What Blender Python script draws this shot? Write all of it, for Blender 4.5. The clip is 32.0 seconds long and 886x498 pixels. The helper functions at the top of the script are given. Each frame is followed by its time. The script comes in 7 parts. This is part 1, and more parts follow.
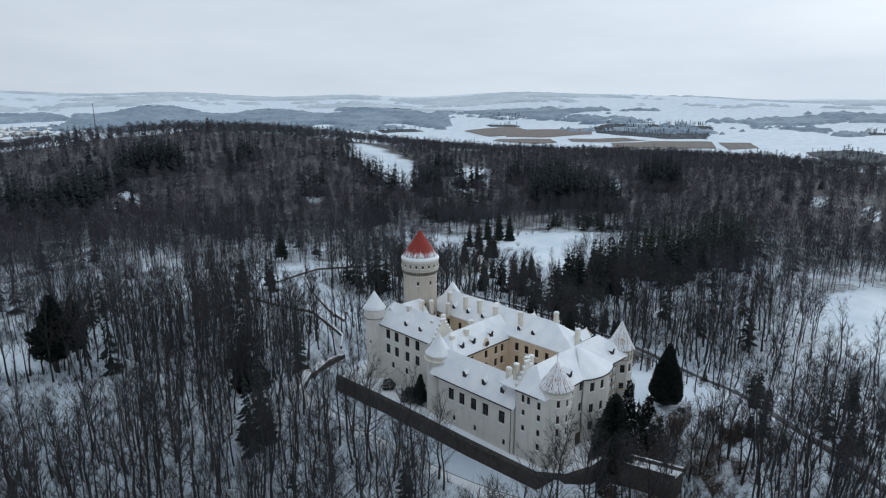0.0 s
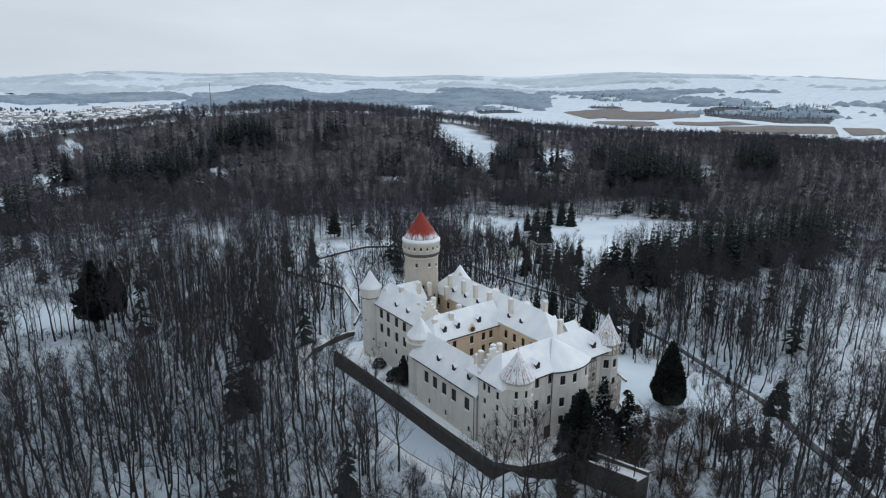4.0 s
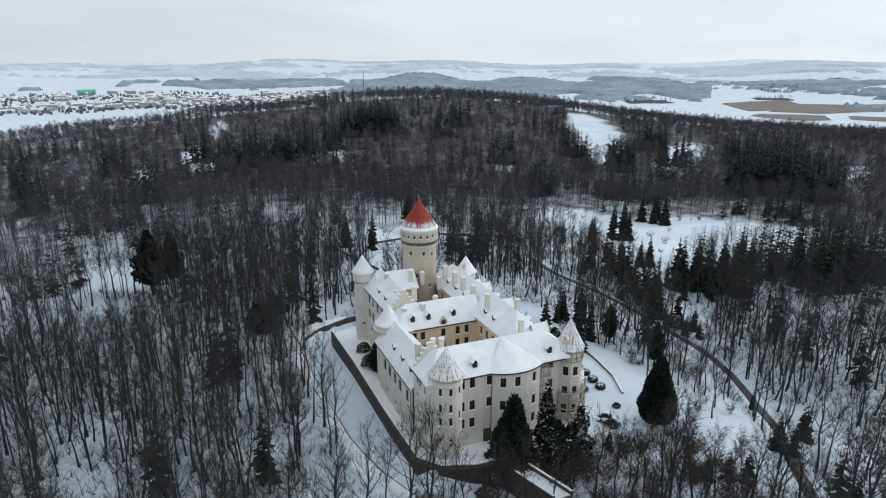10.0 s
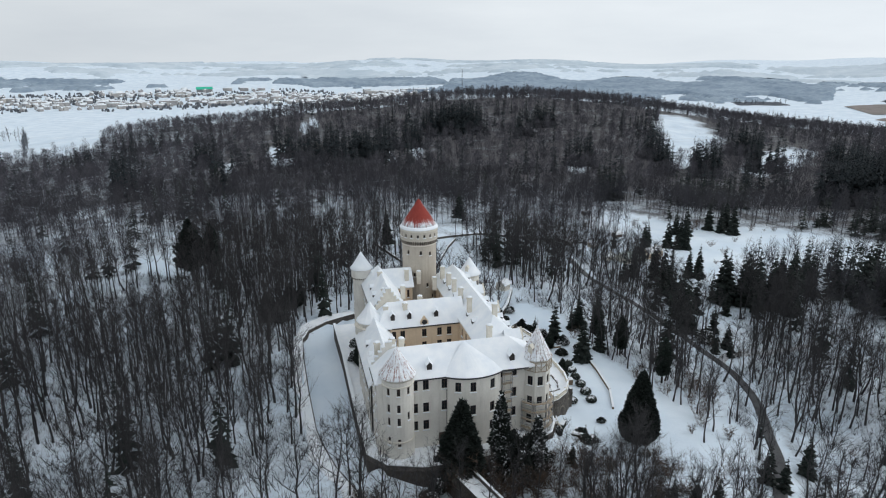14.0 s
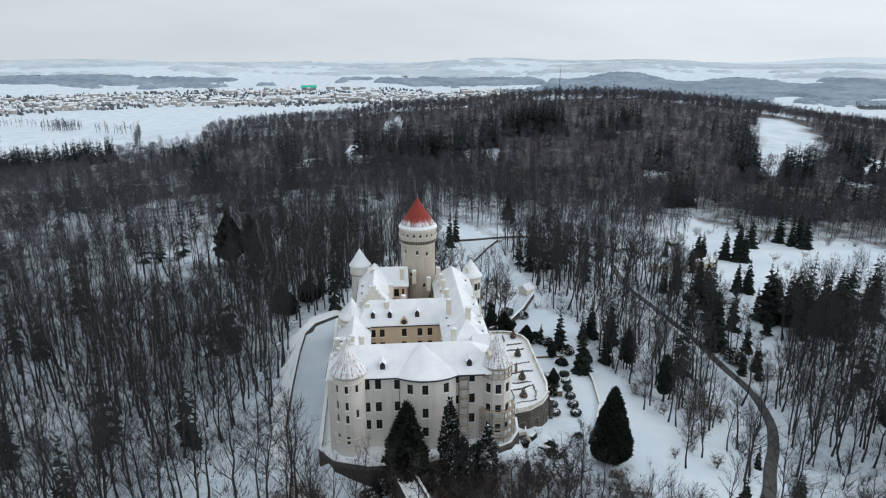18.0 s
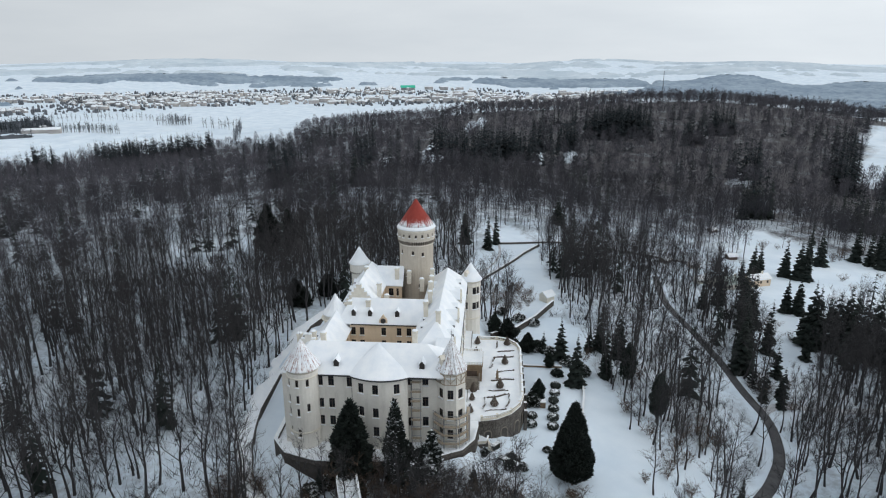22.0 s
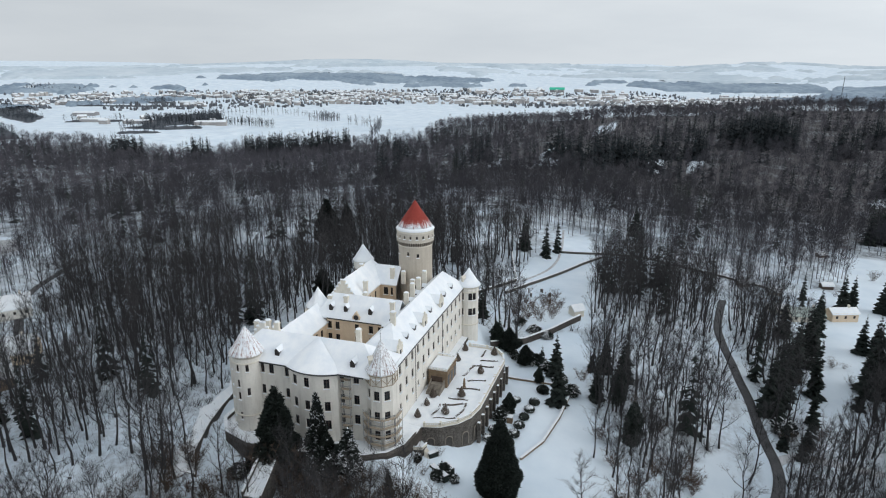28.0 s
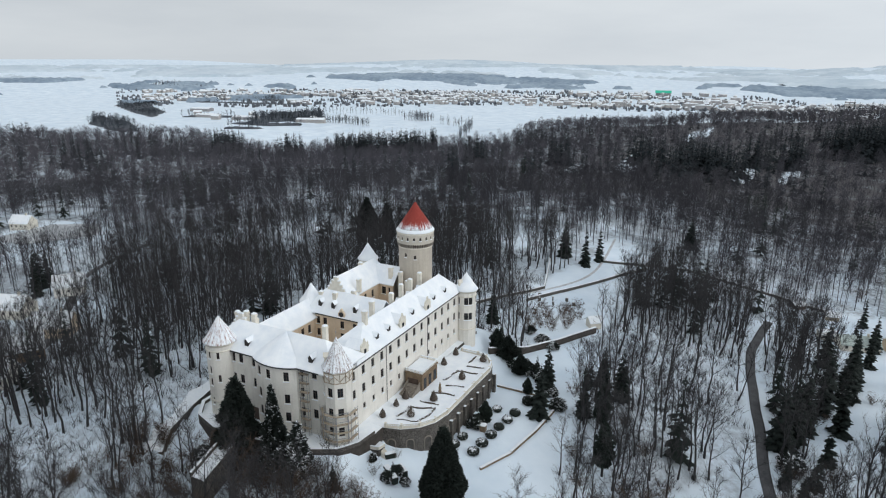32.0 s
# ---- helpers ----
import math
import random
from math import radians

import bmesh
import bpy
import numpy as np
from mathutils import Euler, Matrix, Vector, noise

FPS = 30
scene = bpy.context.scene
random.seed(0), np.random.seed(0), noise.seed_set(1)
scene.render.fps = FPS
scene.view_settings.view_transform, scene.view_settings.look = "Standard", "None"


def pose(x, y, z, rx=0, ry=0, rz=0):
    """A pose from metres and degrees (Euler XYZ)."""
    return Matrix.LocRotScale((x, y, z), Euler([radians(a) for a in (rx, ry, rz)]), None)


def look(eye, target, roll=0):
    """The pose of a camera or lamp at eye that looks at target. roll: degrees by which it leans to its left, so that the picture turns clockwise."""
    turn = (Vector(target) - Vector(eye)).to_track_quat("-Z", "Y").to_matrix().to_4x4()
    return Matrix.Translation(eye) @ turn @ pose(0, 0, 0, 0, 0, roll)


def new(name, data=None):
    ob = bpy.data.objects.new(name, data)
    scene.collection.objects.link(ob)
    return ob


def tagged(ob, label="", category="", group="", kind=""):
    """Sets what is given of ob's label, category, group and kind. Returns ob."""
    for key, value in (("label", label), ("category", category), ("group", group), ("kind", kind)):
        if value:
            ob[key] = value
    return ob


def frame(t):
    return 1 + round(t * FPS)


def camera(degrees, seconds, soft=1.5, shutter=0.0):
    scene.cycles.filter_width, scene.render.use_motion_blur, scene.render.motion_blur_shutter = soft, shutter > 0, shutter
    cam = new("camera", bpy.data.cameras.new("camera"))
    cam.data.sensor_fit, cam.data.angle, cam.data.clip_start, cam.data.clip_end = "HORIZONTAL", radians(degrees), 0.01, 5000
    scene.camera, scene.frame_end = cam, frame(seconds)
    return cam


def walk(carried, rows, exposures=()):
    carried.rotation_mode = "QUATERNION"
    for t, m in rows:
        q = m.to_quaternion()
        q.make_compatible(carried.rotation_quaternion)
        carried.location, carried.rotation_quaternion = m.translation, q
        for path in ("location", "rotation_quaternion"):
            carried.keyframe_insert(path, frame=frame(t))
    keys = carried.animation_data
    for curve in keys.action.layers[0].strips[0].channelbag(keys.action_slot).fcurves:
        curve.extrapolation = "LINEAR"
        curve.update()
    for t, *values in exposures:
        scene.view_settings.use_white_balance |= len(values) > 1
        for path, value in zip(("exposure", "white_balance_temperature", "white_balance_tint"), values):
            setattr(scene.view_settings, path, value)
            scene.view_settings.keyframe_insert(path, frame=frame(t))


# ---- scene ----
cam = camera(68.39, 32.0, soft=1.12)
ROWS = [  # seconds, x, y, z, turn, pitch, roll
    (0.0, -115.97, -78.49, 87.00, -45.06, -14.34, -0.22),
    (0.5, -113.26, -80.92, 87.01, -44.02, -14.36, -0.20),
    (1.0, -110.21, -83.58, 86.98, -42.84, -14.39, -0.18),
    (1.5, -107.26, -86.04, 86.97, -41.71, -14.41, -0.14),
    (2.0, -104.09, -88.45, 87.12, -40.53, -14.48, -0.19),
    (2.5, -101.08, -90.70, 87.09, -39.43, -14.48, -0.15),
    (3.0, -97.82, -93.10, 87.15, -38.22, -14.50, -0.16),
    (3.5, -94.77, -95.27, 87.09, -37.12, -14.88, -0.13),
    (4.0, -91.39, -97.48, 87.07, -35.92, -15.99, -0.11),
    (4.5, -88.18, -99.44, 87.19, -34.82, -16.85, -0.10),
    (6.5, -74.33, -106.60, 86.91, -30.33, -16.92, -0.03),
    (7.0, -70.74, -108.41, 86.82, -29.21, -16.93, -0.02),
    (7.5, -67.39, -109.98, 86.71, -28.18, -16.95, -0.02),
    (8.0, -63.74, -111.62, 86.61, -27.04, -16.97, 0.00),
    (8.5, -60.33, -113.07, 86.54, -25.96, -16.97, 0.00),
    (9.0, -56.61, -114.58, 86.51, -24.78, -16.97, 0.01),
    (9.5, -53.17, -115.89, 86.46, -23.70, -16.99, 0.00),
    (10.0, -49.40, -117.25, 86.42, -22.52, -16.98, 0.02),
    (10.5, -45.88, -118.44, 86.43, -21.44, -17.01, 0.03),
    (11.0, -42.09, -119.74, 86.43, -20.26, -17.01, 0.06),
    (11.5, -38.58, -120.80, 86.43, -19.18, -17.01, 0.07),
    (12.0, -34.76, -121.96, 86.42, -18.00, -17.02, 0.09),
    (12.5, -31.20, -122.92, 86.42, -16.91, -17.02, 0.11),
    (13.0, -27.35, -123.95, 86.41, -15.75, -17.04, 0.11),
    (13.5, -23.77, -124.80, 86.42, -14.66, -17.05, 0.12),
    (14.0, -19.88, -125.71, 86.38, -13.51, -17.04, 0.13),
    (14.5, -16.27, -126.46, 86.37, -12.43, -17.03, 0.15),
    (16.5, -1.26, -128.34, 86.24, -8.04, -17.04, 0.23),
    (17.0, 2.76, -128.66, 86.14, -6.88, -17.03, 0.24),
    (17.5, 6.46, -128.89, 86.13, -5.83, -17.02, 0.23),
    (18.0, 10.39, -129.01, 86.15, -4.65, -17.03, 0.21),
    (18.5, 14.08, -129.15, 86.10, -3.59, -17.00, 0.22),
    (19.0, 18.04, -129.19, 86.14, -2.45, -17.00, 0.19),
    (19.5, 21.72, -129.16, 86.14, -1.36, -16.98, 0.18),
    (20.0, 25.70, -129.08, 86.10, -0.21, -16.97, 0.17),
    (20.5, 29.38, -128.93, 86.07, 0.87, -16.96, 0.16),
    (21.0, 33.31, -128.63, 86.03, 2.02, -16.95, 0.11),
    (21.5, 37.03, -128.36, 86.04, 3.11, -16.95, 0.12),
    (22.0, 40.99, -127.98, 86.01, 4.27, -16.94, 0.09),
    (22.5, 44.69, -127.57, 86.00, 5.35, -16.94, 0.08),
    (23.0, 48.60, -127.06, 86.03, 6.51, -16.94, 0.06),
    (23.5, 52.31, -126.55, 86.03, 7.58, -16.93, 0.05),
    (24.0, 56.24, -125.88, 86.08, 8.75, -16.93, 0.04),
    (24.5, 59.91, -125.24, 86.17, 9.84, -16.93, 0.04),
    (25.0, 63.86, -124.50, 86.23, 11.01, -16.92, 0.04),
    (25.5, 67.51, -123.70, 86.34, 12.10, -16.93, 0.02),
    (27.5, 82.35, -119.60, 86.31, 16.65, -16.84, -0.10),
    (28.0, 86.13, -118.26, 86.38, 17.83, -16.83, -0.12),
    (28.5, 89.65, -116.99, 86.47, 18.94, -16.81, -0.13),
    (29.0, 93.42, -115.57, 86.56, 20.11, -16.82, -0.15),
    (29.5, 96.90, -114.17, 86.63, 21.21, -16.81, -0.17),
    (30.0, 100.60, -112.61, 86.71, 22.39, -16.81, -0.21),
    (30.5, 104.03, -111.08, 86.80, 23.48, -16.81, -0.25),
    (31.0, 107.70, -109.37, 86.84, 24.70, -16.80, -0.29),
    (31.5, 111.08, -107.69, 86.91, 25.80, -16.80, -0.31),
    (32.0, 114.68, -105.84, 86.97, 27.00, -16.79, -0.34),
]
walk(cam, [(t, pose(x, y, z, 90 + pitch, roll, turn)) for t, x, y, z, turn, pitch, roll in ROWS],
     exposures=[(0.0, -0.24, 5840, 8), (3.0, -0.20, 5880, 8), (4.5, -0.12, 6000, 9), (7.0, -0.04, 6120, 9), (10.0, 0.0, 6200, 9), (32.0, 0.0, 6220, 9)])

# ---- light: an overcast winter sky, a little brighter towards a veiled sun ----
SUN_AZIMUTH, SUN_HEIGHT = 92.0, 24.0
world = bpy.data.worlds.new("overcast_sky")
scene.world = world
world.use_nodes = True
wn, wl = world.node_tree.nodes, world.node_tree.links
wn.clear()
sky = wn.new("ShaderNodeTexSky")
sky.sky_type = "NISHITA"
sky.sun_disc = False
sky.sun_elevation, sky.sun_rotation = radians(SUN_HEIGHT), radians(SUN_AZIMUTH)
sky.air_density, sky.dust_density, sky.ozone_density = 2.0, 6.0, 2.0
grey = wn.new("ShaderNodeHueSaturation")
grey.inputs["Saturation"].default_value = 0.25
grey.inputs["Value"].default_value = 0.03
wl.new(sky.outputs["Color"], grey.inputs["Color"])
coord = wn.new("ShaderNodeTexCoord")
squash = wn.new("ShaderNodeMapping")
squash.inputs["Scale"].default_value = (1.0, 1.0, 5.0)
wl.new(coord.outputs["Generated"], squash.inputs["Vector"])
cloud = wn.new("ShaderNodeTexNoise")
cloud.inputs["Scale"].default_value = 2.2
cloud.inputs["Detail"].default_value = 6.0
cloud.inputs["Roughness"].default_value = 0.55
wl.new(squash.outputs["Vector"], cloud.inputs["Vector"])
deck = wn.new("ShaderNodeValToRGB")
deck.color_ramp.elements[0].position, deck.color_ramp.elements[0].color = 0.30, (0.86, 0.90, 0.93, 1)
deck.color_ramp.elements[1].position, deck.color_ramp.elements[1].color = 0.70, (1.02, 1.05, 1.06, 1)
wl.new(cloud.outputs["Fac"], deck.inputs["Fac"])
veil = wn.new("ShaderNodeMix")
veil.data_type = "RGBA"
veil.inputs[0].default_value = 0.22
wl.new(deck.outputs["Color"], veil.inputs[6])
wl.new(grey.outputs["Color"], veil.inputs[7])
# the veiled sun makes the cloud brighter on its side
az, el = radians(SUN_AZIMUTH), radians(SUN_HEIGHT)
side = wn.new("ShaderNodeVectorMath")
side.operation = "DOT_PRODUCT"
side.inputs[1].default_value = (math.sin(az) * math.cos(el), math.cos(az) * math.cos(el), math.sin(el))
wl.new(coord.outputs["Generated"], side.inputs[0])
glow = wn.new("ShaderNodeMapRange")
glow.inputs["From Min"].default_value, glow.inputs["From Max"].default_value = -0.6, 1.0
glow.inputs["To Min"].default_value, glow.inputs["To Max"].default_value = 0.84, 1.20
wl.new(side.outputs["Value"], glow.inputs["Value"])
back = wn.new("ShaderNodeBackground")
wl.new(glow.outputs["Result"], back.inputs["Strength"])
wl.new(veil.outputs[2], back.inputs["Color"])
wout = wn.new("ShaderNodeOutputWorld")
wl.new(back.outputs["Background"], wout.inputs["Surface"])
sun = new("sun", bpy.data.lights.new("sun", "SUN"))
sun.data.energy, sun.data.angle, sun.data.color = 0.8, radians(30), (1.0, 0.96, 0.9)
sun.matrix_world = look((math.sin(az) * math.cos(el) * 300, math.cos(az) * math.cos(el) * 300, math.sin(el) * 300), (0, 0, 0))

# ---- materials ----


class Graph:
    """A node material under construction."""

    def __init__(self, name, rough=0.8, metal=0.0, spec=0.3):
        self.mat = bpy.data.materials.new(name)
        self.mat.use_nodes = True
        self.n, self.l = self.mat.node_tree.nodes, self.mat.node_tree.links
        self.bsdf = self.n["Principled BSDF"]
        self.bsdf.inputs["Roughness"].default_value = rough
        self.bsdf.inputs["Metallic"].default_value = metal
        self.bsdf.inputs["Specular IOR Level"].default_value = spec
        self.geo = self.n.new("ShaderNodeNewGeometry")
        self.pos = self.geo.outputs["Position"]

    def put(self, socket, value):
        if hasattr(value, "is_linked"):
            self.l.new(value, socket)
        else:
            socket.default_value = (*value, 1) if isinstance(value, tuple) and len(value) == 3 else value

    def noise(self, scale, detail=4.0, rough=0.6, stretch=(1, 1, 1), vector=None):
        m = self.n.new("ShaderNodeMapping")
        m.inputs["Scale"].default_value = stretch
        self.l.new(vector or self.pos, m.inputs["Vector"])
        t = self.n.new("ShaderNodeTexNoise")
        t.inputs["Scale"].default_value, t.inputs["Detail"].default_value, t.inputs["Roughness"].default_value = scale, detail, rough
        self.l.new(m.outputs["Vector"], t.inputs["Vector"])
        return t.outputs["Fac"]

    def ramp(self, fac, a, b, ca=(0, 0, 0), cb=(1, 1, 1)):
        r = self.n.new("ShaderNodeValToRGB")
        r.color_ramp.elements[0].position, r.color_ramp.elements[0].color = a, (*ca, 1)
        r.color_ramp.elements[1].position, r.color_ramp.elements[1].color = b, (*cb, 1)
        self.l.new(fac, r.inputs["Fac"])
        return r.outputs["Color"]

    def mix(self, fac, a, b, mode="MIX"):
        m = self.n.new("ShaderNodeMix")
        m.data_type, m.blend_type = "RGBA", mode
        self.put(m.inputs[0], fac)
        self.put(m.inputs[6], a)
        self.put(m.inputs[7], b)
        return m.outputs[2]

    def math(self, op, a, b=0.0):
        m = self.n.new("ShaderNodeMath")
        m.operation = op
        self.put(m.inputs[0], a)
        self.put(m.inputs[1], b)
        return m.outputs[0]

    def up(self):
        s = self.n.new("ShaderNodeSeparateXYZ")
        self.l.new(self.geo.outputs["Normal"], s.inputs[0])
        return s.outputs[2]

    def attribute(self, name):
        a = self.n.new("ShaderNodeAttribute")
        a.attribute_name = name
        return a.outputs["Fac"]

    def random(self):
        return self.n.new("ShaderNodeObjectInfo").outputs["Random"]

    def island(self):
        return self.geo.outputs["Random Per Island"]

    def color(self, c):
        self.put(self.bsdf.inputs["Base Color"], c)

    def bump(self, height, strength=0.3, distance=0.05):
        b = self.n.new("ShaderNodeBump")
        b.inputs["Strength"].default_value, b.inputs["Distance"].default_value = strength, distance
        self.l.new(height, b.inputs["Height"])
        self.l.new(b.outputs["Normal"], self.bsdf.inputs["Normal"])


def plain(name, ca, cb, scale=1.5, rough=0.8, metal=0.0, bump=0.2, fine=14.0, spec=0.3, stretch=(1, 1, 1)):
    """A surface of two tones, mottled at two scales."""
    g = Graph(name, rough, metal, spec)
    big, small = g.noise(scale, 5, 0.6, stretch), g.noise(scale * fine, 3, 0.6, stretch)
    g.color(g.ramp(g.mix(0.35, big, small), 0.36, 0.64, ca, cb))
    g.bump(small, bump, 0.03)
    return g.mat


def snowy(name, dark, dark2, low=0.2, high=0.75, scale=0.6, rough=0.85, patch=0.03, snow=(0.80, 0.83, 0.87), amount=0.5):
    """A surface that carries snow on what faces up, more of it in some places than in others."""
    g = Graph(name, rough)
    base = g.mix(g.noise(scale, 4), dark, dark2)
    tone = g.math("ADD", g.math("MULTIPLY", g.island(), 0.5), 0.75)
    base = g.mix(1.0, base, tone, "MULTIPLY")
    where = g.math("ADD", g.up(), g.math("MULTIPLY", g.math("SUBTRACT", g.noise(patch, 3), 0.5 + 0.5 * (0.5 - amount)), 3.0))
    where = g.math("ADD", where, g.math("MULTIPLY", g.math("SUBTRACT", g.noise(1.6, 3), 0.5), 1.6))
    g.color(g.mix(g.ramp(where, low, high), base, snow))
    return g.mat


def wood_mass(name, ca, cb, snow):
    """Bare twigs seen as a mass: tones that drift from tree to tree and from stand to stand."""
    g = Graph(name, 0.9, 0.0, 0.1)
    tone = g.mix(0.5, g.noise(0.012, 3), g.noise(0.09, 2))
    base = g.ramp(tone, 0.36, 0.64, ca, cb)
    flake = g.ramp(g.math("ADD", g.up(), g.math("MULTIPLY", g.math("SUBTRACT", g.noise(0.02, 3), 0.62), 3.0)), 0.7, 1.4)
    g.color(g.mix(g.math("MULTIPLY", flake, snow), base, (0.72, 0.75, 0.80)))
    return g.mat


def ground_material():
    g = Graph("snowy_ground", 0.75, 0.0, 0.2)
    snow = g.ramp(g.noise(0.035, 6, 0.6), 0.35, 0.65, (0.60, 0.69, 0.78), (0.75, 0.82, 0.885))
    # leaf litter and undergrowth through the snow, with the wood's shade painted in
    litter_shade = g.mix(g.noise(0.5, 4), (0.055, 0.052, 0.055), (0.12, 0.113, 0.116))
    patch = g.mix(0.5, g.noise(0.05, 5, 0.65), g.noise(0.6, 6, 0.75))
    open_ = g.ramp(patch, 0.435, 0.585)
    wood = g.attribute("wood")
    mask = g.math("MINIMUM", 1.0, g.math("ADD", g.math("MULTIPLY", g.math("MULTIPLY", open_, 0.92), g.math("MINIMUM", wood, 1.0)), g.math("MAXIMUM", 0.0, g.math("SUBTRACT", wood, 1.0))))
    base = g.mix(mask, snow, litter_shade)
    # stubble and tracks that streak the open fields
    streak = g.noise(0.02, 5, 0.7, (1, 5, 1))
    fields = g.math("MULTIPLY", g.ramp(streak, 0.56, 0.70), g.attribute("field"))
    base = g.mix(g.math("MULTIPLY", fields, 0.35), base, (0.45, 0.46, 0.48))
    g.color(base)
    g.bump(g.noise(0.9, 6, 0.65), 0.35, 0.25)
    return g.mat


def plaster(name, ca, cb, stain):
    g = Graph(name, 0.9, 0.0, 0.2)
    base = g.ramp(g.mix(0.4, g.noise(0.25, 5), g.noise(2.5, 4)), 0.35, 0.65, ca, cb)
    drip = g.ramp(g.noise(0.9, 5, 0.65, (1, 1, 0.12)), 0.52, 0.72)
    base = g.mix(g.math("MULTIPLY", drip, 0.45), base, stain)
    g.color(base)
    g.bump(g.noise(6.0, 4), 0.15, 0.03)
    return g.mat


def roof_snow(name, low, high, tile=(0.17, 0.075, 0.05), tile2=(0.28, 0.10, 0.065), stretch=(1, 1, 0.35), scale=0.9):
    """Red tiles under snow; low and high set how much of the tile comes through."""
    g = Graph(name, 0.7, 0.0, 0.25)
    rows = g.n.new("ShaderNodeTexWave")
    rows.wave_type, rows.bands_direction = "BANDS", "Z"
    rows.inputs["Scale"].default_value, rows.inputs["Distortion"].default_value = 1.6, 0.6
    g.l.new(g.pos, rows.inputs["Vector"])
    red = g.mix(g.noise(1.7, 4), tile, tile2)
    red = g.mix(g.math("MULTIPLY", rows.outputs["Fac"], 0.35), red, (0.09, 0.04, 0.03))
    snow = g.ramp(g.noise(0.3, 5), 0.35, 0.65, (0.76, 0.80, 0.85), (0.87, 0.89, 0.91))
    where = g.mix(0.55, g.noise(scale, 6, 0.7, stretch), g.noise(scale * 4, 4, 0.7))
    g.color(g.mix(g.ramp(where, low, high), snow, red))
    g.bump(g.mix(0.5, g.noise(0.8, 5), g.noise(5.0, 3)), 0.3, 0.12)
    return g.mat


def cone_tiles(name, cx, cy, low, high, tile, tile2, foot=None, seams=8):
    """Tiles of a conical roof: snow lies in streaks that run down from the tip, thickest round the foot."""
    g = Graph(name, 0.75, 0.0, 0.2)
    xyz = g.n.new("ShaderNodeSeparateXYZ")
    g.l.new(g.pos, xyz.inputs[0])
    turn = g.math("ARCTAN2", g.math("SUBTRACT", xyz.outputs[1], cy), g.math("SUBTRACT", xyz.outputs[0], cx))
    way = g.n.new("ShaderNodeCombineXYZ")
    g.put(way.inputs[0], g.math("MULTIPLY", turn, 9.0))
    g.put(way.inputs[1], g.math("MULTIPLY", xyz.outputs[2], 0.35))
    streak = g.mix(0.35, g.noise(1.0, 5, 0.65, vector=way.outputs[0]), g.noise(2.2, 4, 0.7))
    if foot:
        streak = g.math("ADD", streak, g.math("MULTIPLY", g.math("SUBTRACT", xyz.outputs[2], foot), 0.085))
    bare = g.ramp(streak, low, high)
    if seams:
        ridge = g.math("ABSOLUTE", g.math("SINE", g.math("MULTIPLY", turn, seams)))
        bare = g.math("MAXIMUM", bare, g.math("MULTIPLY", g.ramp(ridge, 0.03, 0.12, (1, 1, 1), (0, 0, 0)), 0.5))
    red = g.mix(g.noise(1.3, 4), tile, tile2)
    g.color(g.mix(bare, g.ramp(g.noise(0.5, 4), 0.35, 0.65, (0.74, 0.78, 0.83), (0.86, 0.88, 0.90)), red))
    g.bump(g.mix(0.5, streak, g.noise(5.0, 3)), 0.3, 0.08)
    return g.mat


def stone_material(name, ca, cb, joint):
    g = Graph(name, 0.9, 0.0, 0.2)
    v = g.n.new("ShaderNodeTexVoronoi")
    v.feature = "DISTANCE_TO_EDGE"
    v.inputs["Scale"].default_value = 1.5
    g.l.new(g.pos, v.inputs["Vector"])
    edge = g.ramp(v.outputs["Distance"], 0.02, 0.10)
    base = g.ramp(g.mix(0.5, g.noise(0.6, 5), g.noise(3.0, 4)), 0.36, 0.64, ca, cb)
    base = g.mix(edge, joint, base)
    g.color(g.mix(g.ramp(g.up(), 0.4, 0.8), base, (0.82, 0.85, 0.88)))
    g.bump(edge, 0.6, 0.05)
    return g.mat


def glass_dark():
    g = Graph("window_glass", 0.22, 0.0, 0.22)
    g.color(g.ramp(g.noise(0.5, 2), 0.4, 0.6, (0.012, 0.014, 0.018), (0.03, 0.034, 0.04)))
    return g.mat


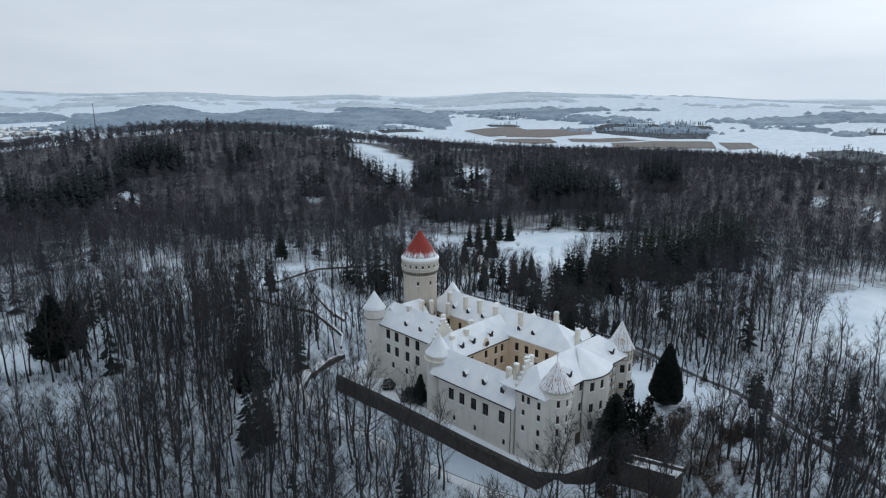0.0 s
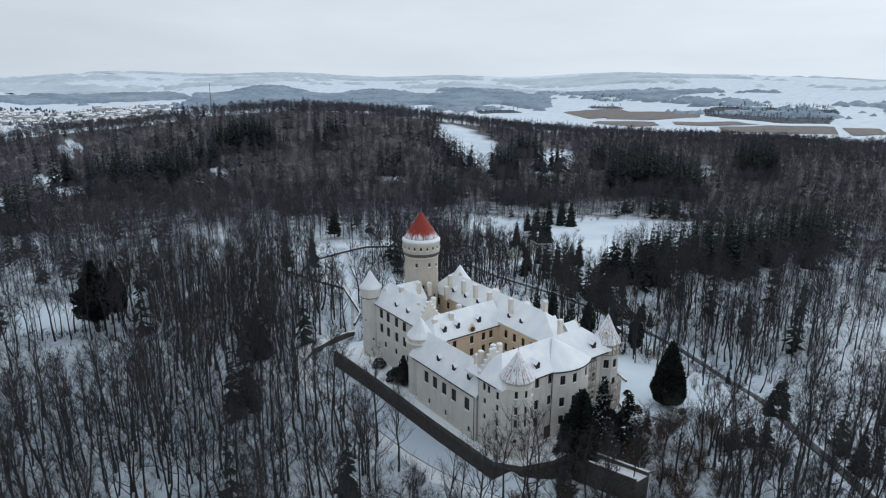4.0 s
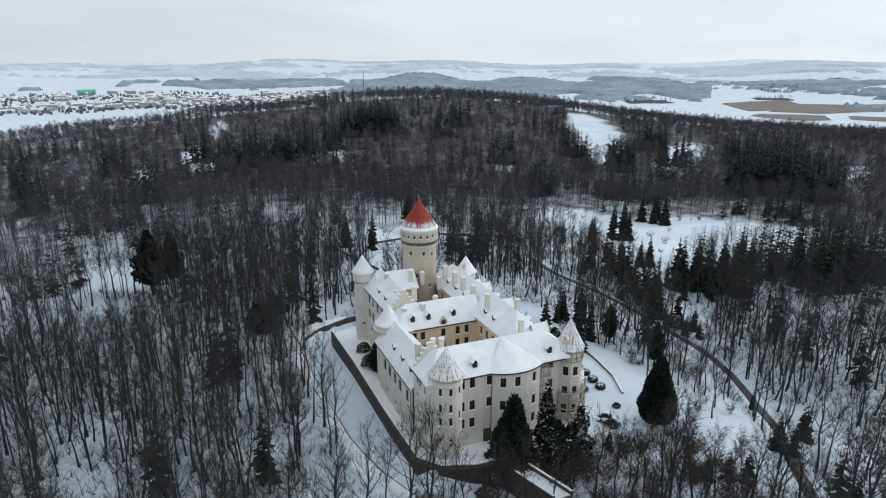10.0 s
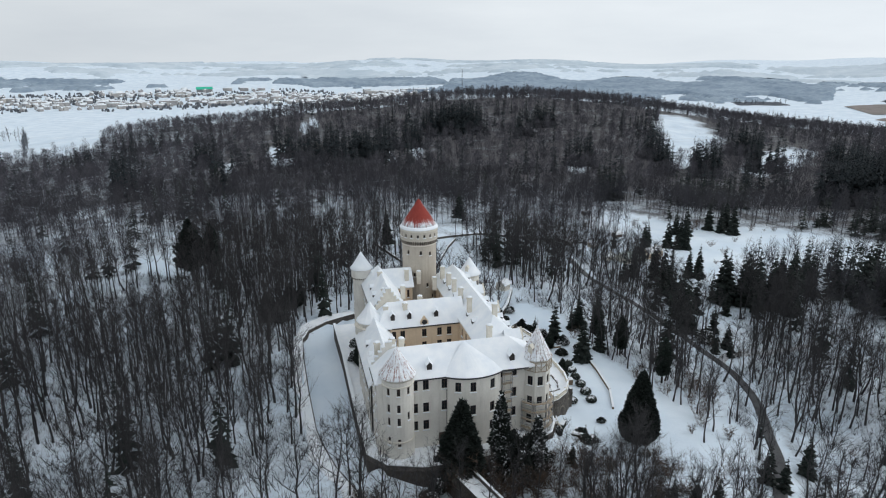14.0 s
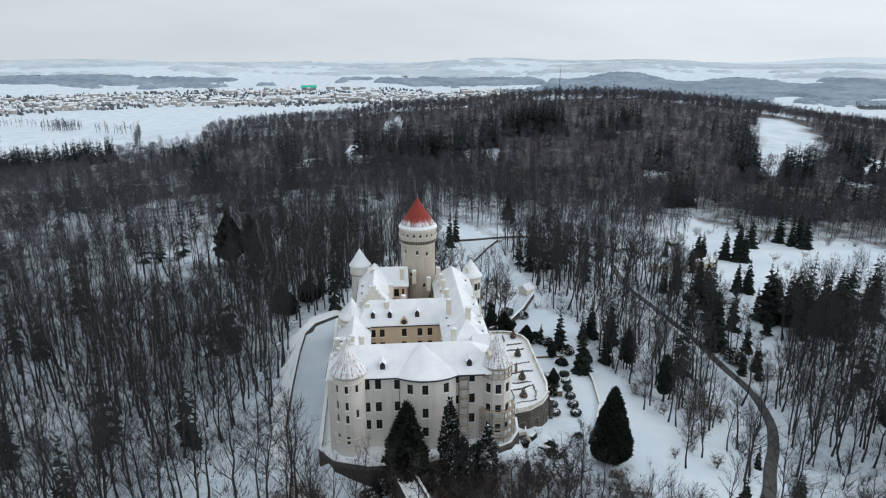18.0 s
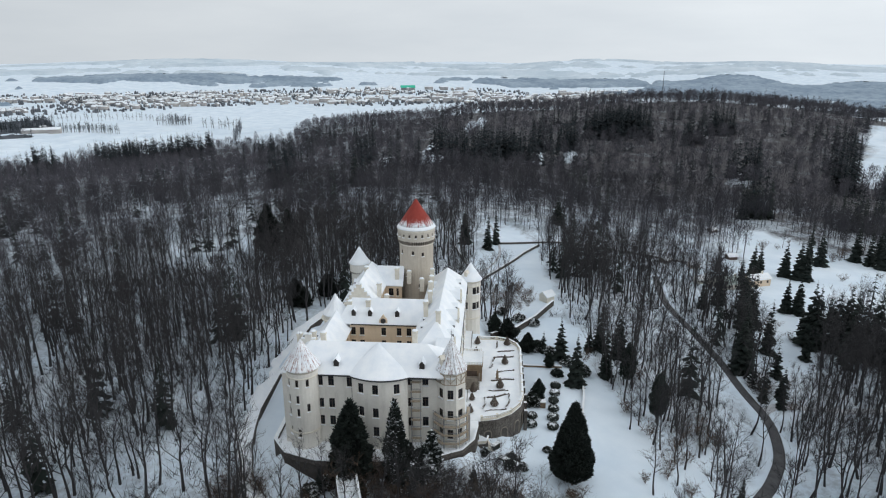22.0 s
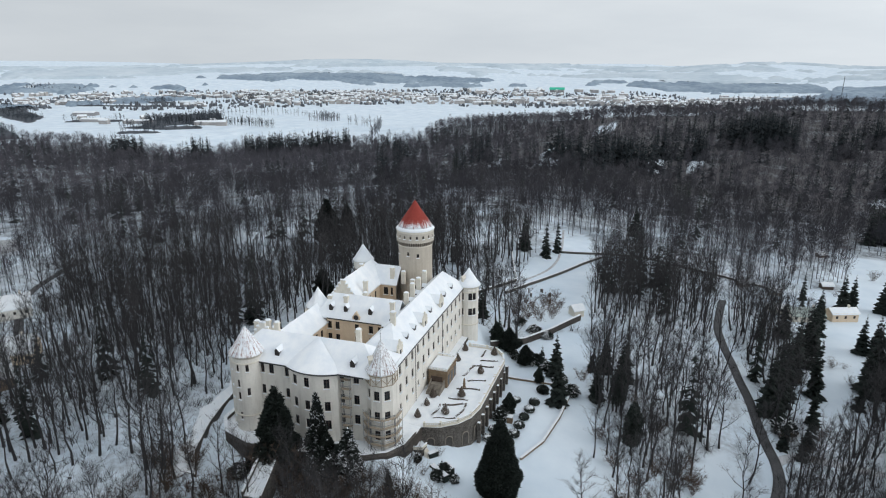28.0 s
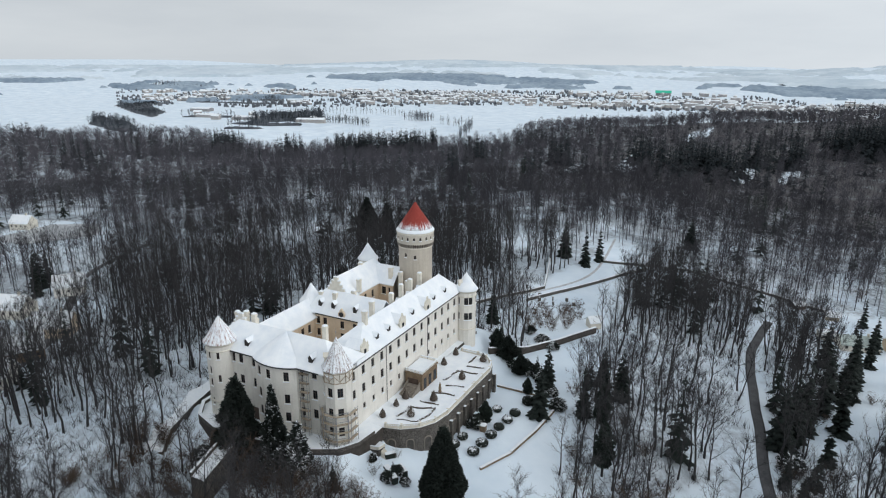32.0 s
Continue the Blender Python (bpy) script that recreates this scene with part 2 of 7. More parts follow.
M = {
    "brown_twig": snowy("brown_shrub_twigs", (0.055, 0.038, 0.028), (0.095, 0.068, 0.052), 1.5, 2.1, amount=0.28),
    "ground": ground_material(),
    "white": plaster("white_plaster", (0.68, 0.655, 0.605), (0.79, 0.765, 0.71), (0.47, 0.44, 0.40)),
    "yellow": plaster("ochre_plaster", (0.66, 0.53, 0.39), (0.76, 0.63, 0.48), (0.48, 0.37, 0.27)),
    "tower": plaster("tower_plaster", (0.44, 0.395, 0.335), (0.54, 0.49, 0.42), (0.31, 0.28, 0.24)),
    "gallery": plaster("gallery_plaster", (0.47, 0.43, 0.37), (0.57, 0.53, 0.46), (0.42, 0.38, 0.33)),
    "trim": plain("pale_trim", (0.62, 0.58, 0.50), (0.74, 0.70, 0.62), 1.0, 0.85),
    "snow_roof": roof_snow("snow_covered_tiles", 0.70, 0.80),
    "keep_tiles": cone_tiles("red_keep_tiles_streaked_with_snow", 18.2, 65.2, 0.36, 0.50, (0.20, 0.032, 0.026), (0.34, 0.062, 0.045), 36.6, 0),
    "corner_tiles": cone_tiles("snowy_corner_tower_tiles", 0.0, 0.0, 0.50, 0.60, (0.22, 0.10, 0.08), (0.33, 0.15, 0.12)),
    "turret_tiles": cone_tiles("snowy_turret_tiles", 33.0, 2.6, 0.49, 0.60, (0.17, 0.11, 0.10), (0.27, 0.17, 0.15), None, 4),
    "snow": plain("snow", (0.76, 0.80, 0.85), (0.87, 0.89, 0.91), 0.5, 0.75),
    "stone": stone_material("rubble_stone", (0.085, 0.078, 0.07), (0.18, 0.165, 0.15), (0.055, 0.05, 0.046)),
    "dark_stone": plain("dark_overgrown_masonry", (0.040, 0.034, 0.030), (0.085, 0.074, 0.066), 0.7),
    "sand": plain("sandstone", (0.14, 0.10, 0.065), (0.25, 0.185, 0.125), 0.8),
    "glass": glass_dark(),
    "frame": plain("brown_painted_timber", (0.06, 0.042, 0.034), (0.11, 0.08, 0.064), 2.0, 0.6),
    "timber": plain("weathered_timber", (0.30, 0.24, 0.17), (0.46, 0.40, 0.32), 2.0, 0.85),
    "metal": plain("grey_metal", (0.30, 0.31, 0.33), (0.42, 0.43, 0.45), 2.0, 0.45, 0.8),
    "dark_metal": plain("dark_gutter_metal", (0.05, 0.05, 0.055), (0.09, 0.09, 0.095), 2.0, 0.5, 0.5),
    "asphalt": plain("wet_asphalt_road", (0.042, 0.042, 0.046), (0.095, 0.095, 0.10), 0.35, 0.6, 0, 0.2, 8),
    "track": plain("trodden_snow_track", (0.34, 0.34, 0.35), (0.62, 0.64, 0.67), 0.25, 0.8, 0, 0.2, 8),
    "soil": plain("ploughed_soil", (0.155, 0.13, 0.115), (0.25, 0.225, 0.21), 0.02, 0.95, 0, 0.3, 16, stretch=(1, 4, 1)),
    "ice": plain("frozen_pond", (0.30, 0.31, 0.32), (0.46, 0.48, 0.50), 0.06, 0.35),
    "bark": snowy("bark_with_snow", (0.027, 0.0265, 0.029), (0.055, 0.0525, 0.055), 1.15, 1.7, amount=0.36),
    # Hill woods step paler and bluer with distance: haze put into the colour.
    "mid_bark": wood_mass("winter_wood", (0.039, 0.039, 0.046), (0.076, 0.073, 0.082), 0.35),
    "far_bark": wood_mass("hazed_winter_wood_on_the_hill", (0.059, 0.059, 0.070), (0.103, 0.098, 0.111), 0.12),
    "needle": snowy("spruce_needles_with_snow", (0.009, 0.014, 0.012), (0.022, 0.030, 0.026), 1.1, 1.7, amount=0.34),
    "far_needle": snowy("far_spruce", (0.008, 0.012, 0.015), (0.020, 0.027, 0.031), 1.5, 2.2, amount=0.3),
    # Haze of distance is put into these two wood tones as pale blue.
    "pale_haze_wood": plain("haze_paled_horizon_woods", (0.44, 0.52, 0.59), (0.62, 0.68, 0.73), 0.004, 0.9, fine=6),
    "haze_wood": plain("haze_tinted_distant_woods", (0.17, 0.23, 0.30), (0.34, 0.41, 0.48), 0.005, 0.9, fine=8),
    # Valley trees carry some distance haze as blue-grey in their base colour.
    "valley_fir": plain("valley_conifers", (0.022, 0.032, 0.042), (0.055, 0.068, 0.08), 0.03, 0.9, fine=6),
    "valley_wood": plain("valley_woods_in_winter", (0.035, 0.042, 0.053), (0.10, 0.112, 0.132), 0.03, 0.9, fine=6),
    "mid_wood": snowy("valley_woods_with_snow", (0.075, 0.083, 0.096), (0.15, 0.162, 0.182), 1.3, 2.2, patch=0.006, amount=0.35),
    "town": plain("town_render", (0.24, 0.24, 0.25), (0.50, 0.47, 0.44), 0.010, 0.9),
    "frosted": plain("frosted_glass_roof", (0.34, 0.40, 0.37), (0.50, 0.56, 0.53), 0.5, 0.4),
    "green_roof": plain("green_sheet_roof", (0.03, 0.42, 0.27), (0.05, 0.52, 0.35), 0.1, 0.6),
    "sand_dark": plain("grey_brown_ashlar", (0.16, 0.14, 0.12), (0.28, 0.25, 0.21), 0.9),
    # The niches' shade is put into this dark tone; their faces are flat.
    "niche_shade": plain("painted_recess_shade", (0.05, 0.046, 0.042), (0.10, 0.092, 0.085), 1.2),
    "evergreen": snowy("broad_evergreen", (0.014, 0.022, 0.018), (0.032, 0.044, 0.036), 1.2, 1.7, amount=0.36),
    "laden": snowy("snow_laden_evergreen", (0.010, 0.015, 0.013), (0.024, 0.032, 0.027), 0.75, 1.25, patch=0.45, amount=0.5),
    "yew": snowy("dense_dark_evergreen", (0.010, 0.015, 0.013), (0.024, 0.032, 0.027), 1.6, 2.2, amount=0.3),
    "hedge": snowy("clipped_evergreen_with_snow", (0.014, 0.019, 0.017), (0.034, 0.042, 0.036), 0.85, 1.3, patch=0.2, amount=0.52),
    "topiary": snowy("brown_topiary_with_snow", (0.07, 0.055, 0.045), (0.12, 0.10, 0.085), 0.9, 1.5, patch=0.2, amount=0.45),
}
MOAT_WALL = [(-4, -17.5), (-10, -9.8), (-14.4, 1.6), (-16.5, 10), (-18, 18.5), (-19, 38), (-19.7, 60), (-19.5, 72), (-17.2, 80), (-11, 86), (-1, 91), (8, 93)]


def sm(a, b, x):
    t = min(1.0, max(0.0, (x - a) / (b - a)))
    return t * t * (3 - 2 * t)


def lump(x, y, cx, cy, rx, ry):
    return math.exp(-((x - cx) / rx) ** 2 - ((y - cy) / ry) ** 2)


def moat_line(y):
    """How far west the outer moat wall stands."""
    for (ax, ay), (bx, by) in zip(MOAT_WALL, MOAT_WALL[1:]):
        if y <= by:
            return ax + (bx - ax) * (y - ay) / (by - ay)
    return MOAT_WALL[-1][0]


def ground_z(x, y):
    """Height of the ground, with the castle's foot at 0."""
    # distance outside the castle's plateau
    dx = max(-4 - x, x - 36, 0.0)
    dy = max(-4.5 - y, y - 78, 0.0)
    d = math.hypot(dx, dy)
    east = sm(10, 60, x)
    z = -0.4 - 4.6 * sm(0.5, 5.0, d) - 5.0 * sm(16, 114, d) 
    z -= east * 3.0 * sm(8, 14, d) + 7.0 * sm(60, 150, x)
    z -= 12 * sm(120, 420, d)
    # the bank outside the dry moat on the west
    if -80 < x < 0 and -30 < y < 100:
        out = moat_line(y) - x
        z += 2.3 * sm(-0.4, 0.8, out) * sm(60, 26, out) * sm(-28, -16, y) * sm(98, 88, y)
    z += 56 * lump(x, y, 400, 1060, 420, 300)
    r = math.hypot(x, y + 80)
    z -= 62 * sm(700, 1900, r)
    z -= 46 * lump(x, y, -470, 760, 400, 360) + 10 * lump(x, y, 560, 480, 260, 260)
    z += 88 * sm(2700, 4800, r) + 16 * sm(2600, 4300, r) * math.sin(x * 0.0021 + 1.3 * math.sin(y * 0.0013)) + 9 * sm(2200, 3800, r) * math.sin(x * 0.0047 - y * 0.0031)
    # the hollow that the park road follows
    z -= 4.5 * lump(x, y, 124, 34, 28, 46)
    z += 0.5 * sm(30, 80, d) * (math.sin(x * 0.05 + y * 0.03) + math.sin(y * 0.041 - x * 0.023))
    return z


# ---- mesh helpers ----


def finish(bm, name, mat, smooth=False):
    me = bpy.data.meshes.new(name)
    bm.to_mesh(me)
    bm.free()
    me.materials.append(mat)
    if smooth:
        me.shade_smooth()
    return me


def part(name, bm, mat, parent, label="", smooth=False):
    """One mesh object under a thing or under a part."""
    me = bm if isinstance(bm, bpy.types.Mesh) else finish(bm, name, mat, smooth)
    ob = new(name, me)
    ob.parent = parent
    if label:
        ob["label"] = label
    return ob


def thing(name, label, category, at=(0, 0, 0), turn=0.0, group="", kind=""):
    ob = new(name)
    ob.empty_display_size = 0.5
    ob.matrix_world = pose(*at, 0, 0, turn)
    return tagged(ob, label, category, group, kind)


def box(bm, x0, x1, y0, y1, z0, z1, m=None):
    vs = [bm.verts.new((x, y, z)) for z in (z0, z1) for x, y in ((x0, y0), (x1, y0), (x1, y1), (x0, y1))]
    if m is not None:
        for v in vs:
            v.co = m @ v.co
    for f in ((3, 2, 1, 0), (4, 5, 6, 7), (0, 1, 5, 4), (1, 2, 6, 5), (2, 3, 7, 6), (3, 0, 4, 7)):
        bm.faces.new([vs[i] for i in f])
    return vs


def prism(bm, pts, z0, z1):
    """An upright prism over a plan that runs counter-clockwise."""
    lo, hi = [bm.verts.new((x, y, z0)) for x, y in pts], [bm.verts.new((x, y, z1)) for x, y in pts]
    bm.faces.new(list(reversed(lo)))
    bm.faces.new(hi)
    for i in range(len(pts)):
        j = (i + 1) % len(pts)
        bm.faces.new((lo[i], lo[j], hi[j], hi[i]))


def lathe(bm, cx, cy, profile, n=28, turn=0.0):
    """A solid of revolution from (radius, z) pairs, from below upwards."""
    rings = []
    for r, z in profile:
        if r < 1e-4:
            rings.append([bm.verts.new((cx, cy, z))])
        else:
            rings.append([bm.verts.new((cx + r * math.cos(turn + 2 * math.pi * k / n), cy + r * math.sin(turn + 2 * math.pi * k / n), z)) for k in range(n)])
    for a, b in zip(rings, rings[1:]):
        for k in range(n):
            j = (k + 1) % n
            if len(b) == 1:
                bm.faces.new((a[k], a[j], b[0]))
            elif len(a) == 1:
                bm.faces.new((a[0], b[j], b[k]))
            else:
                bm.faces.new((a[k], a[j], b[j], b[k]))
    for ring, flip in ((rings[0], True), (rings[-1], False)):
        if len(ring) > 2:
            bm.faces.new(ring[::-1] if flip else ring)


def arrays_mesh(name, verts, tris, mat):
    """A mesh straight from arrays of corners and triangles."""
    me = bpy.data.meshes.new(name)
    me.vertices.add(len(verts))
    me.vertices.foreach_set("co", np.asarray(verts, np.float32).ravel())
    me.loops.add(len(tris) * 3)
    me.loops.foreach_set("vertex_index", np.asarray(tris, np.int32).ravel())
    me.polygons.add(len(tris))
    me.polygons.foreach_set("loop_start", np.arange(0, len(tris) * 3, 3, dtype=np.int32))
    me.polygons.foreach_set("loop_total", np.full(len(tris), 3, np.int32))
    me.update(calc_edges=True)
    me.materials.append(mat)
    return me


def inside(poly, x, y):
    hit, j = False, len(poly) - 1
    for i in range(len(poly)):
        (xi, yi), (xj, yj) = poly[i], poly[j]
        if (yi > y) != (yj > y) and x < (xj - xi) * (y - yi) / (yj - yi) + xi:
            hit = not hit
        j = i
    return hit


def near_line(line, x, y):
    best = 1e9
    for (ax, ay), (bx, by) in zip(line, line[1:]):
        t = max(0.0, min(1.0, ((x - ax) * (bx - ax) + (y - ay) * (by - ay)) / ((bx - ax) ** 2 + (by - ay) ** 2)))
        best = min(best, math.hypot(x - ax - t * (bx - ax), y - ay - t * (by - ay)))
    return best


# ---- the lie of the land ----
ROAD_EAST = [(-30, -330), (-4, -220), (28, -110), (50, -72), (65.5, -49), (74, -35.7), (83.5, -22), (95, -8.5), (107, 9.5), (115.5, 22), (121.5, 33), (125.5, 46), (126, 55), (124, 66), (122, 84), (119, 107), (117, 141), (122, 180)]
ROAD_FORK = [(125.8, 56), (131, 61), (140, 62), (155, 60), (178, 62)]
LANE_FAR = [(-10, -330), (-28, -200), (-42, -110), (-60, -50), (-100, 18), (-128, 43), (-155, 70), (-175, 120)]
PATH_NORTH = [(10, 97), (34, 146), (46, 190), (40, 260)]
GLADES = {
    "castle": [(-13, -2), (-7, -16), (40, -22), (60, -8), (60, 60), (36, 84), (-12, 88), (-15, 60), (-13, 20)],
    "lawn": [(46, -26), (62, -40), (90, -6), (100, 14), (96, 30), (80, 34), (78, 44), (72, 62), (50, 62), (50, 0)],
    "bank": [(50, 60), (74, 58), (77, 86), (66, 100), (50, 92)],
    "roadside": [(96, 16), (108, 24), (117, 44), (114, 56), (106, 46)],
    "grove": [(138, 76), (152, 90), (172, 112), (188, 128), (240, 138), (290, 148), (352, 184), (292, 236), (240, 234), (216, 306), (194, 300), (180, 218), (142, 206), (140, 178), (150, 150), (146, 120), (132, 88)],
    "fork": [(120, 56), (134, 70), (150, 100), (165, 140), (177, 132), (158, 92), (150, 72), (136, 54)],
    "meadow_a": [(400, 486), (470, 560), (575, 675), (650, 862), (595, 880), (460, 640), (390, 530)],
    "meadow_b": [(450, 440), (545, 488), (637, 584), (620, 615), (540, 560), (455, 470)],
    "slope_north": [(29, 145), (33, 110), (50, 90), (70, 105), (67, 165), (66, 210), (52, 262), (33, 180)],
    "east_field": [(246, 14), (310, 0), (330, -95), (150, -75), (158, -30), (182, -10)],
    "pond": [(-292, 86), (-232, 46), (-190, 82), (-218, 135), (-262, 162), (-302, 140)],
    "glade_c": [(-45, 690), (-18, 720), (-8, 590), (-36, 590)],
    "glade_d": [(-95, 215), (-62, 200), (-70, 168), (-92, 180)],
    "glade_e": [(4, 262), (20, 250), (4, 200), (-12, 208)],
    "houses": [(-140, 60), (-108, 50), (-88, 8), (-100, -20), (-150, -10)],
    "glade_f": [(80, 640), (100, 650), (96, 560), (76, 560)],
    "glade_g": [(-180, 420), (-150, 430), (-150, 370), (-180, 365)],
}
SMALL_GLADES = [(10, 862), (-36, 690), (23, 902), (133, 640), (-69, 390), (-2, 233), (-75, 201), (279, 511), (-80, 600), (633, 359), (-135, 212), (637, 118), (596, 63)]
EDGE_OF_WOOD = [(-75, 900), (-57, 1090), (-49, 1140), (-45, 1200), (-42, 1115), (-40, 1010), (-35, 1030), (-32, 1120), (-28, 1150), (-24, 1085), (-20, 1070), (-16, 1110), (-14.5, 1280), (-12, 1370), (-6, 1300), (10, 1350), (30, 1350), (38, 1450), (48, 1430), (58, 1480), (66, 1430), (76, 1150), (95, 800)]


def wood_limit(x, y):
    f = math.degrees(math.atan2(x, y + 80))
    return float(np.interp(f, [a for a, b in EDGE_OF_WOOD], [b for a, b in EDGE_OF_WOOD]))


def in_wood(x, y):
    if -20 < y < 93 and moat_line(y) < x < 0:
        return False
    if math.hypot(x, y + 80) > wood_limit(x, y) + 25 * math.sin(x * 0.03 + y * 0.021):
        return False
    if any(inside(p, x, y) for p in GLADES.values()):
        return False
    for cx, cy in SMALL_GLADES:
        if abs(x - cx) < 70 and abs(y - cy) < 70:
            l = math.hypot(cx, cy + 110)
            ux, uy = cx / l, (cy + 110) / l
            along, across = (x - cx) * ux + (y - cy) * uy, (x - cx) * uy - (y - cy) * ux
            if (along / (22 + l * 0.03)) ** 2 + (across / (3.5 + l * 0.0045)) ** 2 < 1 + 0.4 * math.sin(x * 0.21 + y * 0.17):
                return False
    return near_line(ROAD_EAST, x, y) > 4.0 and near_line(MOAT_WALL, x, y) > 2.0 and near_line(LANE_FAR, x, y) > 3.2 and near_line(PATH_NORTH, x, y) > 3


def far_wood(x, y):
    """Where woods stand among the distant fields."""
    r = math.hypot(x, y + 80)
    f = math.degrees(math.atan2(x, y + 80))
    if 14 < f < 44 and 2750 + 120 * math.sin(f) < r < 3500 + 150 * math.sin(f * 0.7):
        return True
    v = noise.noise(Vector((f * 0.085 + 5, r * 0.0032, 1.7))) + 0.45 * noise.noise(Vector((f * 0.4, r * 0.008, 4.2))) + 0.3 * noise.noise(Vector((f * 1.6, r * 0.02, 7.7)))
    return v > 0.31 - 0.27 * sm(2700, 4400, r)


def axis(lo, hi, step, far):
    mid = list(np.arange(lo, hi + 0.1, step))
    out, s, v = [], step, hi
    while v < far:
        s *= 1.055
        v += s
        out.append(min(v, far))
    low, s, v = [], step, lo
    while v > -far:
        s *= 1.055
        v -= s
        low.append(max(v, -far))
    return low[::-1] + mid + out


def build_ground():
    xs, ys = axis(-70, 140, 2.5, 4950), axis(-60, 170, 2.5, 4950)
    nx, ny = len(xs), len(ys)
    zs = [ground_z(x, y) for y in ys for x in xs]
    X, Y = np.meshgrid(np.array(xs), np.array(ys))
    V = np.stack([X.ravel(), Y.ravel(), np.array(zs)], 1)
    i = np.arange(nx * ny).reshape(ny, nx)
    a, b, c, d = i[:-1, :-1].ravel(), i[:-1, 1:].ravel(), i[1:, 1:].ravel(), i[1:, :-1].ravel()
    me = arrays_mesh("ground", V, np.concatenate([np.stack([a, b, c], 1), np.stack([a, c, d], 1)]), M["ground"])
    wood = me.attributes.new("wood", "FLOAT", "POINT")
    # The dark tone strengthens with distance: shade under far crowns painted on the ground.
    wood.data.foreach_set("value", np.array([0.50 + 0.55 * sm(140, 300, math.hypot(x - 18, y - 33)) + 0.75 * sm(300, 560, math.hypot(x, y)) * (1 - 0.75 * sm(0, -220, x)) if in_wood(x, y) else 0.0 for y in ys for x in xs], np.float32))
    field = me.attributes.new("field", "FLOAT", "POINT")
    field.data.foreach_set("value", np.array([1.0 if math.hypot(x, y + 80) > 820 else 0.0 for y in ys for x in xs], np.float32))
    me.shade_smooth()
    tagged(new("ground", me), "snow-covered ground with fallen leaves and painted shade under the trees", "ground", kind="structure")


def strip(name, line, width, lift, mat, label, category, step=2.5, kind="structure"):
    """A road that follows the ground, with a little thickness."""
    pts = []
    for k in range(len(line) - 1):
        p0, p1, p2, p3 = (Vector(line[max(0, min(len(line) - 1, k + q))]) for q in (-1, 0, 1, 2))
        n = max(2, int((p2 - p1).length / step))
        for s in range(n):
            t = s / n
            pts.append(0.5 * (2 * p1 + (p2 - p0) * t + (2 * p0 - 5 * p1 + 4 * p2 - p3) * t * t + (3 * p1 - p0 - 3 * p2 + p3) * t ** 3))
    pts.append(Vector(line[-1]))
    bm = bmesh.new()
    rows = []
    for k, p in enumerate(pts):
        d = (pts[min(k + 1, len(pts) - 1)] - pts[max(k - 1, 0)]).normalized()
        side = Vector((d.y, -d.x))
        row = []
        for s in (-0.5, -0.25, 0.0, 0.25, 0.5):
            q = p + side * width * s * (1 + 0.06 * math.sin(k * 0.7 + s * 9))
            row.append(bm.verts.new((q.x, q.y, ground_z(q.x, q.y) + lift)))
        lo = [bm.verts.new(v.co - Vector((0, 0, 0.5))) for v in (row[0], row[-1])]
        rows.append([lo[0], *row, lo[1]])
    for a, b in zip(rows, rows[1:]):
        for j in range(6):
            bm.faces.new((a[j], b[j], b[j + 1], a[j + 1]))
    ob = new(name, finish(bm, name, mat, True))
    return tagged(ob, label, category, kind=kind)


build_ground()
strip("road", ROAD_EAST, 3.1, 0.22, M["asphalt"], "dark wet asphalt drive cleared of snow", "road")
strip("road", ROAD_FORK, 2.8, 0.18, M["track"], "side track of trodden grey snow", "road")
strip("road", LANE_FAR, 3.2, 0.20, M["asphalt"], "dark village lane at the foot of the wood", "road")
strip("path", PATH_NORTH, 1.2, 0.10, M["track"], "trodden snow path up the wooded slope", "path")


def patch(name, poly, lift, mat, label, category, n=14):
    """A field or pond laid on the ground."""
    xs, ys = [p[0] for p in poly], [p[1] for p in poly]
    bm = bmesh.new()
    bm.faces.new([bm.verts.new((x, y, 0)) for x, y in poly])
    for k in range(1, n):
        for co, no in (((min(xs) + k * (max(xs) - min(xs)) / n, 0, 0), (1, 0, 0)), ((0, min(ys) + k * (max(ys) - min(ys)) / n, 0), (0, 1, 0))):
            bmesh.ops.bisect_plane(bm, geom=bm.verts[:] + bm.edges[:] + bm.faces[:], plane_co=co, plane_no=no)
    for v in bm.verts:
        v.co.z = ground_z(v.co.x, v.co.y) + lift
    bmesh.ops.recalc_face_normals(bm, faces=bm.faces[:])
    ob = new(name, finish(bm, name, mat, True))
    return tagged(ob, label, category, kind="structure")


for corners in ([(1740, 1660), (2130, 1740), (1890, 1420), (1590, 1400)], [(1950, 1570), (2230, 1400), (1960, 1230), (1700, 1270), (1640, 1370)], [(1480, 1290), (1560, 1330), (1680, 1210), (1590, 1120), (1490, 1130)],
                [(1640, 1100), (1720, 1170), (1900, 1060), (1860, 960), (1700, 1030)], [(1690, 990), (1850, 930), (1980, 800), (1760, 690), (1560, 900)], [(1770, 660), (1960, 770), (2010, 690), (1860, 610)]):
    patch("ploughed_field", corners, 1.2, M["soil"], "wide grey-brown ploughed field between white tracks", "field")
patch("pond", [(-280, 96), (-244, 94), (-230, 130), (-258, 152), (-284, 136)], 0.5, M["ice"], "frozen grey pond in the wood", "pond")


# ---- trees ----


